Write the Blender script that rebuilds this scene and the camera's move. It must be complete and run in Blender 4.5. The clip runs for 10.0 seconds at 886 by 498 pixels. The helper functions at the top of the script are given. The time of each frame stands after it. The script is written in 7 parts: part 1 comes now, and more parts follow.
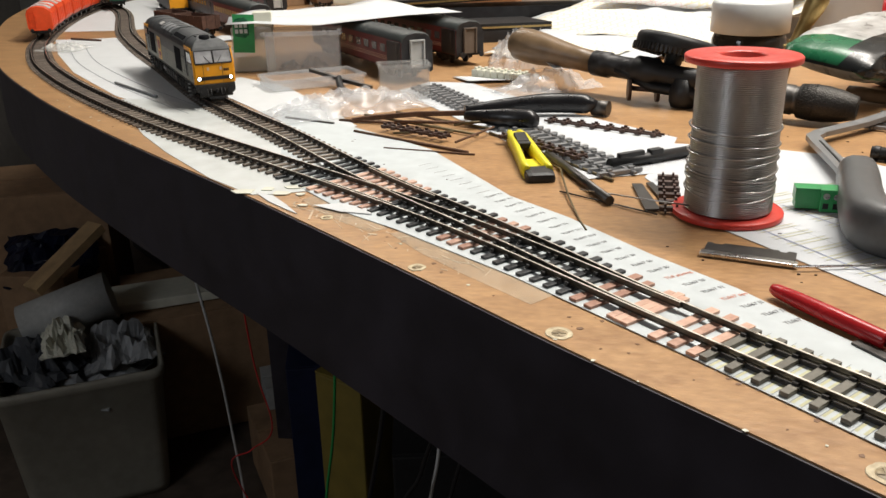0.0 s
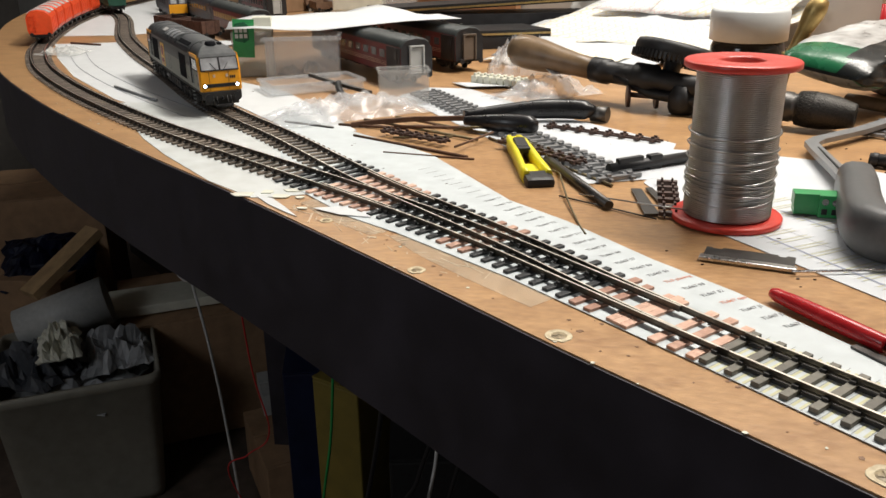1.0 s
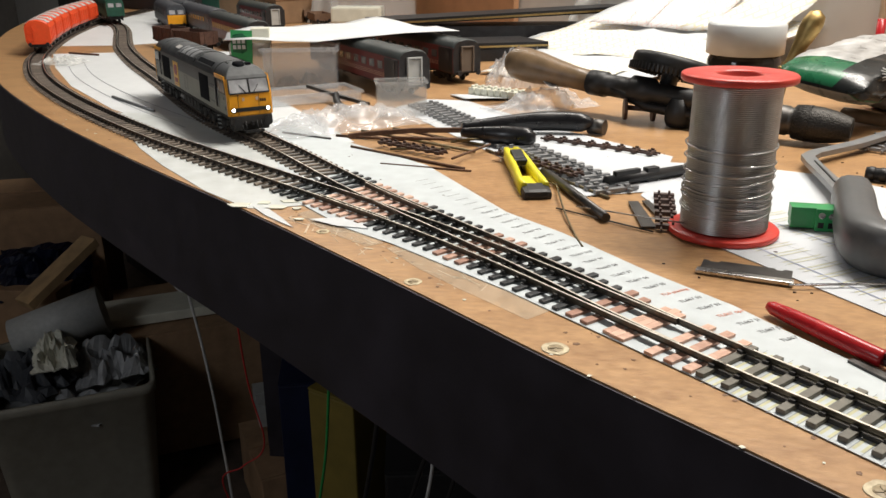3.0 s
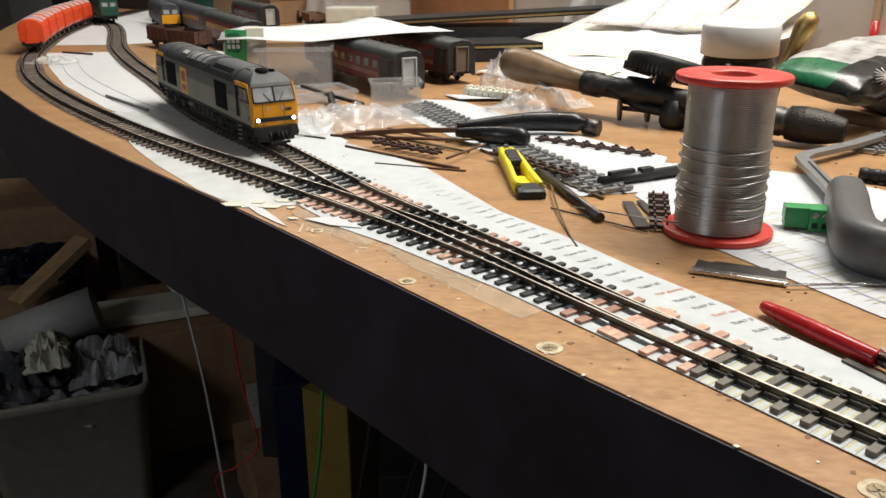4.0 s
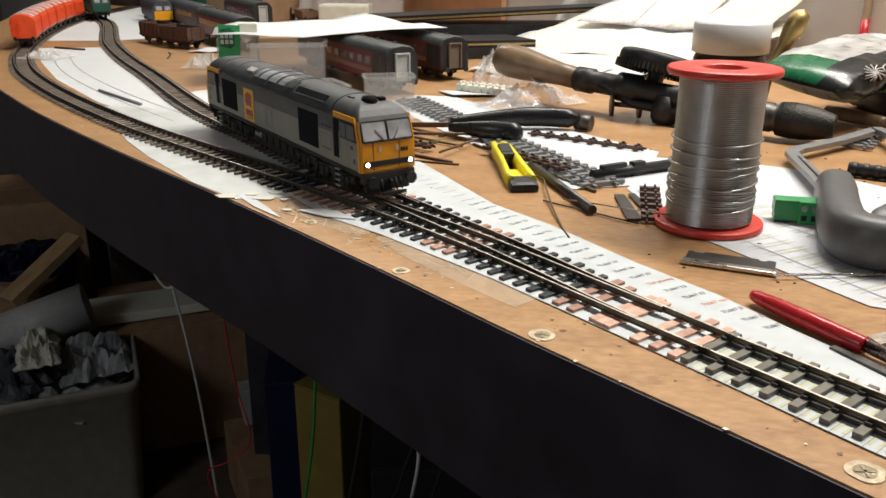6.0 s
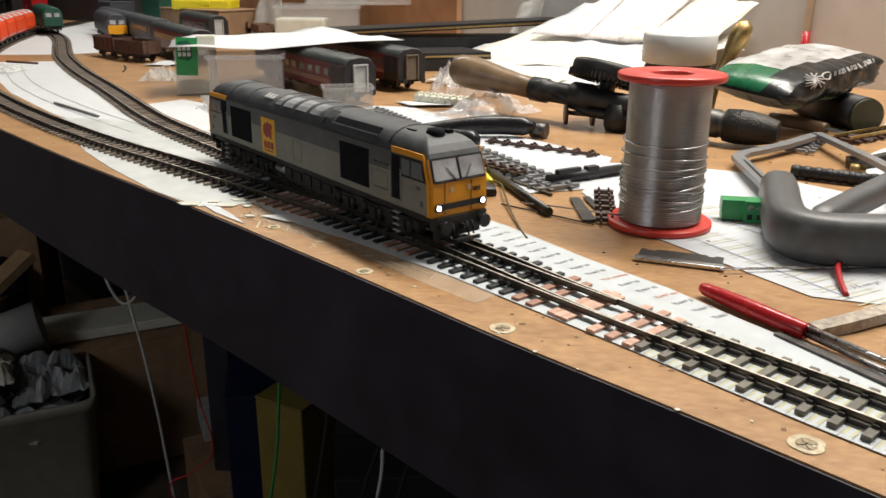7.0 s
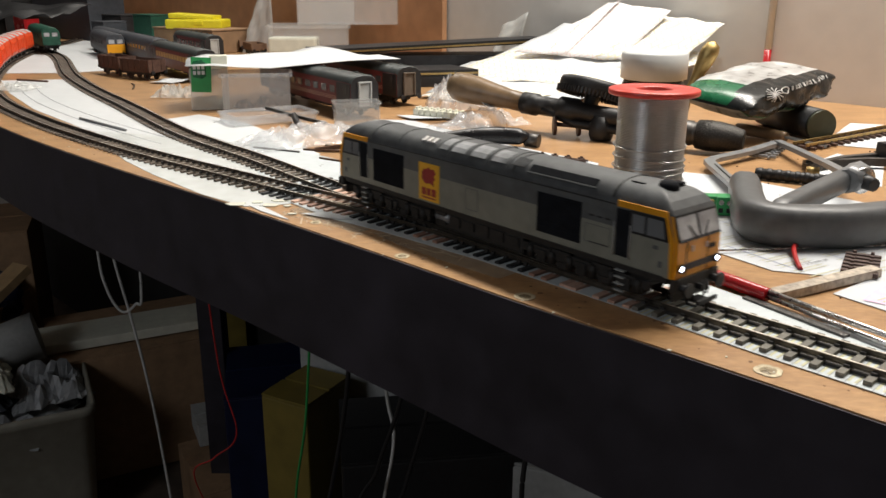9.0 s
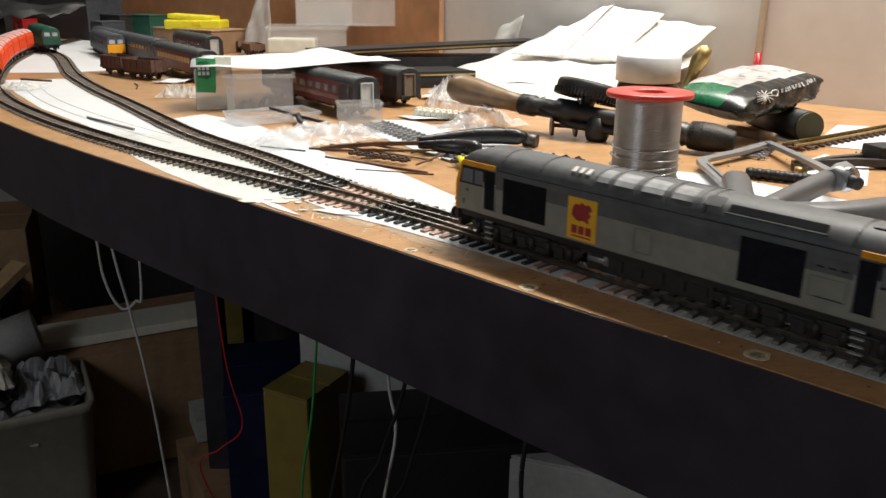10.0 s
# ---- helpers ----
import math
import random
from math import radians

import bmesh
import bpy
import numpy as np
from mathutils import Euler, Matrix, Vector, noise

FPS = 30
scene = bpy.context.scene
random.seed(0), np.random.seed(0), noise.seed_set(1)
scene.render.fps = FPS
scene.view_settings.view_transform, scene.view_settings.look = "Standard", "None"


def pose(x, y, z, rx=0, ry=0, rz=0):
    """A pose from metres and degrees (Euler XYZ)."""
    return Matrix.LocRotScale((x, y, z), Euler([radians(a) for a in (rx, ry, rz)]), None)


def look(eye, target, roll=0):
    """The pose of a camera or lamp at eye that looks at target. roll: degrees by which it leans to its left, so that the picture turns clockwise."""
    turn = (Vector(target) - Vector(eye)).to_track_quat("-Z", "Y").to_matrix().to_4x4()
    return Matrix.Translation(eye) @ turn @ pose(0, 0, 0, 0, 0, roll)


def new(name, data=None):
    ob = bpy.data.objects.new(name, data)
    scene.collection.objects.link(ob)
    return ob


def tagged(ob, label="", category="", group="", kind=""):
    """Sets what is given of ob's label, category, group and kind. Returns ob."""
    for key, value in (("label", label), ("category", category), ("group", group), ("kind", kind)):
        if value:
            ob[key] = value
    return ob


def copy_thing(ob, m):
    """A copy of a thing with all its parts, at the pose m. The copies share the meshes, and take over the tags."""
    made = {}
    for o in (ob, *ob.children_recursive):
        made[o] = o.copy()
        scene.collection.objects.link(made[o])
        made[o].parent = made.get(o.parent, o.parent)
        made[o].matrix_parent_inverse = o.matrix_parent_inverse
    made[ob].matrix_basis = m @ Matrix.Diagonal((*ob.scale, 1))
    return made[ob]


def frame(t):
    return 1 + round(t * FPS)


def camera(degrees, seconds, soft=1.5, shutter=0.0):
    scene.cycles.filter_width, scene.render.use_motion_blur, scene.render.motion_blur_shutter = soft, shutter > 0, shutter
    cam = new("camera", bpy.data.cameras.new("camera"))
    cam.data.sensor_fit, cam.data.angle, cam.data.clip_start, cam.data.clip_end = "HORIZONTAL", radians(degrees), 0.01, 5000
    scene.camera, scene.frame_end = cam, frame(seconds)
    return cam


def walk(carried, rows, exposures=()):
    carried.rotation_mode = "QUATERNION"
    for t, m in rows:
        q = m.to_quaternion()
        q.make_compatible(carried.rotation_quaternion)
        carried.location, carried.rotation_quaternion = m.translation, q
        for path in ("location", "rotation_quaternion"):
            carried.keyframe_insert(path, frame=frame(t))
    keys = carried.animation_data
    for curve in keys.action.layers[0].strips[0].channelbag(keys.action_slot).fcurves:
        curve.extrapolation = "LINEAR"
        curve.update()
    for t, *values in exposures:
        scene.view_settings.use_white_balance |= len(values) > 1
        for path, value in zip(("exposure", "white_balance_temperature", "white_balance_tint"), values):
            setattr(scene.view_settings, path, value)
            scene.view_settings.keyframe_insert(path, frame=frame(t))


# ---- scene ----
cam = camera(56.0, 10.0, shutter=0.5)
PATH = [
    (0, (0.051, -0.348, 0.146), (-0.155, 1.505, -0.579), -1.2),
    (0.5, (0.051, -0.348, 0.146), (-0.155, 1.506, -0.573), -1.2),
    (1, (0.05, -0.349, 0.144), (-0.15, 1.511, -0.564), -0.8),
    (1.5, (0.05, -0.349, 0.144), (-0.147, 1.514, -0.555), -0.6),
    (2, (0.05, -0.35, 0.144), (-0.147, 1.517, -0.546), -0.5),
    (2.5, (0.05, -0.349, 0.144), (-0.147, 1.519, -0.541), -0.5),
    (4, (0.05, -0.348, 0.143), (-0.13, 1.524, -0.537), -0.2),
    (4.5, (0.049, -0.348, 0.141), (-0.129, 1.524, -0.539), -0.1),
    (5, (0.049, -0.348, 0.14), (-0.127, 1.523, -0.543), 0.1),
    (6.5, (0.05, -0.357, 0.139), (-0.077, 1.522, -0.534), 0.2),
    (7, (0.049, -0.365, 0.137), (-0.013, 1.527, -0.51), 0.3),
    (7.5, (0.044, -0.383, 0.142), (0.026, 1.512, -0.498), 0.2),
    (8, (0.036, -0.405, 0.143), (0.042, 1.496, -0.479), 0.0),
    (8.5, (0.029, -0.422, 0.147), (0.032, 1.479, -0.474), 0.2),
    (9, (0.022, -0.442, 0.147), (0.026, 1.462, -0.466), 0.3),
    (9.5, (0.016, -0.456, 0.147), (0.022, 1.447, -0.469), 0.5),
    (10, (0.013, -0.466, 0.151), (0.037, 1.437, -0.461), 0.6),
]
walk(cam, [(t, look(eye, target, roll)) for t, eye, target, roll in PATH], exposures=[(0, -0.14), (5.2, -0.12), (8.0, -0.06), (8.5, -0.05), (9.0, -0.06), (9.5, 0.17), (10, 0.18)])

# ---------------------------------------------------------------- light
world = bpy.data.worlds.new("room_dark")
scene.world = world
world.use_nodes = True
world.node_tree.nodes["Background"].inputs[0].default_value = (0.9, 0.85, 0.8, 1)
world.node_tree.nodes["Background"].inputs[1].default_value = 0.004


S2 = math.sqrt(0.5)


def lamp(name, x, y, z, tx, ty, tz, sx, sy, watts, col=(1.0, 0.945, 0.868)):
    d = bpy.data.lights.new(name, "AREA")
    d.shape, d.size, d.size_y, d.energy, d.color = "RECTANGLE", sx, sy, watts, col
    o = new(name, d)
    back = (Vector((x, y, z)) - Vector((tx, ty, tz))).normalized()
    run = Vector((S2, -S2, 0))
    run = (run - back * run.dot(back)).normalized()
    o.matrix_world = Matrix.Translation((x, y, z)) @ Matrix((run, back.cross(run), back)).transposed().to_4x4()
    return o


lamp("tube_lamp", 0.52, 0.44, 1.16, 0.34, 0.26, 0.0, 1.1, 0.09, 31.5)
lamp("far_tube_lamp", -0.52, 1.60, 1.16, -0.66, 1.46, 0.0, 1.1, 0.09, 10.5)
# unseen fill light added in front, lifts the dark under the layout
lamp("front_fill", -1.40, -1.25, 0.90, -0.95, 0.9, -0.6, 0.6, 0.6, 8.2, (0.92, 0.95, 1.0))

# ---------------------------------------------------------------- materials
MATS = {}


def mat(name, col, rough=0.6, metal=0.0, scale=150.0, var=0.12, bump=0.0, big=12.0, stretch=(1, 1, 1), spec=0.5,
        emit=0.0, trans=0.0, alpha=1.0, tone=None, rand=0.0, island=0.0, ior=1.45, turn=0.0):
    """A surface with fine grain and broad stains: col mixed with tone, roughness and relief by the same noises."""
    m = bpy.data.materials.new(name)
    m.use_nodes = True
    nt = m.node_tree
    b = nt.nodes["Principled BSDF"]
    b.inputs["Roughness"].default_value, b.inputs["Metallic"].default_value = rough, metal
    b.inputs["Specular IOR Level"].default_value = spec
    b.inputs["IOR"].default_value = ior
    if trans:
        b.inputs["Transmission Weight"].default_value = trans
    b.inputs["Alpha"].default_value = alpha
    tc = nt.nodes.new("ShaderNodeTexCoord")
    mp = nt.nodes.new("ShaderNodeMapping")
    mp.inputs["Scale"].default_value = stretch
    mp.inputs["Rotation"].default_value = (0, 0, radians(turn))
    nt.links.new(tc.outputs["Object"], mp.inputs["Vector"])
    fine, broad = nt.nodes.new("ShaderNodeTexNoise"), nt.nodes.new("ShaderNodeTexNoise")
    fine.inputs["Scale"].default_value, fine.inputs["Detail"].default_value = scale, 5
    broad.inputs["Scale"].default_value, broad.inputs["Detail"].default_value = big, 3
    for n in (fine, broad):
        nt.links.new(mp.outputs["Vector"], n.inputs["Vector"])
    add = nt.nodes.new("ShaderNodeMath")
    add.operation = "MULTIPLY_ADD"
    nt.links.new(fine.outputs["Fac"], add.inputs[0])
    add.inputs[1].default_value = 0.55
    half = nt.nodes.new("ShaderNodeMath")
    half.operation = "MULTIPLY"
    half.inputs[1].default_value = 0.45
    nt.links.new(broad.outputs["Fac"], half.inputs[0])
    nt.links.new(half.outputs[0], add.inputs[2])
    src = add.outputs[0]
    if rand or island:
        info = nt.nodes.new("ShaderNodeObjectInfo" if rand else "ShaderNodeNewGeometry")
        r = nt.nodes.new("ShaderNodeMath")
        r.operation = "MULTIPLY_ADD"
        nt.links.new(info.outputs["Random" if rand else "Random Per Island"], r.inputs[0])
        r.inputs[1].default_value = (rand or island)
        shift = nt.nodes.new("ShaderNodeMath")
        shift.operation = "SUBTRACT"
        nt.links.new(src, shift.inputs[0])
        shift.inputs[1].default_value = (rand or island) / 2
        nt.links.new(shift.outputs[0], r.inputs[2])
        src = r.outputs[0]
    ramp = nt.nodes.new("ShaderNodeValToRGB")
    ramp.color_ramp.elements[0].position, ramp.color_ramp.elements[1].position = 0.3, 0.7
    lo = tone or tuple(c * (1 - 2 * var) for c in col)
    hi = tuple(min(1, c * (1 + var)) for c in col)
    ramp.color_ramp.elements[0].color = (*lo, 1)
    ramp.color_ramp.elements[1].color = (*hi, 1)
    nt.links.new(src, ramp.inputs["Fac"])
    nt.links.new(ramp.outputs["Color"], b.inputs["Base Color"])
    if emit:
        nt.links.new(ramp.outputs["Color"], b.inputs["Emission Color"])
        b.inputs["Emission Strength"].default_value = emit
    rr = nt.nodes.new("ShaderNodeMapRange")
    rr.inputs["To Min"].default_value, rr.inputs["To Max"].default_value = max(0.02, rough - 0.1), min(1, rough + 0.1)
    nt.links.new(fine.outputs["Fac"], rr.inputs["Value"])
    nt.links.new(rr.outputs["Result"], b.inputs["Roughness"])
    if bump:
        bn = nt.nodes.new("ShaderNodeBump")
        bn.inputs["Strength"].default_value, bn.inputs["Distance"].default_value = 0.6, bump
        nt.links.new(fine.outputs["Fac"], bn.inputs["Height"])
        nt.links.new(bn.outputs["Normal"], b.inputs["Normal"])
    MATS[name] = m
    return m


PLY = mat("ply_top", (0.45, 0.268, 0.124), 0.36, scale=150, big=22, var=0.12, bump=0.0003, stretch=(1, 2.2, 1), tone=(0.27, 0.142, 0.064), turn=40)
SCUFF = mat("pale_scuff", (0.62, 0.50, 0.36), 0.5, scale=300, var=0.25)
STAIN = mat("brown_stain", (0.20, 0.10, 0.045), 0.5, scale=300, var=0.3)
BOXFILM = mat("thin_frosted_box", (0.70, 0.71, 0.70), 0.25, alpha=0.20, scale=40, var=0.05)
GLUE = mat("dried_glue", (0.78, 0.68, 0.52), 0.16, scale=150, big=40, var=0.2, bump=0.0006, alpha=0.22)
BLACKP = mat("black_fascia_paint", (0.030, 0.026, 0.034), 0.5, scale=40, var=0.25, bump=0.0004)
PAPER = mat("white_paper", (0.60, 0.62, 0.63), 0.75, scale=60, var=0.04, bump=0.0002)
PAPER2 = mat("plan_paper", (0.55, 0.575, 0.60), 0.7, scale=40, var=0.05, bump=0.0002)
TRACING = mat("glued_paper", (0.60, 0.63, 0.63), 0.35, scale=60, var=0.12, tone=(0.48, 0.50, 0.48), bump=0.0003)
INK = mat("grey_print_ink", (0.22, 0.23, 0.27), 0.8)
INKY = mat("yellow_print_ink", (0.56, 0.55, 0.36), 0.8)
INKB = mat("blue_print_ink", (0.30, 0.33, 0.48), 0.8)
INKR = mat("red_print_ink", (0.75, 0.28, 0.18), 0.8)
INKP = mat("pink_print_ink", (0.78, 0.55, 0.72), 0.8)
TEXT = mat("black_print_ink", (0.19, 0.19, 0.20), 0.8)
RAIL = mat("rail_side_steel", (0.12, 0.105, 0.085), 0.38, metal=0.8, scale=300, var=0.3)
RAILW = mat("weathered_rail", (0.085, 0.06, 0.045), 0.55, metal=0.4, scale=300, var=0.3)
RAILTOP = mat("polished_rail_head", (0.70, 0.66, 0.58), 0.36, metal=1.0, scale=300, var=0.15)
SL_GREY = mat("grey_plastic_sleeper", (0.15, 0.14, 0.115), 0.6, scale=400, var=0.15, rand=0.3)
SL_BLACK = mat("black_plastic_timber", (0.028, 0.030, 0.033), 0.35, scale=400, var=0.2, rand=0.3)
SL_COPPER = mat("copper_clad_timber", (0.58, 0.38, 0.29), 0.42, metal=0.15, scale=350, var=0.14, rand=0.7, tone=(0.36, 0.20, 0.145))
SL_BROWN = mat("weathered_brown_sleeper", (0.185, 0.150, 0.120), 0.7, scale=400, var=0.25, rand=0.4)
BED = mat("dark_brown_trackbed", (0.060, 0.043, 0.032), 0.8, scale=500, var=0.3, bump=0.0004)
CHAIR = mat("chair_plastic", (0.035, 0.033, 0.032), 0.45, scale=300)
SOLDERB = mat("solder_blob", (0.55, 0.54, 0.52), 0.3, metal=0.9, scale=300)
STEEL = mat("bright_steel", (0.58, 0.57, 0.56), 0.28, metal=1.0, scale=200, var=0.1)
WIRE = mat("solder_wire", (0.50, 0.50, 0.50), 0.33, metal=1.0, scale=120, var=0.12)
KNURL = mat("knurled_dark_steel", (0.055, 0.052, 0.048), 0.42, metal=0.75, scale=900, var=0.4, bump=0.0010)
TEMPLATE = mat("template_paper", (0.53, 0.575, 0.59), 0.6, scale=90, var=0.07, bump=0.0002, big=30)
DARKSTEEL = mat("dark_steel", (0.10, 0.095, 0.09), 0.42, metal=0.7, scale=150, var=0.25)
BRASS = mat("brass", (0.50, 0.36, 0.15), 0.46, metal=1.0, scale=150, var=0.2)
RUST = mat("rusty_rail_metal", (0.14, 0.075, 0.045), 0.75, metal=0.3, scale=300, var=0.3)
BROWNPL = mat("brown_plastic", (0.075, 0.042, 0.032), 0.5, scale=300, var=0.25)
REDPL = mat("red_reel_plastic", (0.62, 0.055, 0.040), 0.35, scale=100, var=0.1)
REDGRIP = mat("red_dipped_grip", (0.40, 0.014, 0.018), 0.26, scale=60, var=0.1)
YELPL = mat("yellow_plastic", (0.80, 0.70, 0.03), 0.35, scale=100, var=0.08)
BLKPL = mat("black_plastic", (0.016, 0.016, 0.017), 0.48, scale=150, var=0.25)
BLKRUB = mat("black_rubber_grip", (0.014, 0.014, 0.016), 0.30, scale=150, var=0.2)
GREYPL = mat("grey_handle_plastic", (0.095, 0.098, 0.10), 0.42, scale=150, var=0.15)
SAWGREY = mat("grey_painted_steel", (0.24, 0.245, 0.25), 0.38, metal=0.3, scale=120, var=0.1)
GREENPL = mat("green_terminal_plastic", (0.035, 0.30, 0.095), 0.35, scale=100, var=0.12)
WHITEPL = mat("white_cap_plastic", (0.58, 0.60, 0.60), 0.35, scale=60, var=0.04)
FILLER = mat("tan_filler", (0.60, 0.54, 0.38), 0.6, scale=400, var=0.25, tone=(0.30, 0.22, 0.13))
FILLDARK = mat("filled_screw_head", (0.34, 0.27, 0.16), 0.5, scale=500, var=0.4, tone=(0.10, 0.075, 0.045))
OFFWHITE = mat("offwhite_plastic", (0.66, 0.66, 0.56), 0.45, scale=60, var=0.08)
HANDWOOD = mat("varnished_handle_wood", (0.19, 0.125, 0.070), 0.36, scale=60, var=0.3, stretch=(1, 1, 1), tone=(0.085, 0.06, 0.035))
CLEAR = mat("clear_polystyrene", (0.66, 0.68, 0.70), 0.08, trans=0.0, alpha=0.26, scale=40, var=0.03)
FILM = mat("clear_film", (0.74, 0.76, 0.78), 0.07, alpha=0.34, scale=60, var=0.1, bump=0.003, spec=0.9)
FROST = mat("frosted_plastic", (0.72, 0.73, 0.70), 0.30, alpha=0.42, scale=40, var=0.05)
L_LOW = mat("loco_light_grey", (0.235, 0.238, 0.198), 0.5, scale=120, var=0.12, big=25)
L_UP = mat("loco_mid_grey", (0.100, 0.106, 0.107), 0.5, scale=140, var=0.18, big=25)
L_ROOF = mat("loco_roof_grey", (0.075, 0.080, 0.082), 0.55, scale=140, var=0.3, big=30, tone=(0.034, 0.037, 0.040))
L_DUST = mat("loco_dusty_roof", (0.30, 0.31, 0.32), 0.5, scale=70, var=0.2, big=110, tone=(0.040, 0.044, 0.047))
L_YEL = mat("loco_warning_yellow", (0.74, 0.32, 0.012), 0.38, scale=120, var=0.08)
L_BLK = mat("loco_black", (0.012, 0.012, 0.013), 0.5, scale=200, var=0.3)
# black parts; the colour also holds the shade inside roof slot and doors
L_VOID = mat("black_with_recess_shade", (0.013, 0.014, 0.017), 0.8, scale=200, var=0.3, spec=0.1)
OLIVE = mat("tarnished_rail", (0.16, 0.125, 0.065), 0.5, metal=0.5, scale=300, var=0.3)
L_UNDER = mat("loco_underframe", (0.022, 0.020, 0.018), 0.6, scale=250, var=0.35)
L_GLASS = mat("cab_glass", (0.16, 0.17, 0.18), 0.08, scale=20, var=0.2, spec=0.9)
# mottled pale grey puts the panes' reflections into the colour
L_SCREEN = mat("windscreen_reflection", (0.50, 0.51, 0.53), 0.12, scale=90, var=0.3, big=60, spec=0.9, tone=(0.13, 0.13, 0.14))
L_LOGO = mat("logo_yellow", (0.80, 0.44, 0.03), 0.4, scale=120, var=0.06)
L_MAROON = mat("logo_maroon", (0.33, 0.035, 0.035), 0.4)
LIGHTON = mat("lit_headlight", (0.74, 0.82, 1.0), 0.3, var=0.0, emit=12.0)
ORANGE = mat("orange_wagon_paint", (0.80, 0.085, 0.022), 0.42, scale=120, var=0.1)
SILVER = mat("silver_hood", (0.62, 0.60, 0.58), 0.4, scale=100, var=0.1)
C_MAROON = mat("coach_maroon", (0.135, 0.020, 0.019), 0.4, scale=120, var=0.15)
C_ROOF = mat("coach_roof_grey", (0.040, 0.047, 0.046), 0.5, scale=120, var=0.2)
C_BLACK = mat("coach_black", (0.022, 0.022, 0.024), 0.45, scale=120, var=0.3)
C_WIN = mat("coach_window", (0.11, 0.11, 0.11), 0.12, scale=60, var=0.4, spec=0.8)
C_LINE = mat("coach_lining", (0.55, 0.40, 0.30), 0.5)
C_GREY = mat("gangway_grey", (0.42, 0.43, 0.42), 0.5, scale=120, var=0.1)
C_BLUE = mat("coach_blue_grey", (0.055, 0.060, 0.070), 0.5, scale=120, var=0.2)
C_GREEN = mat("dark_green_paint", (0.018, 0.085, 0.055), 0.45, scale=120, var=0.2)
C_CREAM = mat("lit_cream_window", (0.60, 0.42, 0.16), 0.5)
WAGBROWN = mat("wagon_brown", (0.105, 0.052, 0.036), 0.65, scale=200, var=0.3)
WALL = mat("painted_wall", (0.60, 0.595, 0.57), 0.75, scale=30, var=0.05, bump=0.0006, big=3)
WALLD = mat("painted_wall_warm", (0.62, 0.575, 0.53), 0.75, scale=30, var=0.05, bump=0.0006, big=3)
# set dark so the unseen walls throw back little light
LOWBOUNCE = mat("low_bounce_paint", (0.16, 0.15, 0.14), 0.85, scale=30, var=0.1)
CEIL = mat("low_bounce_ceiling", (0.38, 0.37, 0.36), 0.85, scale=30, var=0.05)
PLYB = mat("ply_backboard", (0.40, 0.215, 0.11), 0.6, scale=25, var=0.18, big=4)
CONC = mat("workshop_floor", (0.10, 0.075, 0.058), 0.8, scale=25, var=0.35, bump=0.001, big=3)
TUB = mat("grey_tub_plastic", (0.30, 0.285, 0.235), 0.5, scale=40, var=0.12, big=6)
CARD = mat("cardboard", (0.33, 0.205, 0.115), 0.75, scale=40, var=0.18, big=6)
PINE = mat("raw_pine", (0.46, 0.31, 0.16), 0.65, scale=40, var=0.2)
BLUEP = mat("blue_plastic", (0.009, 0.014, 0.046), 0.4, scale=40, var=0.2)
GREYBAG = mat("grey_plastic_bag", (0.36, 0.37, 0.38), 0.35, scale=30, var=0.3, bump=0.004, big=10)
CABLEW = mat("white_cable", (0.62, 0.62, 0.60), 0.4)
CABLER = mat("red_wire", (0.45, 0.02, 0.02), 0.4)
CABLEG = mat("green_wire", (0.02, 0.30, 0.07), 0.4)
CABLEK = mat("black_cable", (0.015, 0.015, 0.016), 0.4)
YELCARD = mat("yellow_carton", (0.20, 0.15, 0.030), 0.6, scale=40, var=0.15)
GREENBAG = mat("green_bag_foil", (0.012, 0.12, 0.050), 0.28, scale=80, var=0.2, bump=0.0006, big=30)
BLACKBAG = mat("black_bag_foil", (0.016, 0.018, 0.018), 0.25, scale=80, var=0.3, bump=0.0006, big=30)
BAGPALE = mat("pale_bag_print", (0.52, 0.52, 0.51), 0.3, scale=70, var=0.15, bump=0.0006, big=34, tone=(0.20, 0.19, 0.18))
GREYFOIL = mat("grey_bag_print", (0.20, 0.21, 0.20), 0.3, scale=80, var=0.15, bump=0.0004)



def printed(name, base, lines, scale, width):
    """Paper with fine printed rules on it."""
    m = mat(name, base, 0.72, scale=40, var=0.05, bump=0.0002)
    nt = m.node_tree
    b = nt.nodes["Principled BSDF"]
    tc = nt.nodes.new("ShaderNodeTexCoord")
    br = nt.nodes.new("ShaderNodeTexBrick")
    br.inputs["Scale"].default_value, br.inputs["Mortar Size"].default_value = scale, width
    br.inputs["Color1"].default_value = br.inputs["Color2"].default_value = (0, 0, 0, 1)
    br.inputs["Mortar"].default_value = (1, 1, 1, 1)
    nt.links.new(tc.outputs["Object"], br.inputs["Vector"])
    mix = nt.nodes.new("ShaderNodeMix")
    mix.data_type = "RGBA"
    nt.links.new(br.outputs["Color"], mix.inputs["Factor"])
    nt.links.new(nt.nodes["Color Ramp"].outputs["Color"], mix.inputs["A"])
    mix.inputs["B"].default_value = (*lines, 1)
    nt.links.new(mix.outputs["Result"], b.inputs["Base Color"])
    return m


PLANY = printed("yellow_ruled_plan", (0.76, 0.76, 0.75), (0.72, 0.66, 0.50), 30.0, 0.045)
PLANPK = printed("pink_ruled_plan", (0.78, 0.77, 0.76), (0.74, 0.60, 0.58), 42.0, 0.03)

# ---------------------------------------------------------------- mesh helpers
I4 = Matrix.Identity(4)


def mm(*a):
    return tuple(v / 1000 for v in a)


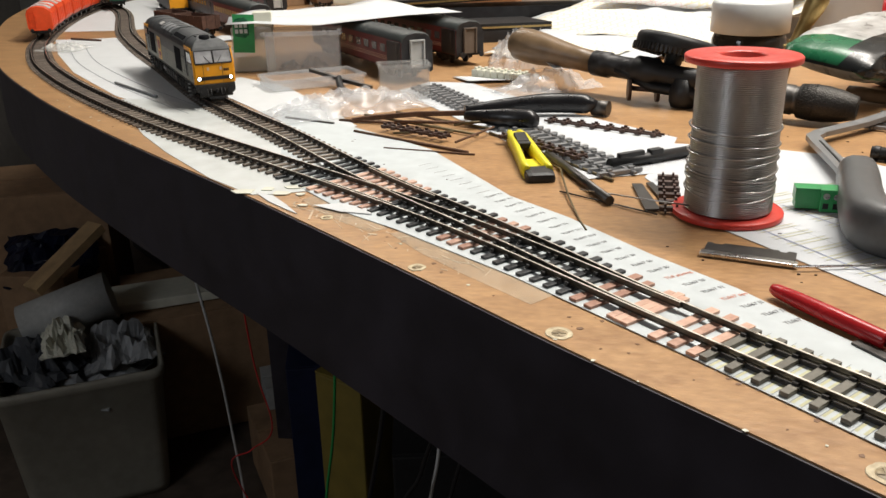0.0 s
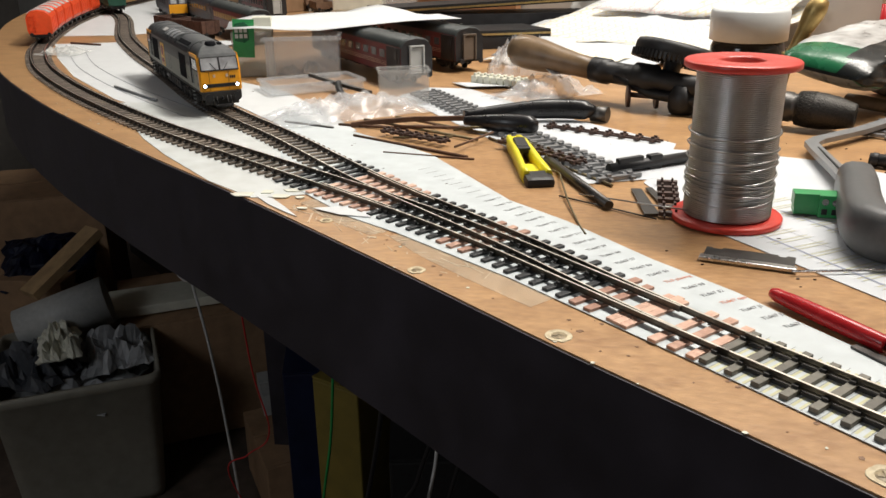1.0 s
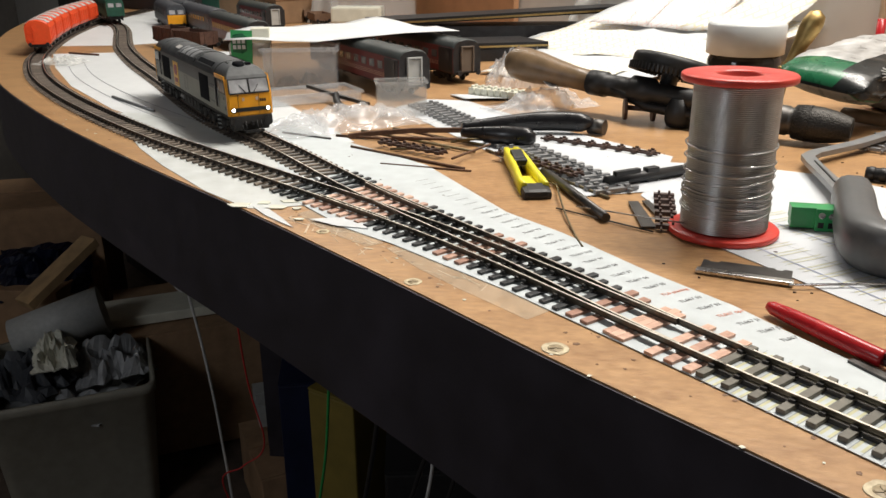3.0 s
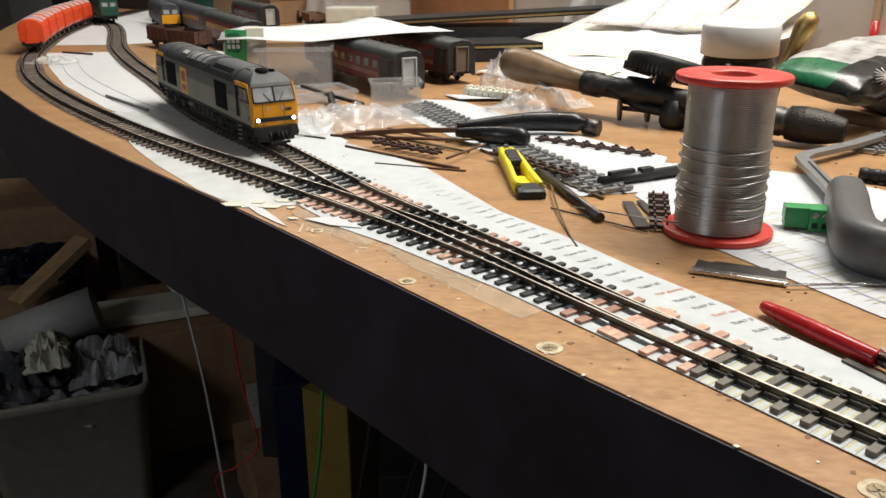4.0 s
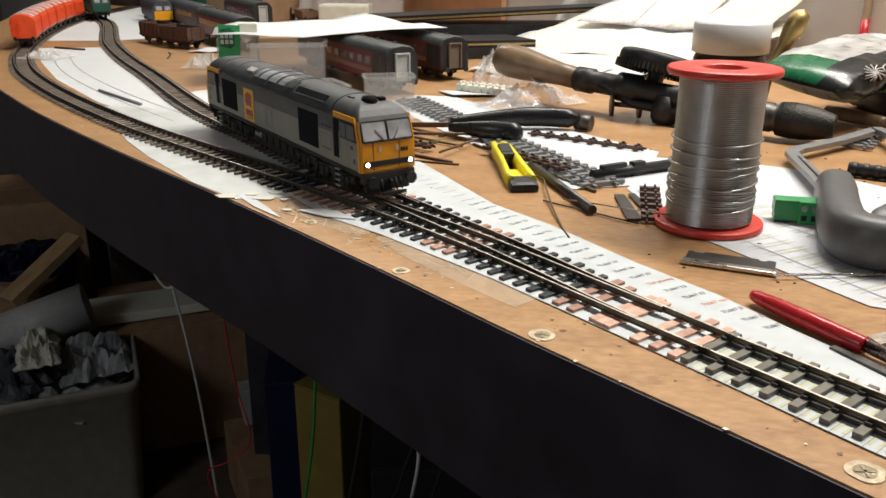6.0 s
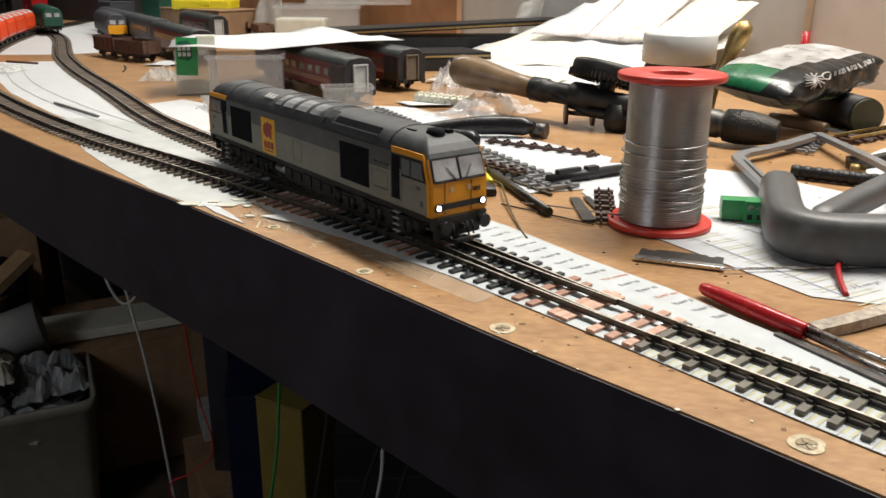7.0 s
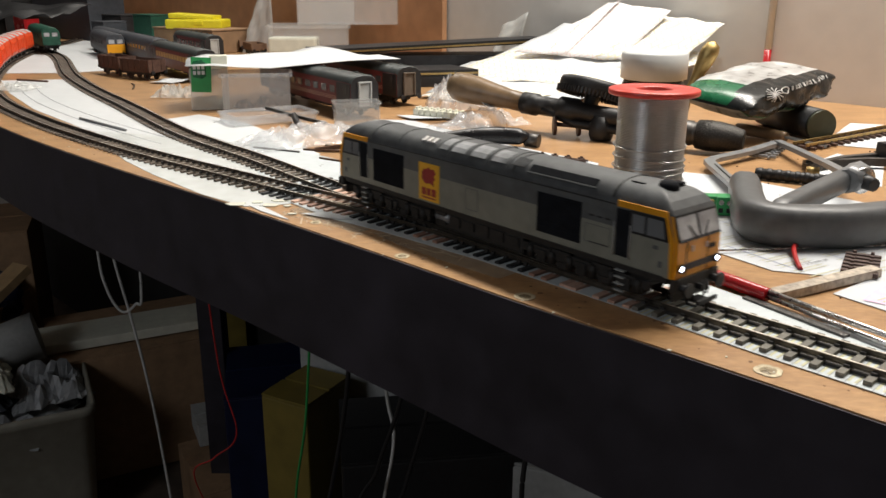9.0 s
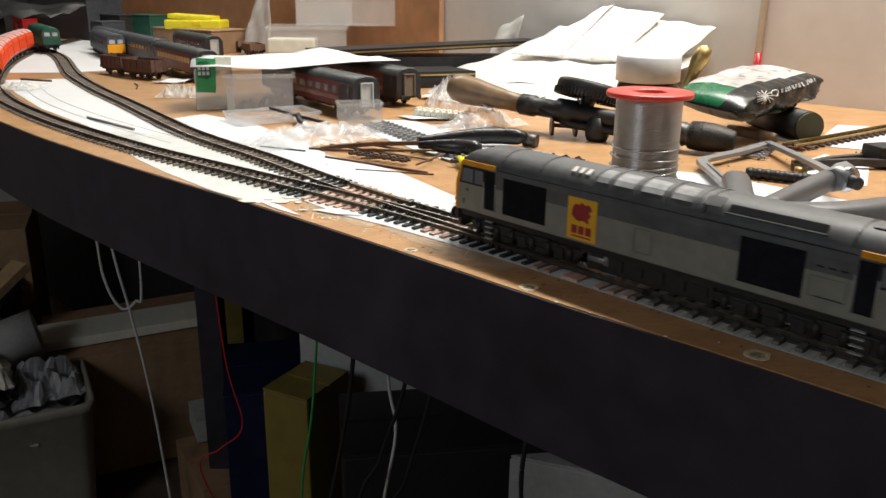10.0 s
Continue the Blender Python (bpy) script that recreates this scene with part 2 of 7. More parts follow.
def box(bm, cx, cy, cz, sx, sy, sz, m=I4, mi=0, bev=0.0):
    """A box centred at c, of full size s, with bevelled edges where bev is given."""
    r = bmesh.ops.create_cube(bm, size=1, matrix=m @ Matrix.Translation((cx, cy, cz)) @ Matrix.Diagonal((sx, sy, sz, 1)))
    fs = {f for v in r["verts"] for f in v.link_faces}
    if bev:
        es = {e for f in fs for e in f.edges}
        out = bmesh.ops.bevel(bm, geom=list(es), offset=bev, segments=2, affect="EDGES", profile=0.6)
        fs = set(out["faces"]) | {f for f in fs if f.is_valid}
    for f in fs:
        f.material_index = mi
    return bm


def cyl(bm, p, q, r1, r2=None, seg=16, mi=0, caps=True):
    """A tapered rod from p to q."""
    p, q = Vector(p), Vector(q)
    d = q - p
    m = Matrix.Translation((p + q) / 2) @ d.to_track_quat("Z", "Y").to_matrix().to_4x4()
    r = bmesh.ops.create_cone(bm, cap_ends=caps, segments=seg, radius1=r1, radius2=r1 if r2 is None else r2, depth=d.length, matrix=m)
    for v in r["verts"]:
        for f in v.link_faces:
            f.material_index = mi
            f.smooth = len(f.verts) == 4
    return bm


def lathe(bm, prof, m=I4, seg=32, mi=0, smooth=True):
    """Turn the profile [(r, z), ...] about z."""
    rings = []
    for r, z in prof:
        rings.append([bm.verts.new(m @ Vector((r * math.cos(2 * math.pi * i / seg), r * math.sin(2 * math.pi * i / seg), z))) for i in range(seg)])
    for a, b in zip(rings, rings[1:]):
        for i in range(seg):
            f = bm.faces.new((a[i], a[(i + 1) % seg], b[(i + 1) % seg], b[i]))
            f.material_index, f.smooth = mi, smooth
    for ring, flip in ((rings[0], True), (rings[-1], False)):
        if prof[0 if flip else -1][0] > 1e-7:
            f = bm.faces.new(ring[::-1] if flip else ring)
            f.material_index = mi
    return bm


def sweep(bm, path, prof, mi=0, top=None, closed=True, smooth=False):
    """Carry the closed profile [(across, up), ...] along the path of 3D points; top: slot for the topmost faces."""
    rings = []
    for i, p in enumerate(path):
        d = (Vector(path[min(i + 1, len(path) - 1)]) - Vector(path[max(i - 1, 0)])).normalized()
        side = Vector((d.y, -d.x, 0)).normalized() if abs(d.z) < 0.999 else Vector((1, 0, 0))
        up = side.cross(d)
        rings.append([bm.verts.new(Vector(p) + side * a + up * u) for a, u in prof])
    n, hi = len(prof), max(u for _, u in prof)
    for a, b in zip(rings, rings[1:]):
        for k in range(n):
            f = bm.faces.new((a[k], b[k], b[(k + 1) % n], a[(k + 1) % n]))
            f.material_index, f.smooth = mi, smooth
            if top is not None and prof[k][1] >= hi - 1e-6 and prof[(k + 1) % n][1] >= hi - 1e-6:
                f.material_index = top
    for ring in (rings[0], rings[-1][::-1]):
        bm.faces.new(ring).material_index = mi
    return bm


def tube(bm, path, r, seg=8, mi=0):
    return sweep(bm, path, [(r * math.cos(2 * math.pi * k / seg), r * math.sin(2 * math.pi * k / seg)) for k in range(seg)], mi, smooth=True)


def prism(bm, pts, z0, z1, m=I4, mi=0):
    """A slab with the outline pts between z0 and z1."""
    lo = [bm.verts.new(m @ Vector((x, y, z0))) for x, y in pts]
    hi = [bm.verts.new(m @ Vector((x, y, z1))) for x, y in pts]
    fs = [bm.faces.new(hi), bm.faces.new(lo[::-1])]
    for i in range(len(pts)):
        j = (i + 1) % len(pts)
        fs.append(bm.faces.new((lo[i], lo[j], hi[j], hi[i])))
    for f in fs:
        f.material_index = mi
    return bm


def mesh_of(name, bm, mats):
    bmesh.ops.recalc_face_normals(bm, faces=bm.faces)
    me = bpy.data.meshes.new(name)
    bm.to_mesh(me)
    bm.free()
    for m in mats if isinstance(mats, (list, tuple)) else [mats]:
        me.materials.append(m)
    return me


def part(name, bm, mats, parent=None, label="", m=None):
    ob = new(name, mesh_of(name, bm, mats))
    ob.parent = parent
    if m is not None:
        ob.matrix_basis = m
    if label:
        ob["label"] = label
    return ob


def thing(name, label, category, m=I4, group="", kind=""):
    e = new(name)
    e.empty_display_size = 0.02
    e.matrix_basis = m
    return tagged(e, label, category, group, kind)


def B():
    return bmesh.new()


def spline(pts, step):
    """A smooth curve through pts, in points step apart."""
    P = [Vector(p) for p in pts]
    P = [2 * P[0] - P[1]] + P + [2 * P[-1] - P[-2]]
    fine = []
    for a, b, c, d in zip(P, P[1:], P[2:], P[3:]):
        for k in range(24):
            t = k / 24
            fine.append(0.5 * ((2 * b) + (c - a) * t + (2 * a - 5 * b + 4 * c - d) * t * t + (3 * b - a - 3 * c + d) * t ** 3))
    fine.append(P[-2])
    out, left = [fine[0]], step
    for a, b in zip(fine, fine[1:]):
        L, s = (b - a).length, 0.0
        while L - s >= left:
            s += left
            out.append(a.lerp(b, s / L))
            left = step
        left -= L - s
    return out


def relaxed(pts, rounds):
    for _ in range(rounds):
        pts = [pts[0]] + [(a + 2 * b + c) / 4 for a, b, c in zip(pts, pts[1:], pts[2:])] + [pts[-1]]
    return pts


def normal_at(pts, i):
    d = (pts[min(i + 1, len(pts) - 1)] - pts[max(i - 1, 0)]).normalized()
    return d, Vector((d.y, -d.x))


def beside(pts, off):
    return [p + normal_at(pts, i)[1] * off for i, p in enumerate(pts)]

# ---------------------------------------------------------------- room
EDGE = relaxed(spline([(0.60, -0.602), (0.30, -0.303), (0.182, -0.188), (0.122, -0.128), (0.062, -0.073), (0.019, -0.028), (-0.044, 0.034), (-0.113, 0.102), (-0.191, 0.174),
                       (-0.265, 0.244), (-0.369, 0.347), (-0.425, 0.407), (-0.551, 0.553), (-0.66, 0.705), (-0.80, 0.93), (-0.95, 1.22), (-1.10, 1.62), (-1.25, 2.2), (-1.35, 2.52)], 0.02), 6)
BACK = 1.17
FLOOR = -0.95

bm = B()
outline = [(p.x, p.y) for p in beside(EDGE, 0.0018)] + [(-1.35, BACK + 1.35 + 0.0), (1.25, BACK - 1.25), (1.25, -1.2)]
prism(bm, outline, -0.009, 0.0)
tagged(part("baseboard_top", bm, PLY), "orange-brown plywood layout baseboard top with scuffs and screws", "baseboard", kind="structure")
bm = B()
sweep(bm, [(p.x, p.y, -0.0425) for p in beside(EDGE, 0.0012)], [(-0.0005, -0.0415), (0.0005, -0.0415), (0.0005, 0.0418), (-0.0005, 0.0418)])
tagged(part("fascia", bm, BLACKP), "matt black painted fascia board along the curved layout edge", "fascia", kind="structure")

bm = B()
box(bm, 0, 1.2, FLOOR - 0.05, 7, 7, 0.1)
tagged(part("floor", bm, CONC), "dark dusty workshop floor under the layout", "floor", kind="structure")
# unseen ceiling, its grey chosen to return less light
bm = B()
box(bm, 0, 1.2, 1.55, 7, 7, 0.1)
tagged(part("ceiling", bm, CEIL), "plain unseen ceiling, greyed to cut bounced light", "ceiling", kind="structure")


def wall_strip(name, p, q, z0, z1, thick, material, label):
    """A wall from p to q in plan; its thickness lies to the right of the way from p to q."""
    p, q = Vector(p), Vector(q)
    d = (q - p).normalized()
    n = Vector((d.y, -d.x)) * thick
    bm = B()
    prism(bm, [tuple(p), tuple(q), tuple(q + n), tuple(p + n)], z0, z1)
    return tagged(part(name, bm, material), label, "wall", kind="structure")


# the long wall runs parallel to the front edge; a step in it carries a corner and a pipe
wall_strip("wall_back_left", (-2.4, BACK + 2.4), (0.463, BACK - 0.463), FLOOR, 1.5, -0.1, WALL, "pale grey painted workshop wall behind the layout")
wall_strip("wall_back_right", (0.4625, BACK - 0.4705), (2.9, BACK - 2.908), FLOOR, 1.5, -0.1, WALLD, "warm white painted workshop wall beside the pipe")
# three unseen walls added to close the room and hold down bounce
wall_strip("wall_left", (-2.4, -2.3), (-2.4, 3.57), FLOOR, 1.5, -0.1, LOWBOUNCE, "unseen side wall, dark to cut bounced light")
wall_strip("wall_front", (-2.4, -2.3), (3.4, -2.3), FLOOR, 1.5, 0.1, LOWBOUNCE, "unseen wall behind the camera, dark to cut bounced light")
wall_strip("wall_right", (3.4, -2.3), (3.4, 1.2), FLOOR, 1.5, 0.1, LOWBOUNCE, "unseen end wall, dark to cut bounced light")
bm = B()
m = Matrix.Translation((-0.43, BACK + 0.43 - 0.016, 0)) @ Matrix.Rotation(radians(-45), 4, "Z")
box(bm, 0, 0, 0.26, 1.29, 0.012, 0.52, m, bev=0.001)
tagged(part("ply_backboard", bm, PLYB), "brown plywood sheet standing against the wall behind the layout", "plywood sheet")
bm = B()
cyl(bm, (0.456, BACK - 0.474, 0.062), (0.456, BACK - 0.474, 1.45), 0.0046, seg=14)
pipe = thing("wall_pipe", "white painted pipe with a red lower end in the wall corner", "pipe")
part("riser", bm, WALL, pipe)
bm = B()
cyl(bm, (0.456, BACK - 0.474, 0.0), (0.456, BACK - 0.474, 0.062), 0.0048, seg=14)
part("red_end", bm, REDGRIP, pipe, "dark red painted pipe end")

# ---------------------------------------------------------------- track
G = 0.0172
RZ = 0.0026   # rail foot
PZ = 0.0006   # paper under the track


def to2(p):
    return [Vector((x, y)) for x, y in p]


NEAR = relaxed(spline([(0.46, -0.426), (0.30, -0.262), (0.22, -0.180), (0.159, -0.1175), (0.098, -0.0525), (0.022, 0.0325), (-0.045, 0.0955), (-0.109, 0.151), (-0.187, 0.218),
                       (-0.258, 0.281), (-0.361, 0.385), (-0.435, 0.467), (-0.521, 0.574), (-0.590, 0.680), (-0.650, 0.79), (-0.735, 0.99), (-0.80, 1.18), (-0.86, 1.42), (-0.90, 1.75), (-0.92, 2.0)], 0.005), 60)
iN = {}
FARP = [tuple(p) for i, p in enumerate(beside(NEAR, G)) if p.x > 0.125 and i % 12 == 0]
FAR = relaxed(spline(FARP + [(0.0985, -0.0245), (0.0585, 0.027), (0.0175, 0.0745), (-0.026, 0.124), (-0.057, 0.1625), (-0.093, 0.211), (-0.135, 0.266), (-0.177, 0.315), (-0.229, 0.382), (-0.285, 0.467),
                             (-0.353, 0.573), (-0.449, 0.717), (-0.548, 0.882), (-0.616, 1.017), (-0.68, 1.15), (-0.745, 1.27), (-0.83, 1.40), (-0.93, 1.56), (-1.03, 1.75)], 0.005), 40)
A_FAR, B_NEAR = beside(NEAR, G), beside(FAR, -G)
B_MID = beside(FAR, -G / 2)
A_MID = beside(NEAR, G / 2)
X_TOE, X_END = 0.1215, -0.098
I_TOE = next(i for i, p in enumerate(A_MID) if p.x < X_TOE + 0.004)
I_END = next(i for i, p in enumerate(A_MID) if p.x < X_END)
J_TOE = min(range(len(FAR)), key=lambda i: (FAR[i] - A_FAR[I_TOE]).length)


def across(i):
    """From the near rail at i straight over to the far rail: how far, and that rail's index."""
    d, n = normal_at(NEAR, i)
    j = min(range(len(FAR)), key=lambda k: abs((FAR[k] - NEAR[i]).dot(d)) + (9 if (FAR[k] - NEAR[i]).length > 0.12 else 0))
    return (FAR[j] - NEAR[i]).dot(n), j


J_END = next(across(i)[1] for i in range(I_TOE, len(NEAR)) if across(i)[0] > 0.053) - 4


def gap(p, line):
    return min((p - q).length for q in line)


RAILPROF = [(a * 0.82, u) for a, u in [(-0.0009, 0), (0.0009, 0), (0.0009, 0.0004), (0.00035, 0.0006), (0.00035, 0.0015), (0.0006, 0.0018), (0.0006, 0.0026), (-0.0006, 0.0026), (-0.0006, 0.0018), (-0.00035, 0.0015), (-0.00035, 0.0006), (-0.0009, 0.0004)]]


def rail(parent, pts, side):
    bm = B()
    sweep(bm, [(p.x, p.y, RZ) for p in pts], RAILPROF, 0, 1)
    return part("rail", bm, [side, RAILTOP], parent)


def span(pts, x1, x0):
    return [p for p in pts if x0 <= p.x <= x1]


def sleeper_mesh(name, L, w, h, material):
    bm = B()
    box(bm, 0, 0, h / 2, w, L, h, bev=0.00025)
    return mesh_of(name, bm, material)


def lay(parent, name, me, p, d, z=PZ):
    o = new(name, me)
    o.parent = parent
    o.matrix_basis = Matrix.Translation((p.x, p.y, z)) @ Matrix.Rotation(math.atan2(d.y, d.x), 4, "Z")
    return o


def chairs_on(parent, spots, material, silver=False):
    """Two small chair jaws on each sleeper at each rail."""
    bm = B()
    for p, d in spots:
        n = Vector((d.y, -d.x))
        m = Matrix.Translation((p.x, p.y, 0)) @ Matrix.Rotation(math.atan2(d.y, d.x), 4, "Z")
        for s in (-1, 1):
            box(bm, 0, s * 0.0013, RZ + 0.0003, 0.0022, 0.0011, 0.0017, m)
            if silver:
                box(bm, 0, s * 0.0021, RZ - 0.0004, 0.0018, 0.0012, 0.0005, m)
    o = part("chair_jaw", bm, material, parent)
    o["kind"] = "stuff"
    return o


def plain_track(name, label, mid, pitch, sleeper, rails, chair, spots_every=1, bed=None, webs=True):
    t = thing(name, label, "track", group="model tracks")
    step = 0.005
    acc, spots = 0.0, []
    k = max(1, round(pitch / step * 1000) / 1000)
    n = int((len(mid) - 1) * step / pitch)
    for j in range(n):
        i = min(len(mid) - 2, int(j * pitch / step))
        f = j * pitch / step - i
        p = mid[i].lerp(mid[i + 1], f)
        d, nn = normal_at(mid, i)
        lay(t, "sleeper", sleeper, p, d)
        if j % spots_every == 0:
            spots += [(p + nn * G / 2, d), (p - nn * G / 2, d)]
    rail(t, beside(mid, G / 2), rails)
    rail(t, beside(mid, -G / 2), rails)
    if spots:
        chairs_on(t, spots, chair)
    if webs:
        for s in (1, -1):
            bm = B()
            sweep(bm, [(p.x, p.y, PZ) for p in beside(mid, s * G / 2)][::2], [(-0.0011, 0), (0.0011, 0), (0.0011, 0.0012), (-0.0011, 0.0012)])
            part("sleeper_web", bm, CHAIR, t)
    if bed:
        bm = B()
        sweep(bm, [(p.x, p.y, 0.0003) for p in mid], [(-0.0145, 0), (0.0145, 0), (0.0125, 0.0016), (-0.0125, 0.0016)])
        part("track_bed", bm, bed, t)
    return t


S_GREY = sleeper_mesh("sleeper", 0.0335, 0.0033, 0.0020, SL_GREY)
S_BROWN = sleeper_mesh("sleeper", 0.0315, 0.0030, 0.0015, SL_BROWN)
plain_track("flexible_track", "bullhead flexible track with grey plastic sleepers on printed template", A_MID[:I_TOE + 1][::-1], 0.0104, S_GREY, RAIL, CHAIR)
plain_track("curved_track", "weathered curved track with brown sleepers along the layout edge", A_MID[I_END:], 0.0091, S_BROWN, RAILW, CHAIR, bed=None, webs=False)
plain_track("siding_track", "weathered brown track on which the locomotive runs", B_MID[J_END:], 0.0091, S_BROWN, RAILW, CHAIR, webs=False)
for nm, line, x in (("track_ballast", A_MID, -0.30), ("track_ballast", B_MID, -0.30)):
    bm = B()
    sweep(bm, [(p.x, p.y, 0.0005) for p in line if p.x < x], [(-0.0140, 0), (0.0140, 0), (0.0125, 0.0014), (-0.0125, 0.0014)])
    tagged(part(nm, bm, BED), "dark brown painted track bed between the rails", "track bed", kind="stuff")

# the hand-built turnout: copper-clad and black plastic timbers on a printed template
turnout = thing("turnout", "hand-built turnout with copper-clad and black timbers and soldered rails", "turnout")
rail(turnout, NEAR[I_TOE - 1:I_END + 1], RAIL)
rail(turnout, FAR[J_TOE - 1:J_END + 1], RAIL)
clo_a = [p for p in A_FAR[I_TOE:I_END + 1] if p.x < 0.112 and gap(p, FAR) > 0.0011]
clo_b = [p for p in B_NEAR[J_TOE:J_END + 1] if p.x < 0.112 and gap(p, NEAR) > 0.0011]
rail(turnout, clo_a, RAIL)
rail(turnout, clo_b, RAIL)
# check rails beside the two stock rails at the crossing
rail(turnout, beside(span(NEAR, -0.022, -0.075), 0.0021), RAIL)
rail(turnout, beside(span(FAR, 0.000, -0.050), -0.0021), RAIL)
KIND = "cccddd" + "cc" + "k" * 8 + "ccc" + "k" * 7 + "c" * 7 + "kkkk"
tn = NEAR[I_TOE + 1:I_END]
pitch = (len(tn) - 1) / (len(KIND) - 1)
cache, spots_c, spots_k = {}, [], []
for j, kd in enumerate(KIND):
    x = j * pitch
    if kd == "d":
        x = 3.7 * pitch + (j - 3) * 0.74
    i = min(len(tn) - 2, int(x))
    p = tn[i].lerp(tn[i + 1], x - i)
    d, n = normal_at(tn, i)
    # across to the far stock rail
    q = min(FAR, key=lambda f: abs((f - p).dot(d)))
    L = (q - p).dot(n)
    if L > 0.052:
        L = G
    lo, hi = -0.0086, L + 0.0104
    if j % 3 == 1:
        hi += 0.0015
    key = (kd, round((hi - lo) * 500))
    if key not in cache:
        cache[key] = sleeper_mesh("timber", hi - lo, 0.0041 if kd == "c" else 0.0036 if kd == "d" else 0.0034, 0.0014, SL_BLACK if kd == "k" else SL_COPPER)
    lay(turnout, "timber", cache[key], p + n * (lo + hi) / 2, d)
    for line in (NEAR, FAR, A_FAR if x > 8 else None, B_NEAR if x > 8 else None):
        if line:
            r = min(line, key=lambda f: abs((f - p).dot(d)) + (10 if abs((f - p).dot(n)) > 0.08 else 0))
            if (r - p).dot(n) < hi + 0.001:
                (spots_k if kd == "k" else spots_c).append((r, d))
chairs_on(turnout, spots_k, [CHAIR], True)
bm = B()
for r, d in spots_c:
    for s in (-1, 1):
        c = r + Vector((d.y, -d.x)) * s * 0.0011
        bmesh.ops.create_icosphere(bm, subdivisions=1, radius=0.0008, matrix=Matrix.Translation((c.x, c.y, RZ)) @ Matrix.Diagonal((1.2, 0.9, 0.5, 1)))
o = part("solder_joint", bm, SOLDERB, turnout)
o["kind"] = "stuff"

# ---------------------------------------------------------------- locomotive
RAILZ = RZ + 0.0026
LOCO_HALF = 0.1345


def locomotive():
    """A six-axle diesel, x forward, z from the rail head; sizes in millimetres."""
    t = thing("diesel_locomotive", "two-tone grey diesel locomotive model with yellow cab front, lit headlights", "locomotive")
    # half section: across, up, set-back of the end
    half = [(17.3, 16.0, 0.4), (17.6, 17.2, 0.0), (17.6, 25.0, 0.0), (17.6, 33.4, 0.3), (17.5, 40.5, 2.6), (17.2, 44.4, 3.9), (16.2, 46.6, 5.2), (14.2, 49.6, 8.2), (11.6, 51.8, 12.0), (8.2, 53.3, 16.5), (4.2, 54.1, 20.0), (0.0, 54.3, 21.5)]
    ring = [(-y, z, s) for y, z, s in half] + [(y, z, s) for y, z, s in half[-2::-1]]
    fx = 134.5
    xs = [-fx, -fx + 1.2, -fx + 4, -106, -60, 0, 60, 106, fx - 4, fx - 1.2, fx]
    taper = {fx: (1.0, 0.925), fx - 1.2: (0.97, 0.965), fx - 4: (0.87, 0.99)}
    bm = B()
    rows = []
    for x in xs:
        e = abs(x)
        w = taper.get(e, (0.0, 1.0))
        rows.append([bm.verts.new(mm(math.copysign(1, x) * (e - s * w[0]), y * w[1], z)) for y, z, s in ring])
    n = len(ring)
    for a, b, x0, x1 in zip(rows, rows[1:], xs, xs[1:]):
        for k in range(n - 1):
            f = bm.faces.new((a[k], b[k], b[k + 1], a[k + 1]))
            z = (ring[k][1] + ring[k + 1][1]) / 2
            tip = min(abs(x0), abs(x1)) > fx - 3
            f.material_index = 2 if z > 44.4 else 4 if tip else 0 if z < 33 else 1
            f.smooth = z > 44
        bm.faces.new((a[0], a[-1], b[-1], b[0])).material_index = 3
    for row in (rows[0], rows[-1]):
        m = len(half)
        for k in range(m - 1):
            f = bm.faces.new((row[k], row[k + 1], row[n - 2 - k], row[n - 1 - k])) if k < m - 2 else bm.faces.new((row[k], row[k + 1], row[k + 2]))
            z = (half[k][1] + half[k + 1][1]) / 2
            f.material_index = 4 if z < 33 else 5 if z < 44.4 else 2
    body = part("body", bm, [L_LOW, L_UP, L_ROOF, L_UNDER, L_YEL, L_BLK], t)
    over = [(y, z) for y, z, s in ring if z > 46]

    def roof_band(name, x, width, lift, material, label="", pick=None):
        """A band over the roof at x."""
        bm = B()
        pts = [(y * (1 + lift / 40), z + lift) for y, z in over if pick is None or pick(y)]
        h = width / 2000
        sweep(bm, [mm(x, y, z) for y, z in pts], [(-h, -0.0002), (h, -0.0002), (h, 0.0002), (-h, 0.0002)], smooth=False)
        return part(name, bm, material, body, label)

    for x in (-98, -70, -34, -24, -8, 9, 25):
        roof_band("roof_rib", x, 1.0, 0.15, L_ROOF)
    for x, w in ((-29, 7), (-16, 11.5), (0.5, 12), (17, 11)):
        for s in (-1, 1):
            roof_band("roof_panel", x, w, 0.05, L_DUST, "roof panel with pale dusty patches", lambda y: 4 < s * y < 14.5)
    for x in (30, 97):
        roof_band("roof_seam", x, 0.8, 0.12, L_BLK)
    bm = B()
    for k in range(6):
        box(bm, 0, 0, 0, *mm(0.7, 7.5, 0.6), pose(*mm(28.5 + k * 1.6, -11.5, 52.0), 26))
    part("roof_louvre", bm, L_ROOF, body)
    for k in range(3):
        bm = B()
        box(bm, 0, 0, 0, *mm(2.9, 4.6, 1.1), pose(*mm(-49 + k * 4.6, -10.6, 52.5), 26), bev=0.0002)
        part("roof_vent", bm, SILVER, body, "pale roof vent")
    for s in (-1, 1):
        bm = B()
        box(bm, 0, 0, 0, *mm(44, 4.4, 0.8), pose(*mm(63, s * 13.3, 50.6), s * -44), bev=0.0003)
        part("roof_slot", bm, L_VOID, body, "radiator opening drawn as a black panel on the roof")
        bm = B()
        box(bm, 0, 0, 0, *mm(46, 0.7, 0.8), pose(*mm(63, s * 15.3, 48.8), s * -44))
        part("slot_lip", bm, L_UP, body)
    bm = B()
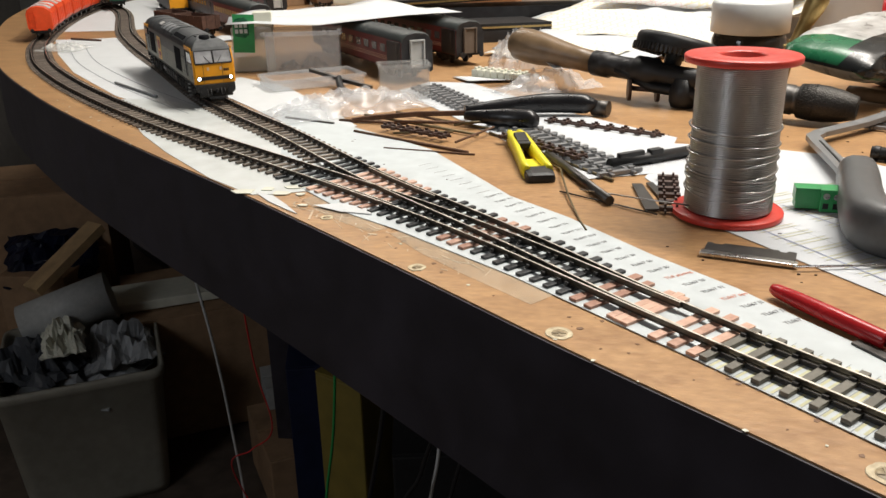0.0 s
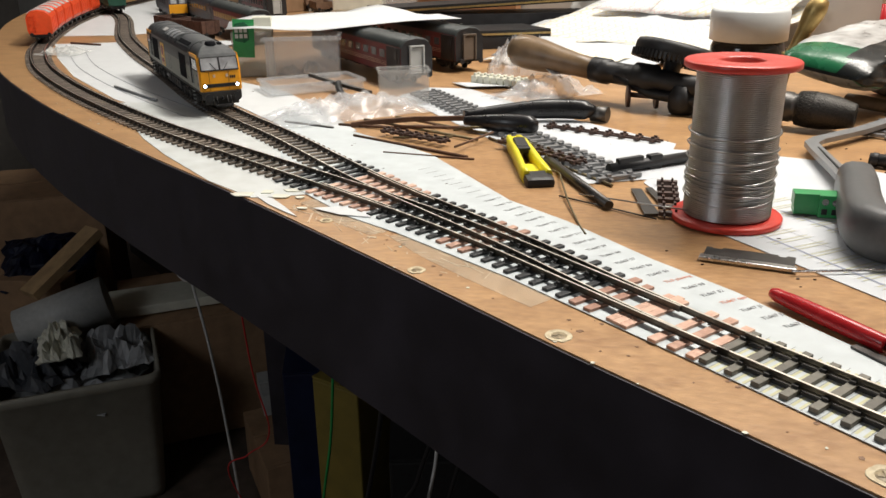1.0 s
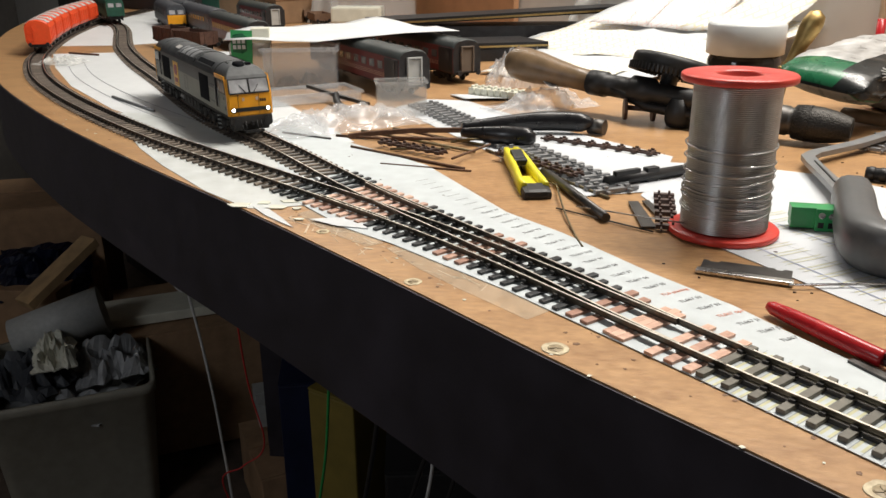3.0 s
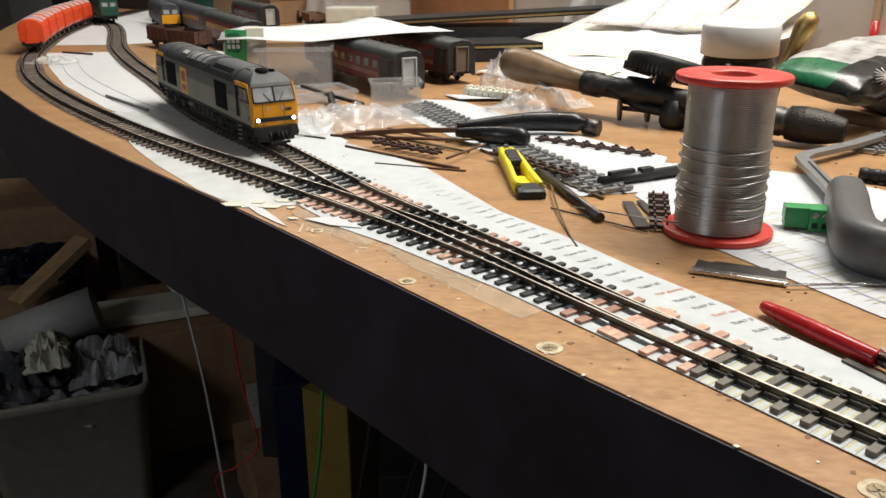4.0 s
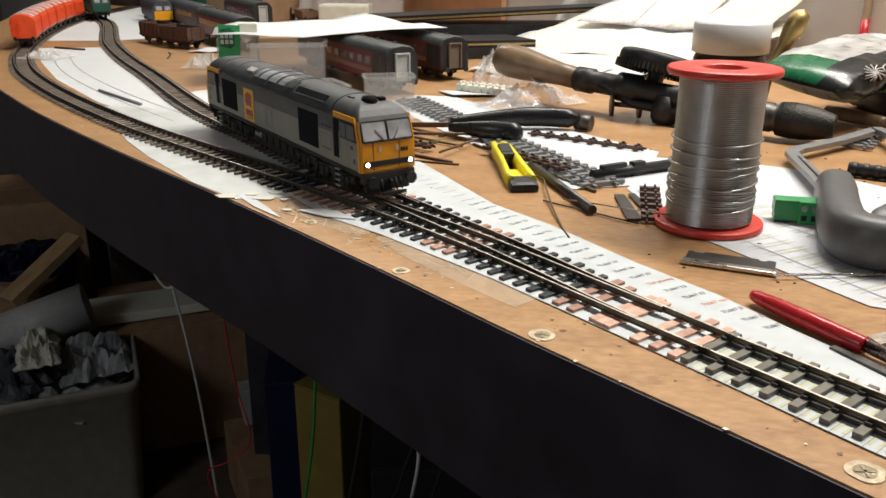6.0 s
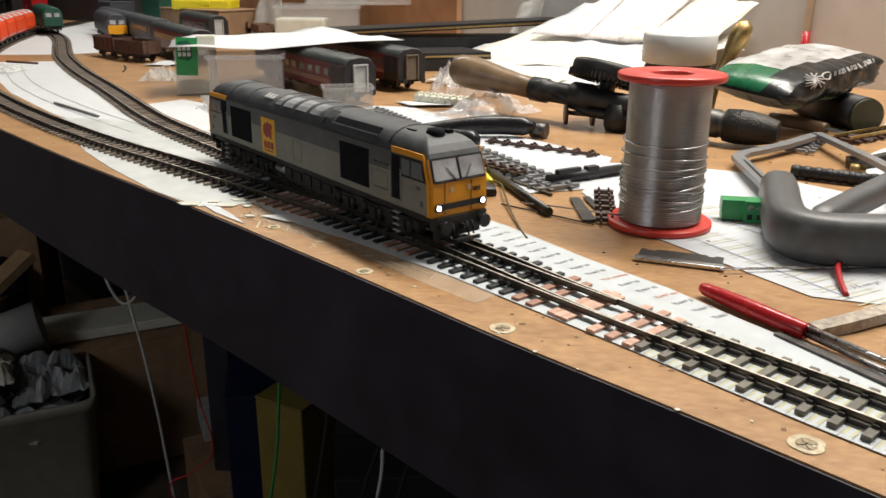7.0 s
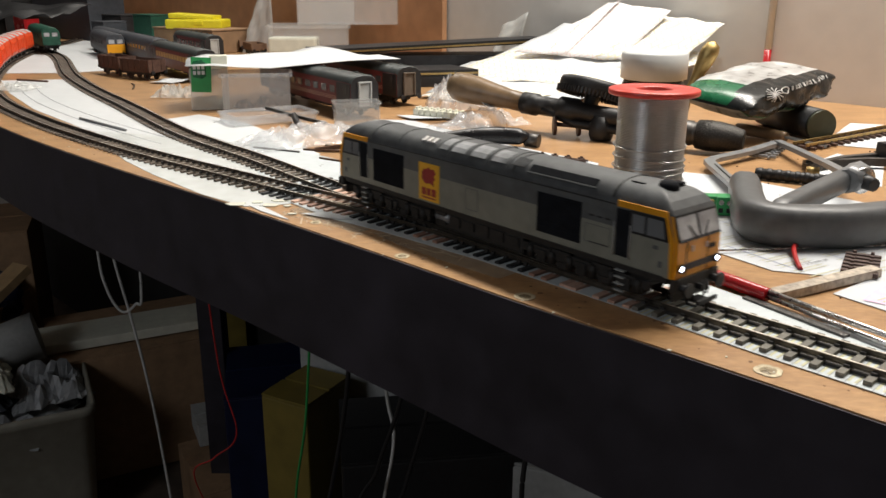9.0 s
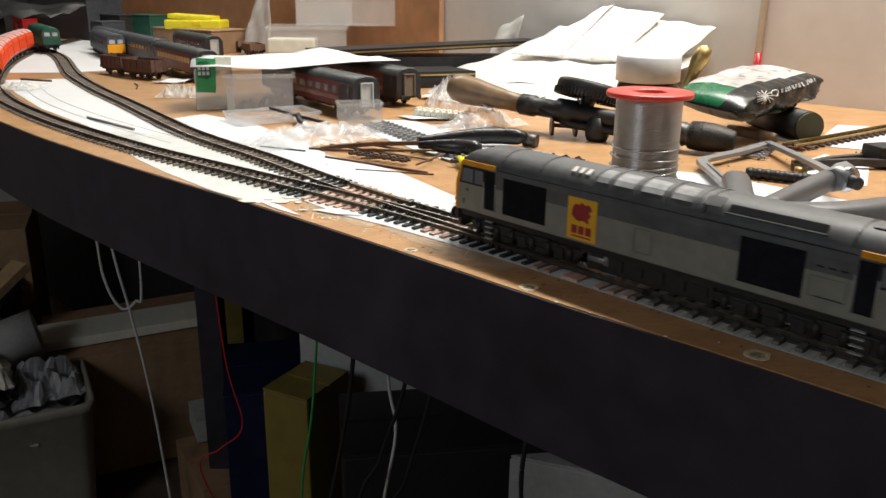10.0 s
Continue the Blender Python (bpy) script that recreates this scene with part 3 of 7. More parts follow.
    lathe(bm, [(0.0048, 0.046), (0.0048, 0.0538), (0.0040, 0.0556), (0.0, 0.0560)], pose(*mm(117, -2.0, 0)), 20)
    box(bm, *mm(117, 5.5, 53.2), *mm(5, 4, 3.0), bev=0.0006)
    part("exhaust_cowl", bm, L_VOID, body)
    bm = B()
    box(bm, *mm(104, -7, 53.7), *mm(7, 1.6, 0.8), bev=0.0002)
    part("roof_aerial", bm, L_BLK, body)
    for s in (-1, 1):
        bm = B()
        box(bm, *mm(0, s * 17.35, 44.2), *mm(200, 0.5, 0.5))
        part("gutter", bm, L_BLK, body)
        bm = B()
        box(bm, *mm(0, s * 17.55, 16.1), *mm(258, 0.6, 0.7))
        part("sole_bar", bm, L_UNDER, body)
    for s in (-1, 1):
        for gx, gw in ((65, 29.5), (-78.5, 32)):
            bm = B()
            box(bm, *mm(gx, s * 17.5, 30.4), *mm(gw, 0.6, 20.8), mi=0, bev=0.0002)
            for k in range(14):
                box(bm, *mm(gx, s * 17.9, 21.2 + k * 1.42), *mm(gw - 1.4, 0.25, 0.5))
            part("side_grille", bm, L_VOID, t, "black louvred radiator grille")
        for e in (-1, 1):
            bm = B()
            box(bm, *mm(e * 104.9, s * 17.5, 31.3), *mm(8.0, 0.5, 22.6), bev=0.0003)
            door = part("cab_door", bm, L_VOID, t, "flat cab door panel with recess shade in its black")
            for dx in (-4.6, 4.6):
                bm = B()
                cyl(bm, mm(e * 104.9 + dx, s * 18.1, 20), mm(e * 104.9 + dx, s * 18.1, 36), 0.0003, seg=6)
                part("handrail", bm, C_GREY, door)
            for k in range(4):
                bm = B()
                box(bm, *mm(e * 104.9, s * 17.4, 3.2 + k * 3.3), *mm(5.6, 1.8, 0.5))
                part("footstep", bm, C_GREY, door, "pale metal step tread")
            flat = Matrix.Translation((0, s * 0.01755, 0)) @ Matrix.Rotation(radians(90), 4, "X")
            bm = B()
            prism(bm, [mm(e * 108.6, 32.6), mm(e * 108.6, 43.0), mm(e * 127.6, 43.0), mm(e * 130.2, 32.6)], -0.0002, 0.0002, flat)
            win = part("cab_side_window", bm, L_BLK, t)
            for a, b in ((110.2, 117.2), (118.4, 127.4)):
                bm = B()
                prism(bm, [mm(e * a, 33.8), mm(e * a, 41.8), mm(e * (b - (0.6 if b > 120 else 0)), 41.8), mm(e * (b + (1.0 if b > 120 else 0)), 33.8)], -0.00045, 0.00045, flat)
                part("glass_pane", bm, L_GLASS, win)
            bm = B()
            box(bm, *mm(e * 114.6, s * 17.3, 44.9), *mm(27, 0.7, 3.0), bev=0.0002)
            part("cab_stripe", bm, L_YEL, t)
            bm = B()
            prism(bm, [mm(e * 128.0, 46.2), mm(e * 125.0, 46.2), mm(e * 127.8, 43.0), mm(e * 130.6, 32.4), mm(e * 131.6, 16.4), mm(e * 133.4, 16.4), mm(e * 133.0, 33.0)], -0.0004, 0.0004, Matrix.Translation((0, s * 0.01730, 0)) @ Matrix.Rotation(radians(90), 4, "X"))
            part("cab_pillar", bm, L_YEL, t)
            bm = B()
            box(bm, *mm(e * 123.5, s * 17.6, 29.0), *mm(2.6, 0.4, 1.8), bev=0.0002)
            box(bm, *mm(e * 126.5, s * 17.6, 21.8), *mm(2.0, 0.4, 3.0), bev=0.0002)
            part("side_plate", bm, L_UP, t)
        # the badge: yellow panel, dark red shape, bars for the letters
        flip = 1 if s < 0 else -1
        bm = B()
        box(bm, *mm(-37.6, s * 17.72, 28.9), *mm(19.0, 0.3, 22.4))
        badge = part("badge", bm, L_LOGO, t, "yellow and maroon operator badge")
        bm = B()
        fig = ((-6.6, -1.6), (-6.2, 2.4), (-4.4, 4.6), (-2.4, 4.2), (-0.4, 5.8), (1.8, 4.6), (4.6, 5.2), (6.4, 2.6), (4.4, 1.0), (5.8, -0.6), (4.2, -2.2), (4.6, -5.0), (1.0, -3.6), (-2.2, -4.4), (-4.6, -3.4))
        prism(bm, [mm(a * flip, b) for a, b in fig], -0.0001, 0.0001, Matrix.Translation(mm(-37.6, s * 17.94, 32.2)) @ Matrix.Rotation(radians(90), 4, "X"))
        part("badge_figure", bm, L_MAROON, badge)
        bm = B()
        for k in range(3):
            box(bm, *mm(-37.6 + (k - 1) * 4.6, s * 17.94, 23.2), *mm(3.6, 0.2, 4.4))
        part("badge_bars", bm, L_MAROON, badge)
        bm = B()
        box(bm, *mm(-37.6, s * 17.94, 19.6), *mm(12.5, 0.2, 0.8))
        part("badge_rule", bm, L_MAROON, badge)
        bm = B()
        for cx, cz, w, h in ((0, 26.0, 10, 12), (90, 27, 15, 9)):
            for dx, dz, ww, hh in ((0, h / 2, w, 0.25), (0, -h / 2, w, 0.25), (w / 2, 0, 0.25, h), (-w / 2, 0, 0.25, h)):
                box(bm, *mm(cx + dx, s * 17.62, cz + dz), *mm(ww, 0.12, hh))
        part("panel_seam", bm, L_UP, body)
        bm = B()
        for cx in (86, 91, 96):
            box(bm, *mm(cx, s * 17.62, 36.0), *mm(3.2, 0.16, 0.8))
        box(bm, *mm(91, s * 17.62, 22.8), *mm(12, 0.16, 0.4))
        part("data_bars", bm, L_BLK, body)
    # cab fronts
    for e in (1, -1):
        R = Matrix.Identity(4) if e > 0 else Matrix.Rotation(math.pi, 4, "Z")
        for s in (-1, 1):
            bm = B()
            v = [bm.verts.new(R @ Vector(mm(*p))) for p in ((fx + 0.15, s * 0.8, 34.2), (fx + 0.15, s * 15.3, 34.2), (fx - 3.15, s * 14.9, 43.6), (fx - 3.15, s * 0.8, 43.6))]
            bm.faces.new(v)
            bmesh.ops.solidify(bm, geom=bm.faces[:], thickness=0.0004)
            scr = part("windscreen_pane", bm, L_SCREEN, t)
            bm = B()
            cyl(bm, R @ Vector(mm(fx + 0.6, s * 3.0, 33.8)), R @ Vector(mm(fx - 1.4, s * 7.5, 39.8)), 0.00025, seg=5)
            part("wiper", bm, L_BLK, scr)
            lm = R @ Matrix.Translation(mm(fx + 0.3, s * 13.6, 21.0)) @ Matrix.Rotation(radians(90), 4, "Y")
            bm = B()
            lathe(bm, [(0.00160, 0.0), (0.0020, 0.0), (0.0020, 0.0013), (0.00160, 0.0013), (0.00160, 0.0001)], lm, 18)
            bez = part("lamp_bezel", bm, L_BLK, t)
            bm = B()
            lathe(bm, [(0.00130, 0.0002), (0.00120, 0.0008), (0.0, 0.0011)], lm, 18)
            part("headlight", bm, LIGHTON if e > 0 else C_GREY, bez, "lit white headlight" if e > 0 else "")
            bm = B()
            cyl(bm, R @ Vector(mm(fx - 1, s * 12.0, 11.6)), R @ Vector(mm(fx + 4.2, s * 12.0, 11.6)), 0.0018, seg=12)
            cyl(bm, R @ Vector(mm(fx + 4.2, s * 12.0, 11.6)), R @ Vector(mm(fx + 5.2, s * 12.0, 11.6)), 0.0034, seg=16)
            part("buffer", bm, L_BLK, t)
            bm = B()
            box(bm, *mm(fx + 0.3, s * 5.4, 29.0), *mm(0.3, 1.9, 2.6), R)
            part("lamp_bracket", bm, C_LINE, t)
        bm = B()
        box(bm, *mm(fx + 0.05, 0, 21.0), *mm(0.9, 30.4, 3.0), R, bev=0.0002)
        part("front_band", bm, L_BLK, t, "black band between the headlights")
        bm = B()
        for y in (-9.5, 6.8):
            box(bm, *mm(fx + 0.1, y, 25.0), *mm(0.3, 0.25, 15.5), R)
        part("nose_seam", bm, L_BLK, t)
        bm = B()
        for k in range(3):
            box(bm, *mm(fx + 0.15, 8.4 + k * 1.7, 27.6), *mm(0.3, 1.1, 2.2), R)
        part("number_bars", bm, L_BLK, t)
        bm = B()
        box(bm, *mm(fx + 0.3, 0, 33.3), *mm(0.7, 31.0, 0.7), R, bev=0.0002)
        part("screen_sill", bm, L_BLK, t)
        bm = B()
        box(bm, *mm(fx - 1.2, 0, 12.8), *mm(3.4, 33.6, 6.6), R, bev=0.0008)
        box(bm, *mm(fx - 2.4, 0, 7.2), *mm(2.0, 29.0, 5.6), R, bev=0.0012)
        beam = part("buffer_beam", bm, L_UNDER, t)
        bm = B()
        for y, z in ((-5, 7), (4, 6), (7, 7.5), (-8, 6.5)):
            tube(bm, [R @ Vector(mm(fx + 0.6, y, 12)), R @ Vector(mm(fx + 2.2, y, z)), R @ Vector(mm(fx + 1.0, y + 1, z - 2.5))], 0.0006, 6)
        box(bm, *mm(fx + 2.0, 0, 10.4), *mm(4, 1.6, 2.6), R, bev=0.0003)
        part("coupling_hook_and_hoses", bm, L_BLK, beam)
        bm = B()
        box(bm, *mm(fx + 3.0, 0, 4.2), *mm(8, 8, 1.2), R, bev=0.0003)
        box(bm, *mm(fx + 6.5, 0, 5.0), *mm(1.2, 15, 2.0), R, bev=0.0003)
        part("tension_coupling", bm, L_BLK, beam)
    # underframe
    bm = B()
    box(bm, *mm(0, 0, 14.4), *mm(260, 31.5, 3.4), bev=0.0004)
    part("underframe", bm, L_UNDER, t)
    bm = B()
    box(bm, *mm(2, 0, 8.6), *mm(74, 31, 11.0), bev=0.0018)
    part("fuel_tank", bm, L_UNDER, t)
    for k in range(6):
        for s in (-1, 1):
            bm = B()
            box(bm, *mm(-28 + k * 12, s * 16.0, 9.4), *mm(9, 0.9, 7 - (k % 3)), bev=0.0003)
            part("tank_box", bm, L_UNDER, t)
    for s in (-1, 1):
        bm = B()
        cyl(bm, mm(-33, s * 13.4, 9.5), mm(-20, s * 13.4, 9.5), 0.0034, seg=14)
        part("air_tank", bm, SAWGREY, t, "grey cylindrical air reservoir")
    wheels = []
    for e in (-1, 1):
        bm = B()
        for s in (-1, 1):
            box(bm, *mm(e * 80, s * 15.0, 9.0), *mm(82, 1.6, 4.6), bev=0.0005)
            for k in (-1, 0, 1):
                box(bm, *mm(e * 80 + k * 27, s * 15.9, 6.8), *mm(6.4, 1.8, 6.4), bev=0.0005)
                for dx in (-7.6, 7.6):
                    cyl(bm, mm(e * 80 + k * 27 + dx, s * 15.8, 4.4), mm(e * 80 + k * 27 + dx, s * 15.8, 11.0), 0.0020, seg=10)
            for k in (-1, 1):
                box(bm, *mm(e * 80 + k * 13.5, s * 15.6, 11.2), *mm(12, 1.4, 2.4), bev=0.0003)
                box(bm, *mm(e * 80 + k * 13.5, s * 14.6, 4.6), *mm(7, 1.2, 3.4), bev=0.0003)
        box(bm, *mm(e * 80, 0, 10.0), *mm(76, 26, 4.6))
        part("bogie", bm, L_UNDER, t)
        for k in (-1, 0, 1):
            bm = B()
            cyl(bm, mm(0, -13, 0), mm(0, 13, 0), 0.0011, seg=8)
            for s in (-1, 1):
                lathe(bm, [(0.0068, -0.0014), (0.0068, 0.0010), (0.0076, 0.0011), (0.0076, 0.0018)], Matrix.Translation(mm(0, s * 7.4, 0)) @ Matrix.Rotation(radians(90 * s), 4, "X"), 24)
                box(bm, *mm(0, s * 8.9, 0), *mm(8, 0.5, 1.2))
            w = part("wheelset", bm, DARKSTEEL, t, m=pose(*mm(e * 80 + k * 27, 0, 6.8)))
            wheels.append((w, (e * 80 + k * 27) / 1000))
    return t, wheels


loco, loco_wheels = locomotive()

# front travel of the locomotive along its track (seconds, metres)
TRAVEL = [(0.0, 0.0057), (0.5, 0.0130), (1.0, 0.0260), (1.5, 0.0420), (2.0, 0.0582), (2.5, 0.0780), (4.0, 0.1545), (4.5, 0.1895), (5.0, 0.2345), (6.5, 0.3806), (7.0, 0.4287), (7.5, 0.4795),
          (8.0, 0.5026), (8.5, 0.5230), (9.0, 0.5755), (9.5, 0.6322), (10.0, 0.6906)]
START = Vector((-0.2463, 0.3605))   # the front's near corner at the start
RUN = B_MID[::-1]                   # from the far end towards the toe and beyond
CUM = [0.0]
for a, b in zip(RUN, RUN[1:]):
    CUM.append(CUM[-1] + (b - a).length)
i0 = min(range(len(RUN)), key=lambda i: (RUN[i] - START).length)


def along(s):
    i = int(np.clip(np.searchsorted(CUM, s) - 1, 0, len(RUN) - 2))
    return RUN[i].lerp(RUN[i + 1], (s - CUM[i]) / (CUM[i + 1] - CUM[i]))


def travel_at(t):
    """Monotone cubic through TRAVEL."""
    T, S = zip(*TRAVEL)
    k = int(np.clip(np.searchsorted(T, t) - 1, 0, len(T) - 2))
    sl = [(S[j + 1] - S[j]) / (T[j + 1] - T[j]) for j in range(len(T) - 1)]
    d = [sl[0]] + [2 * a * b / (a + b) if a * b > 0 else 0 for a, b in zip(sl, sl[1:])] + [sl[-1]]
    h = T[k + 1] - T[k]
    u = (t - T[k]) / h
    return (2 * u ** 3 - 3 * u ** 2 + 1) * S[k] + (u ** 3 - 2 * u ** 2 + u) * h * d[k] + (3 * u ** 2 - 2 * u ** 3) * S[k + 1] + (u ** 3 - u ** 2) * h * d[k + 1]


def loco_pose(t):
    mid = CUM[i0] + travel_at(t) + 0.0120 - LOCO_HALF
    a, b = along(mid - 0.080), along(mid + 0.080)
    c, d = (a + b) / 2, b - a
    return Matrix.Translation((c.x, c.y, RAILZ)) @ Matrix.Rotation(math.atan2(d.y, d.x), 4, "Z")


def motions():
    walk(loco, [(k / 4, loco_pose(k / 4)) for k in range(41)])
    for w, x in loco_wheels:
        walk(w, [(k / 10, Matrix.Translation((x, 0, 0.0068)) @ Matrix.Rotation(travel_at(k / 10) / 0.0068, 4, "Y")) for k in range(101)])


# ---------------------------------------------------------------- papers on the board


def sheet(name, pts, z, material, label, wave=0.0, thick=0.00025, cat="paper", parent=None, seed=0):
    """A paper sheet with the outline pts, subdivided and gently cockled."""
    bm = B()
    f = bm.faces.new([bm.verts.new((x, y, 0)) for x, y in pts])
    if wave:
        bmesh.ops.triangulate(bm, faces=[f])
        bmesh.ops.subdivide_edges(bm, edges=bm.edges[:], cuts=5, use_grid_fill=True)
    for v in bm.verts:
        v.co.z = z + (wave * abs(noise.noise(Vector((v.co.x * 14 + seed, v.co.y * 14, seed)))) if wave else 0)
    bmesh.ops.recalc_face_normals(bm, faces=bm.faces)
    bmesh.ops.solidify(bm, geom=bm.faces[:], thickness=thick)
    for fc in bm.faces:
        fc.smooth = bool(wave)
    o = part(name, bm, material, parent)
    return tagged(o, label, cat) if parent is None else o


tmpl = sheet("track_template", [(0.30, -0.279), (0.20, -0.176), (0.157, -0.131), (0.112, -0.081), (0.043, -0.0065), (-0.017, 0.050), (-0.047, 0.074), (-0.09, 0.125), (-0.11, 0.16), (-0.165, 0.352), (-0.096, 0.290), (-0.0187, 0.214),
                                (0.0397, 0.109), (0.0707, 0.0741), (0.1081, 0.0215), (0.1386, -0.0152), (0.1566, -0.0433), (0.1778, -0.0736), (0.24, -0.145), (0.33, -0.24)], 0.0004, TEMPLATE,
             "white printed turnout template paper glued under the track")
sheet("glued_paper", [(-0.070, 0.119), (-0.097, 0.108), (-0.112, 0.106), (-0.15, 0.139), (-0.205, 0.201), (-0.245, 0.252), (-0.262, 0.278), (-0.36, 0.392), (-0.30, 0.392), (-0.19, 0.34), (-0.1, 0.2)], 0.00015, TRACING, "torn translucent template paper glued beneath the curved track")
sheet("siding_paper", [(-0.255, 0.33), (-0.345, 0.41), (-0.46, 0.545), (-0.56, 0.69), (-0.645, 0.835), (-0.545, 0.858), (-0.50, 0.81), (-0.37, 0.585), (-0.28, 0.44), (-0.20, 0.34)], 0.0002, PAPER, "white template paper lying between the two tracks", wave=0.0)
sheet("siding_paper", [(-0.285, 0.47), (-0.255, 0.51), (-0.19, 0.455), (-0.12, 0.345), (-0.085, 0.285), (-0.1, 0.262), (-0.15, 0.30)], 0.0003, PAPER, "white paper scrap beside the siding track")
sheet("far_paper", [(-0.705, 0.93), (-0.59, 0.945), (-0.50, 1.02), (-0.47, 1.30), (-0.62, 1.66), (-0.92, 1.76), (-0.85, 1.30)], 0.0002, PAPER, "white plan paper under the far tracks")
planR = sheet("printed_plan", [(0.143, 0.066), (0.199, -0.022), (0.30, -0.052), (0.37, 0.02), (0.33, 0.11), (0.249, 0.205), (0.205, 0.225), (0.15, 0.235), (0.12, 0.15)], 0.0003, PAPER2, "white printed track plan sheet under the solder reel")
sheet("plan_strip", [(0.085, 0.145), (0.02, 0.262), (-0.03, 0.35), (-0.075, 0.435), (-0.05, 0.48), (-0.01, 0.475), (0.075, 0.345), (0.155, 0.252), (0.13, 0.16)], 0.0006, PAPER2, "white template strip under the loose track base")
planP = sheet("printed_plan", [(0.216, -0.056), (0.25, -0.031), (0.34, 0.0), (0.36, -0.09), (0.262, -0.125)], 0.0006, PAPER2, "white plan sheet printed in pink and yellow")
sheet("paper_card", [(0.306, 0.193), (0.355, 0.172), (0.397, 0.252), (0.379, 0.300), (0.33, 0.25)], 0.0004, PAPER, "white paper scrap beneath small tools")
sheet("paper_card", [(0.385, 0.345), (0.47, 0.30), (0.56, 0.44), (0.47, 0.47)], 0.0004, PAPER, "white paper under the brass-railed track")
sheet("torn_scrap", [(-0.012, 0.47), (0.035, 0.478), (0.02, 0.51), (-0.03, 0.505)], 0.0012, PAPER, "torn white paper scrap", wave=0.004)
sheet("torn_scrap", [(-0.41, 0.80), (-0.36, 0.805), (-0.34, 0.85), (-0.40, 0.845)], 0.0012, PAPER, "torn white paper scrap near the wagons", wave=0.012, seed=3)


def print_marks(parent, material, quads, z, name="printed_mark"):
    bm = B()
    for q in quads:
        bm.faces.new([bm.verts.new((x, y, z)) for x, y in q])
    o = part(name, bm, material, parent)
    o["kind"] = "stuff"


def strip(p, q, w):
    p, q = Vector(p), Vector(q)
    d = (q - p).normalized()
    n = Vector((d.y, -d.x)) * w / 2
    return [tuple(p + n), tuple(q + n), tuple(q - n), tuple(p - n)]


# timber outlines of the plan sheets
rnd = random.Random(4)
ky, kg, kb = [], [], []
o0, du, dv = Vector((0.1645, 0.062)), Vector((0.505, -0.863)), Vector((0.863, 0.505))
for rowk, off in enumerate((-0.042, -0.004, 0.034, 0.072)):
    for k in range(17):
        c = o0 + du * (k * 0.0102 - 0.035) + dv * (off + 0.012)
        if (c - Vector((0.155, 0.084))).length > 0.024 and -0.03 < c.y < 0.19 and c.x < 0.345 - 0.25 * max(0, -c.y) and c.x + 0.636 * c.y > 0.203:
            ky += [strip(c - dv * 0.012 + du * e, c + dv * 0.012 + du * e, 0.0007) for e in (-0.0014, 0.0014)]
            kg.append(strip(c - dv * 0.014 + du * 0.0019, c + dv * 0.014 + du * 0.0019, 0.00018))
            kg.append(strip(c - dv * 0.014 - du * 0.0019, c + dv * 0.014 - du * 0.0019, 0.00018))
    for s in (-0.008, 0.008):
        c = o0 + dv * (off + 0.012 + s)
        if rowk == 0:
            continue
        (kb if s < 0 and rowk else kg).append(strip(c + du * (0.0 if rowk < 2 else -0.02), c + du * 0.100, 0.0007 if s < 0 and rowk else 0.00025))
print_marks(planR, INKY, ky, 0.00072)
print_marks(planR, INK, kg, 0.00078)
print_marks(planR, INKB, kb, 0.00084)
ky, kg = [], []
for k in range(8):
    c = Vector((0.243, -0.062)) + Vector((0.8, -0.2)) * k * 0.011
    ky += [strip(c - dv * 0.011 + du * e, c + dv * 0.011 + du * e, 0.0009) for e in (-0.0014, 0.0014)]
print_marks(planP, INKY, ky, 0.0011)
print_marks(planP, INKP, [[(0.226, -0.066), (0.25, -0.040), (0.262, -0.046), (0.238, -0.075)], [(0.28, -0.04), (0.30, -0.03), (0.31, -0.06), (0.29, -0.07)]], 0.0010)
print_marks(planP, INKB, [strip((0.25, -0.06), (0.35, -0.085), 0.001)], 0.00115)
# plain-track outlines printed beneath the flexible track
mid = A_MID[:I_TOE + 1][::-1]
ky, kg = [], []
for k in range(26):
    u = (k + 0.5) * 0.0104 / 0.005
    p, (d, n) = mid[int(u)].lerp(mid[int(u) + 1], u - int(u)), normal_at(mid, int(u))
    ky += [strip(p - n * 0.0185 + d * e, p + n * 0.0175 + d * e, 0.0011) for e in (-0.0014, 0.0014)]
    kg.append(strip(p - n * 0.0205 + d * 0.0021, p + n * 0.020 + d * 0.0021, 0.0002))
    kg.append(strip(p - n * 0.0205 - d * 0.0021, p + n * 0.020 - d * 0.0021, 0.0002))
print_marks(tmpl, INKY, ky, 0.00072)
print_marks(tmpl, INK, kg, 0.00078)
# curves drawn on the paper between the tracks
for off in (0.030, 0.050):
    bm = B()
    pts = [p for p in beside(NEAR, G + off) if -0.55 < p.x < -0.24]
    sweep(bm, [(p.x, p.y, 0.0004) for p in pts], [(-0.0003, 0), (0.0003, 0), (0.0003, 0.0001), (-0.0003, 0.0001)])
    tagged(part("pencil_curve", bm, INK), "grey drawn track centre line on the paper", "drawn line")


def lettering(parent, words, x, y, turn, size, material, z=0.0008):
    c = bpy.data.curves.new("lettering", "FONT")
    c.body, c.size, c.extrude, c.resolution_u = words, size, 0.00002, 3
    c.materials.append(material)
    o = new("lettering", c)
    o.parent = parent
    o.matrix_basis = Matrix.Translation((x, y, z)) @ Matrix.Rotation(turn, 4, "Z")
    return o


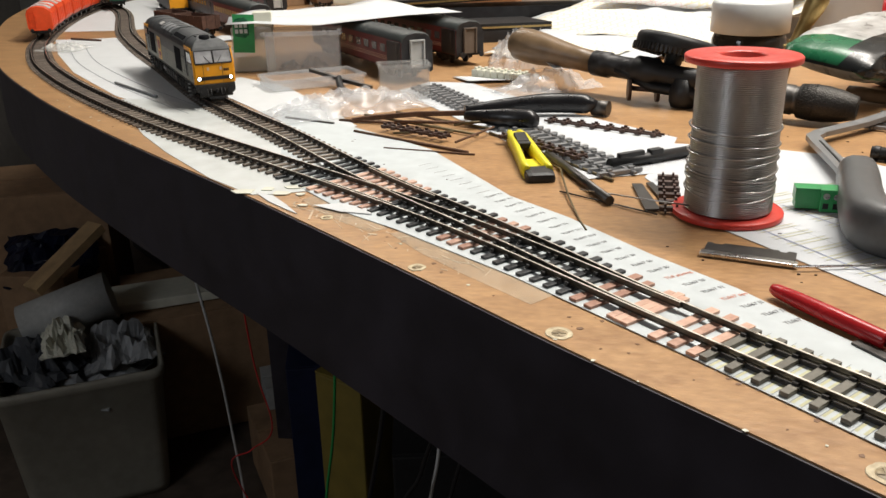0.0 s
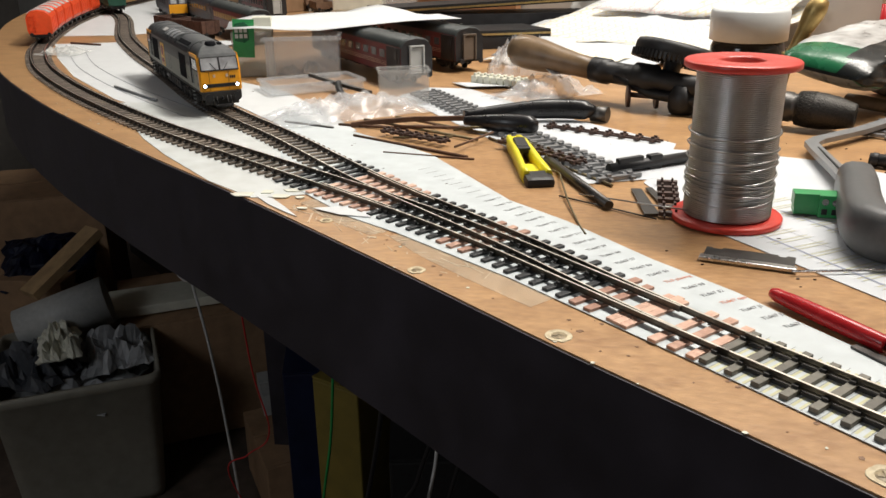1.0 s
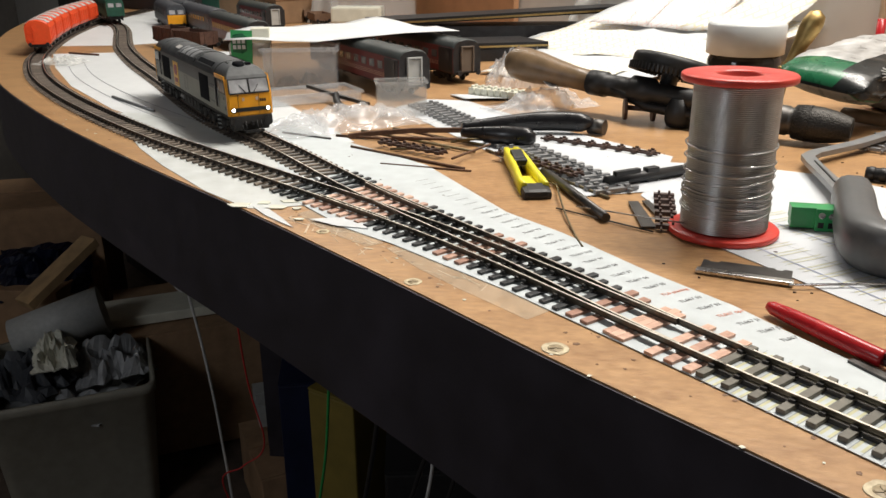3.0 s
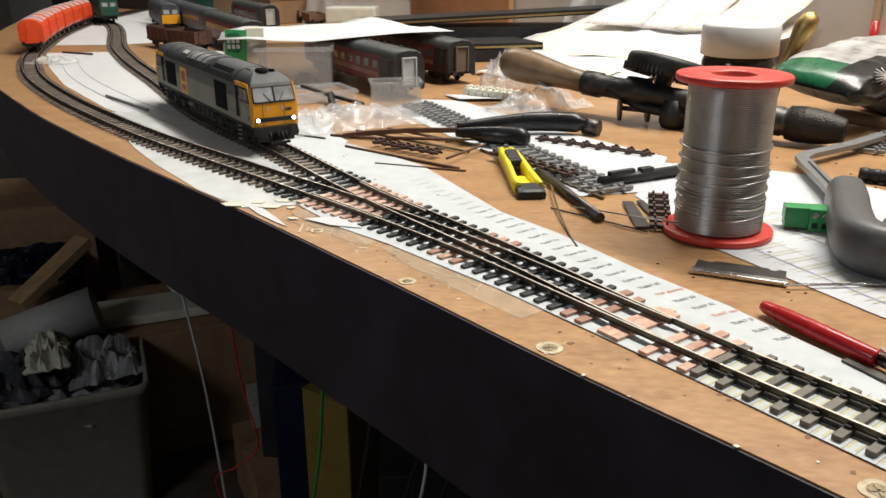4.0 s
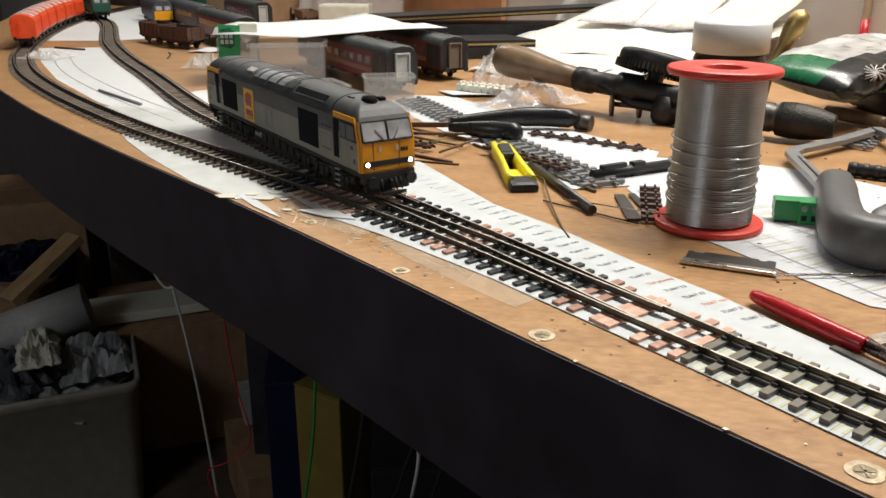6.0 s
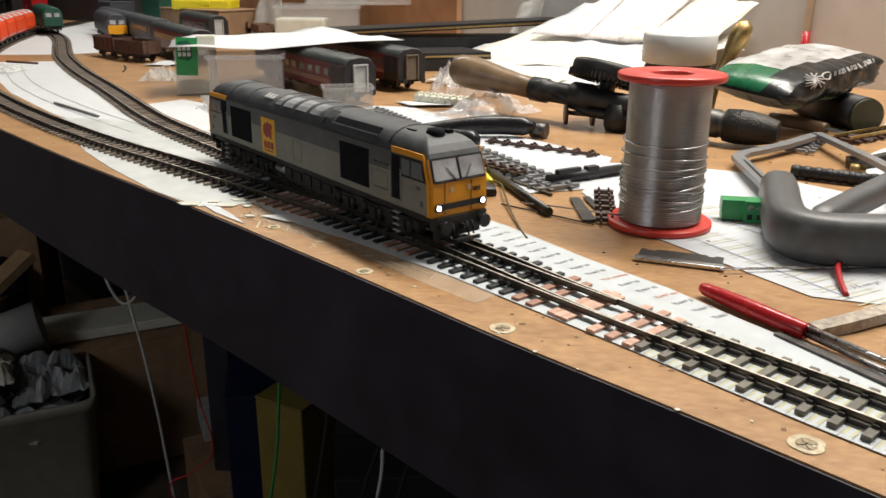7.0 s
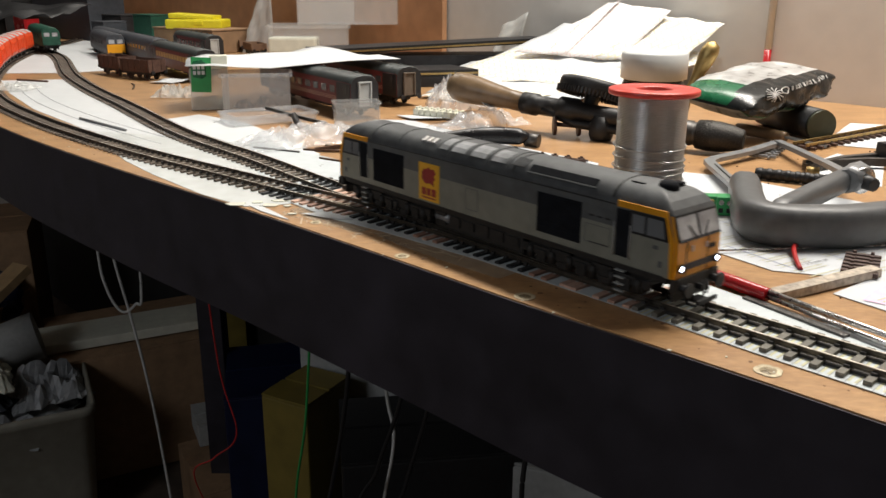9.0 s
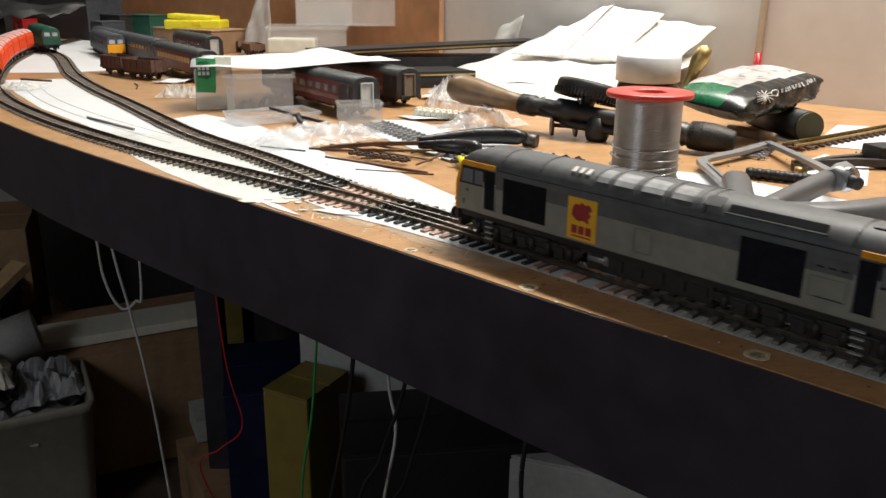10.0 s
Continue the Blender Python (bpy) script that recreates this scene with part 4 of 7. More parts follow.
NAMES = ["TL067", "TL067 J2", "TL067 J1", "TL067 tips", "TL067 S2", "TL067 S3", "TL0 planing", "TL067 S5", "TL067 S6", "TL067 S7", "TL067 S8", "TL067 S9", "TL067 S10", "TL067 S11", "TL067 T1", "TL067 T2", "TL067 T3", "TL067 T4", "TL067 T5", "TL067 T6", "TL067 T7"]
for j, w in enumerate(NAMES):
    p = Vector((0.1497, -0.0491)) + Vector((-0.0065, 0.0069)) * min(j, 9) + Vector((-0.0059, 0.0083)) * max(0, j - 9)
    lettering(tmpl, w, p.x, p.y, radians(30 + 0.7 * j), 0.0032, INKR if "p" in w else TEXT)
print_marks(tmpl, TEXT, [strip((0.0200 - 0.0059 * k, 0.1126 + 0.0083 * k), (0.0275 - 0.0059 * k, 0.1192 + 0.0083 * k), 0.0005) for k in range(8)], 0.0008)
o = lettering(planR, "tr 1 3 5 mm pt", 0.2145, -0.0165, radians(28), 0.0042, TEXT, 0.0010)

# ---------------------------------------------------------------- screws and marks on the board
for x, y, r in ((0.0, 0.001, 0.0042), (0.063, -0.061, 0.0052), (0.152, -0.142, 0.0056), (-0.058, 0.068, 0.0036), (0.232, -0.224, 0.0055)):
    sc = thing("countersunk_screw", "screw sunk in a pale filled hole in the plywood", "screw", pose(x, y, 0), group="board screws")
    bm = B()
    k = 24
    edge = [r * (1 + 0.16 * noise.noise(Vector((math.cos(a) * 2 + x * 90, math.sin(a) * 2, y * 90)))) for a in [2 * math.pi * q / k for q in range(k)]]
    rings = [[bm.verts.new((f * e * math.cos(2 * math.pi * q / k), f * e * math.sin(2 * math.pi * q / k), z)) for q, e in enumerate(edge)] for f, z in ((1.0, 0.0001), (0.97, 0.0004), (0.62, 0.00035), (0.56, 0.0001))]
    for a, b in zip(rings, rings[1:]):
        for q in range(k):
            bm.faces.new((a[q], a[(q + 1) % k], b[(q + 1) % k], b[q]))
    part("filler_ring", bm, FILLER, sc)
    bm = B()
    lathe(bm, [(r * 0.62, 0.0), (r * 0.56, 0.00025), (0, 0.00025)], seg=16)
    box(bm, 0, 0, 0.0004, r * 1.0, r * 0.16, 0.0002)
    box(bm, 0, 0, 0.0004, r * 0.16, r * 1.0, 0.0002)
    part("screw_head", bm, FILLDARK, sc)
bm = B()
for k in range(30):
    t = rnd.random()
    e = EDGE[int(len(EDGE) * 0.12 + t * len(EDGE) * 0.34)]
    p = e + Vector((S2, S2)) * rnd.choice((0.0015, 0.004, 0.012, 0.02))
    s = rnd.uniform(0.0004, 0.0012)
    a = rnd.uniform(0, 3)
    prism(bm, [(p.x + s * math.cos(a + q) * rnd.uniform(0.5, 1.4), p.y + s * math.sin(a + q)) for q in (0, 1.3, 2.6, 3.9, 5.1)], 0.0001, 0.0003)
for x, y, s in ((-0.105, 0.117, 0.006), (-0.096, 0.109, 0.007), (-0.083, 0.107, 0.004), (-0.09, 0.121, 0.006), (-0.076, 0.087, 0.003), (-0.118, 0.111, 0.008)):
    prism(bm, [(x + s * math.cos(q) * rnd.uniform(0.5, 1.3), y + s * 0.6 * math.sin(q)) for q in (0, 0.9, 2.0, 3.0, 4.2, 5.3)], 0.0004, 0.0009)
tagged(part("paint_flakes", bm, OFFWHITE), "white flakes of filler and paper along the board edge", "debris", kind="stuff")
bm = B()
for k in range(150):
    x, y = rnd.uniform(-0.3, 0.45), rnd.uniform(-0.1, 0.5)
    if x + y > 0.12:
        s = rnd.uniform(0.0003, 0.0009)
        box(bm, x, y, s / 2, s * rnd.uniform(1, 3), s, s, pose(0, 0, 0))
tagged(part("offcuts", bm, BROWNPL), "tiny dark cuttings strewn over the board", "debris", kind="stuff")

for k, pts in enumerate(([(-0.110, 0.109), (-0.099, 0.105), (-0.086, 0.088), (-0.0755, 0.0725), (-0.084, 0.0800), (-0.098, 0.0935)], [(-0.070, 0.086), (-0.052, 0.0755), (-0.034, 0.0720), (-0.039, 0.082), (-0.055, 0.090)])):
    sheet("torn_scrap", pts, 0.0006 + 0.0004 * k, PAPER, "torn white paper scrap stuck near the board edge")
bm = B()
for k in range(46):
    u, v = rnd.random(), rnd.random()
    p = Vector((-0.085, 0.090)).lerp(Vector((0.030, -0.012)), u) + Vector((S2, S2)) * rnd.uniform(-0.004, 0.014)
    a, L = rnd.gauss(-0.75, 0.5), rnd.uniform(0.0015, 0.009) * v + 0.001
    q = Vector((math.cos(a), math.sin(a))) * L
    prism(bm, strip(p - q, p + q, rnd.uniform(0.00025, 0.0007)), 0.00008, 0.0002)
for p, q, w in (((-0.015, 0.0386), (0.0012, 0.0466), 0.0009), ((-0.031, 0.0440), (-0.026, 0.0428), 0.0016), ((-0.067, 0.0645), (-0.0685, 0.080), 0.0010)):
    prism(bm, strip(p, q, w), 0.0001, 0.0003)
tagged(part("board_scratches", bm, SCUFF), "pale scratches and glue scrapings on the plywood", "scratches", kind="stuff")
bm = B()
for k in range(90):
    p = Vector((-0.30, 0.29)).lerp(Vector((0.25, -0.24)), rnd.random()) + Vector((S2, S2)) * rnd.uniform(0.001, 0.024)
    r = rnd.uniform(0.0003, 0.0013)
    prism(bm, [(p.x + r * math.cos(q) * rnd.uniform(0.5, 1.5), p.y + r * math.sin(q)) for q in (0, 1.2, 2.4, 3.6, 4.8)], 0.00006, 0.00016)
tagged(part("board_stains", bm, STAIN), "small brown stains and knots in the plywood", "stains", kind="stuff")

for pts in ([(-0.020, 0.045), (0.000, 0.018), (0.022, -0.006), (0.052, -0.036), (0.062, -0.026), (0.030, 0.006), (0.004, 0.032), (-0.012, 0.050)], [(-0.08, 0.098), (-0.06, 0.072), (-0.03, 0.046), (-0.022, 0.052), (-0.05, 0.088), (-0.07, 0.112)]):
    bm = B()
    prism(bm, pts, 0.0001, 0.00035)
    tagged(part("glue_smear", bm, GLUE), "shiny dried glue smear on the plywood", "glue")

# ---------------------------------------------------------------- solder reel
reel = thing("solder_reel", "tall reel of bright solder wire between red plastic flanges", "solder reel", pose(0.1545, 0.0835, 0.0008))
R1 = 0.0282
bm = B()
lathe(bm, [(0.010, 0.0), (R1 - 0.0004, 0.0), (R1, 0.0005), (R1, 0.0026), (R1 - 0.0005, 0.0031), (0.020, 0.0031)], seg=56)
part("lower_flange", bm, REDPL, reel)
bm = B()
lathe(bm, [(0.020, 0.0795), (R1 - 0.0005, 0.0795), (R1, 0.0800), (R1, 0.0824), (R1 - 0.0006, 0.0830), (0.0118, 0.0830), (0.0108, 0.0822), (0.0104, 0.060), (0.0095, 0.060)], seg=56)
part("upper_flange", bm, REDPL, reel)
bm = B()
lathe(bm, [(0.0206, 0.003), (0.0206, 0.0797)], seg=40)
part("core", bm, DARKSTEEL, reel)
bm = B()
path, turns = [], 76
for k in range(turns * 30):
    a = 2 * math.pi * k / 30
    z = 0.0036 + (k / (turns * 30)) * 0.0756
    r = 0.0211 + 0.00004 * noise.noise(Vector((z * 260, math.cos(a), math.sin(a)))) + (0.0009 if z < 0.022 else 0) * (0.7 + 0.3 * noise.noise(Vector((z * 900, 2, 1))))
    z += 0.00005 * noise.noise(Vector((math.cos(a), math.sin(a), z * 60)))
    path.append((r * math.cos(a), r * math.sin(a), z))
tube(bm, path, 0.00060, 5)
part("wound_wire", bm, WIRE, reel)
for z0, tilt, ph in ((0.0475, 0.0008, 0.3), (0.040, -0.0012, 1.0), (0.030, 0.0022, 2.0), (0.022, 0.0030, 4.0), (0.019, 0.002, 5.0), (0.0145, -0.002, 3.3), (0.0345, 0.0008, 2.6), (0.025, 0.0016, 0.9)):
    bm = B()
    tube(bm, [((0.0225 + 0.0004 * math.sin(3 * a)) * math.cos(a), (0.0225 + 0.0004 * math.sin(3 * a)) * math.sin(a), z0 + tilt * math.sin(a + ph)) for a in [2 * math.pi * k / 40 for k in range(41)]], 0.00055, 6)
    part("loose_turn", bm, WIRE, reel)
bm = B()
tube(bm, [(-0.021, -0.006, 0.006), (-0.032, -0.003, 0.0065), (-0.048, 0.006, 0.006), (-0.062, 0.020, 0.004), (-0.075, 0.036, 0.001)], 0.00045, 6)
part("wire_end", bm, WIRE, reel)

# ---------------------------------------------------------------- jar, drill, brass knob, bag
jar = thing("lidded_jar", "dark glass jar with a plain white screw lid", "jar", pose(0.258, 0.503, 0))
bm = B()
lathe(bm, [(0.0, 0.0), (0.033, 0.0), (0.0345, 0.002), (0.0345, 0.038), (0.031, 0.046), (0.0, 0.046)], seg=40)
part("glass_body", bm, mat("dark_jar_glass", (0.03, 0.024, 0.018), 0.12, scale=30), jar)
bm = B()
lathe(bm, [(0.034, 0.044), (0.0365, 0.045), (0.0365, 0.0715), (0.0345, 0.0740), (0.030, 0.0742), (0.029, 0.0735), (0.0, 0.0735)], seg=48)
part("lid", bm, WHITEPL, jar, "ribbed white plastic lid")


def along_axis(p, q):
    p, q = Vector(p), Vector(q)
    return Matrix.Translation(p) @ (q - p).to_track_quat("Z", "Y").to_matrix().to_4x4(), (q - p).length


drill = thing("hand_drill", "old black hand drill with a worn wooden handle lying down", "hand drill")
m, L = along_axis((0.030, 0.468, 0.041), (0.108, 0.418, 0.028))
bm = B()
lathe(bm, [(0.0, 0.0), (0.009, 0.002), (0.0145, 0.009), (0.0158, 0.020), (0.0150, 0.035), (0.0122, 0.056), (0.0102, 0.075), (0.0098, L)], m, 28)
part("wooden_handle", bm, HANDWOOD, drill)
m, L = along_axis((0.108, 0.418, 0.028), (0.240, 0.314, 0.020))
bm = B()
lathe(bm, [(0.0112, -0.002), (0.0112, 0.014), (0.0095, 0.015), (0.0095, 0.040), (0.0125, 0.042), (0.0125, 0.060), (0.009, 0.064), (0.009, L)], m, 24)
part("frame", bm, BLKPL, drill)
bm = B()
for dx in (-0.006, 0.006):
    tube(bm, [(0.124, 0.404 + dx, 0.026), (0.152, 0.380 + dx, 0.014), (0.196, 0.346 + dx, 0.012), (0.232, 0.320 + dx, 0.018)], 0.0042, 8)
part("frame_arm", bm, BLKPL, drill)
# crown gear
bm = B()
gm = Matrix.Translation((0.174, 0.392, 0.050)) @ Euler((radians(-9), radians(14), 0)).to_matrix().to_4x4()
lathe(bm, [(0.007, 0.002), (0.030, 0.003), (0.0335, 0.002), (0.0350, -0.001), (0.0350, -0.012), (0.0325, -0.012), (0.0325, -0.003), (0.007, -0.002)], gm, 64)
for k in range(60):
    a = 2 * math.pi * k / 60
    box(bm, 0.0345, 0, -0.0105, 0.0042, 0.0017, 0.0062, gm @ Matrix.Rotation(a, 4, "Z"))
cyl(bm, gm @ Vector((0, 0, 0.003)), gm @ Vector((0, 0, -0.026)), 0.0075, seg=20)
part("crown_gear", bm, BLKPL, drill, "black toothed crown gear wheel")
m, L = along_axis((0.240, 0.314, 0.0170), (0.2895, 0.289, 0.0140))
m = m @ Matrix.Diagonal((0.86, 0.86, 0.84, 1))
bm = B()
lathe(bm, [(0.006, -0.004), (0.0122, -0.003), (0.0132, 0.001), (0.0132, 0.012), (0.0122, 0.013), (0.0122, 0.0155), (0.0146, 0.0175), (0.0148, 0.018)], m, 40)
part("chuck_collar", bm, DARKSTEEL, drill)
bm = B()
lathe(bm, [(0.0120, 0.016), (0.0148, 0.0172), (0.0160, 0.030), (0.0158, 0.040), (0.0140, 0.052), (0.0105, 0.0645), (0.0098, 0.0660), (0.0042, 0.0660), (0.0040, 0.060), (0.0, 0.060)], m, 40)
part("chuck", bm, KNURL, drill, "dark knurled steel chuck")
bm = B()
for k in range(36):
    for s in (-1, 1):
        a0, tw = 2 * math.pi * k / 36, 0.35 * s
        tube(bm, [m @ Vector((r * math.cos(a0 + tw * f), r * math.sin(a0 + tw * f), z)) for f, z, r in ((0, 0.0185, 0.0150), (0.5, 0.025, 0.0156), (1, 0.0315, 0.0161))], 0.00022, 4)
part("knurling", bm, KNURL, drill)["kind"] = "stuff"
bm = B()
cyl(bm, (0.134, 0.384, 0.012), (0.158, 0.378, 0.011), 0.0022, seg=12)
for p in ((0.134, 0.384, 0.0105), (0.157, 0.3785, 0.0105)):
    cyl(bm, Vector(p) - Vector((0.0014, 0, 0)), Vector(p) + Vector((0.0014, 0, 0)), 0.0095, seg=20)
part("side_handle_stub", bm, BROWNPL, drill)
bm = B()
lathe(bm, [(0.0, 0.0), (0.010, 0.001), (0.012, 0.006), (0.012, 0.014), (0.008, 0.024)], pose(0.176, 0.360, 0.0), 20)
part("side_knob", bm, BLKPL, drill)

knob = thing("brass_pestle", "worn brass bulb-ended pestle standing among the tools", "pestle")
m, L = along_axis((0.262, 0.432, 0.0), (0.301, 0.428, 0.094))
bm = B()
lathe(bm, [(0.0, 0.0), (0.0125, 0.001), (0.0135, 0.006), (0.010, 0.02), (0.0062, 0.035), (0.0048, 0.050), (0.0062, 0.064), (0.0088, 0.078), (0.0092, 0.086), (0.0070, 0.094), (0.0, 0.0975)], m, 28)
part("brass_body", bm, BRASS, knob)
bm = B()
lathe(bm, [(0.0065, 0.040), (0.0078, 0.0415), (0.0065, 0.043)], m, 24)
part("brass_collar", bm, BRASS, knob)


def stuffed_bag(L, d, h, seed=3.0, nu=44, nt=44):
    """A loose foil bag: rounded section, ends pinched flat, creased; slots 0 dark, 1 green, 2 pale print, 3 grey."""
    bm = B()
    rows = []

    def spot(u, th, out=0.0):
        c, sn = math.cos(th), math.sin(th)
        e = max(0.0, 1 - abs(u) ** 5) ** 0.6
        c, sn = math.copysign(abs(c) ** 0.6, c), math.copysign(abs(sn) ** 0.6, sn)
        crease = 1 + 0.10 * noise.noise(Vector((u * 4 + seed, c * 1.6, sn * 1.6))) + 0.07 * noise.noise(Vector((u * 13, c * 3 + seed, sn * 3)))
        return Vector((u * L / 2, c * (d / 2 * (0.72 + 0.28 * e) + out) * crease, sn * (h / 2 * (0.08 + 0.92 * e) + out) * crease + 0.1 * h * u))

    for i in range(nu + 1):
        rows.append([bm.verts.new(spot(2 * i / nu - 1, 2 * math.pi * k / nt)) for k in range(nt)])
    for i in range(nu):
        u = 2 * (i + 0.5) / nu - 1
        for k in range(nt):
            f = bm.faces.new((rows[i][k], rows[i + 1][k], rows[i + 1][(k + 1) % nt], rows[i][(k + 1) % nt]))
            f.smooth = True
            a = math.degrees(2 * math.pi * (k + 0.5) / nt)
            top = a < 106 + 8 * math.sin(u * 3)
            f.material_index = (1 if u < -0.62 else 2) if top else 0 if a < 206 or u > 0.86 else 1 if a < 216 else 3
    bm.faces.new(rows[0])
    bm.faces.new(rows[-1][::-1])
    return bm, spot


bag = thing("scenery_bag", "stuffed black foil bag with green and pale printed panels", "bag", Matrix.Translation((0.340, 0.398, 0.0465)) @ Euler((radians(6), radians(-3), radians(42))).to_matrix().to_4x4())
bm, on_bag = stuffed_bag(0.172, 0.084, 0.032)
part("foil_skin", bm, [BLACKBAG, GREENBAG, BAGPALE, GREYFOIL], bag)
for k in range(14):
    if k == 8:
        continue
    bm = B()
    v = [bm.verts.new(on_bag(-0.22 + 0.066 * (k + a), radians(b), 0.0006)) for a, b in ((0.12, 158), (0.74, 158), (0.80, 143), (0.18, 143))]
    bm.faces.new(v)
    bmesh.ops.solidify(bm, geom=bm.faces[:], thickness=0.0003)
    part("brand_bar", bm, SILVER, bag, "pale lettering bar")
bm = B()
hub = on_bag(-0.58, radians(150), 0.001)
for k in range(13):
    a = 2 * math.pi * k / 13
    tube(bm, [hub, on_bag(-0.58 + 0.07 * math.cos(a), radians(150 + 14 * math.sin(a)), 0.0012), on_bag(-0.58 + 0.13 * math.cos(a + 0.2), radians(150 + 24 * math.sin(a + 0.2)), 0.0006)], 0.0005, 5)
part("gathered_creases", bm, SILVER, bag, "bright creases gathered at the bag's corner")
bm = B()
tube(bm, [on_bag(-0.33 + 0.08 * math.cos(a), radians(150 + 11 * math.sin(a)), 0.0006) for a in [2 * math.pi * k / 24 for k in range(25)]], 0.0006, 5)
part("print_ring", bm, SILVER, bag)
can = thing("dark_tube", "dark cylindrical tube lying under the bag", "tube")
bm = B()
cyl(bm, (0.372, 0.462, 0.0156), (0.388, 0.362, 0.0156), 0.0154, seg=32)
part("tube_body", bm, BLKPL, can)
bm = B()
cyl(bm, (0.388, 0.362, 0.0156), (0.3885, 0.3585, 0.0156), 0.0147, seg=32)
part("tube_cap", bm, mat("olive_cap", (0.06, 0.065, 0.04), 0.4), can)
knife = thing("craft_knife", "wooden-handled knife lying under the bag", "knife")
m, L = along_axis((0.318, 0.395, 0.0075), (0.352, 0.350, 0.0062))
bm = B()
lathe(bm, [(0.0, 0.0), (0.0050, 0.002), (0.0058, 0.015), (0.0050, L - 0.004), (0.0042, L)], m, 16)
part("wooden_handle", bm, HANDWOOD, knife)
bm = B()
sweep(bm, [(0.352, 0.350, 0.0062), (0.366, 0.334, 0.004), (0.380, 0.324, 0.0020)], [(-0.0042, -0.0006), (0.0042, -0.0006), (0.0030, 0.0008), (-0.0042, 0.0008)])
part("blade", bm, DARKSTEEL, knife)
tester = thing("black_case", "small black case with a red button", "case", pose(0.414, 0.252, 0.0, 0, 0, 12))
bm = B()
box(bm, 0, 0, 0.0095, 0.040, 0.026, 0.019, bev=0.002)
part("case_body", bm, BLKPL, tester)
bm = B()
box(bm, 0.002, -0.006, 0.0195, 0.014, 0.010, 0.0024, bev=0.001)
part("button", bm, REDPL, tester)

# ---------------------------------------------------------------- saw
saw = thing("junior_hacksaw", "small hacksaw with a grey plastic handle and bent steel frame", "hacksaw")


def bar(pts, w, h):
    """A bar of oval section with rounded ends along pts."""
    bm = B()
    P = spline([Vector(p) for p in pts], 0.004)
    n = len(P)
    rings = []
    for i, p in enumerate(P):
        d = (P[min(i + 1, n - 1)] - P[max(i - 1, 0)]).normalized()
        side = Vector((d.y, -d.x, 0)).normalized()
        s = min(1.0, 0.55 + 0.25 * min(i, n - 1 - i))
        rings.append([bm.verts.new(p + side * w * s * math.copysign(abs(math.cos(a)) ** 0.7, math.cos(a)) + Vector((0, 0, 1)) * h * s * math.copysign(abs(math.sin(a)) ** 0.7, math.sin(a))) for a in [2 * math.pi * (k + 0.5) / 16 for k in range(16)]])
    for a, b in zip(rings, rings[1:]):
        for k in range(16):
            bm.faces.new((a[k], b[k], b[(k + 1) % 16], a[(k + 1) % 16])).smooth = True
    bm.faces.new(rings[0])
    bm.faces.new(rings[-1][::-1])
    return bm


part("grip_arm", bar([(0.222, 0.040, 0.015), (0.247, 0.064, 0.017), (0.272, 0.087, 0.019), (0.299, 0.112, 0.021)], 0.0066, 0.0074), GREYPL, saw)
bm = bar([(0.232, 0.124, 0.0115), (0.2235, 0.094, 0.0125), (0.2135, 0.062, 0.0130), (0.2085, 0.036, 0.0132), (0.216, 0.0225, 0.0132), (0.238, 0.0200, 0.0132), (0.264, 0.0225, 0.0132), (0.33, 0.046, 0.0135), (0.42, 0.082, 0.0140)], 0.0102, 0.0125)
part("handle", bm, GREYPL, saw, "dark grey moulded handle")
bm = B()
sweep(bm, [(0.229, 0.110, 0.009), (0.2345, 0.160, 0.008), (0.2385, 0.208, 0.007), (0.2405, 0.228, 0.007), (0.249, 0.240, 0.007), (0.288, 0.272, 0.007), (0.3277, 0.309, 0.008)], [(-0.0044, -0.0018), (0.0044, -0.0018), (0.0044, 0.0018), (-0.0044, 0.0018)])
part("frame", bm, SAWGREY, saw, "bent grey steel frame")
bm = B()
sweep(bm, [(0.230, 0.120, 0.0112), (0.2350, 0.165, 0.0102), (0.2400, 0.212, 0.0090)], [(-0.0005, -0.0002), (0.0005, -0.0002), (0.0005, 0.0002), (-0.0005, 0.0002)])
part("frame_groove", bm, L_BLK, saw)
bm = B()
sweep(bm, [(0.3277, 0.309, 0.009), (0.325, 0.250, 0.011), (0.319, 0.190, 0.014), (0.311, 0.138, 0.017), (0.302, 0.112, 0.019)], [(-0.0036, -0.0018), (0.0036, -0.0018), (0.0036, 0.0018), (-0.0036, 0.0018)])
part("frame_arm", bm, SAWGREY, saw)
bm = B()
cyl(bm, (0.292, 0.100, 0.021), (0.305, 0.111, 0.023), 0.0085, 0.0100, seg=8)
part("tension_nut", bm, SAWGREY, saw)
bm = B()
lathe(bm, [(0.0060, 0.0), (0.0092, 0.0), (0.0092, 0.003), (0.0060, 0.003)], along_axis((0.303, 0.104, 0.0215), (0.306, 0.094, 0.0205))[0], 24)
part("bright_washer", bm, STEEL, saw)
bm = B()
cyl(bm, (0.303, 0.104, 0.0215), (0.3065, 0.092, 0.0203), 0.0058, 0.0045, seg=10)
part("wing_nut", bm, BLKPL, saw)

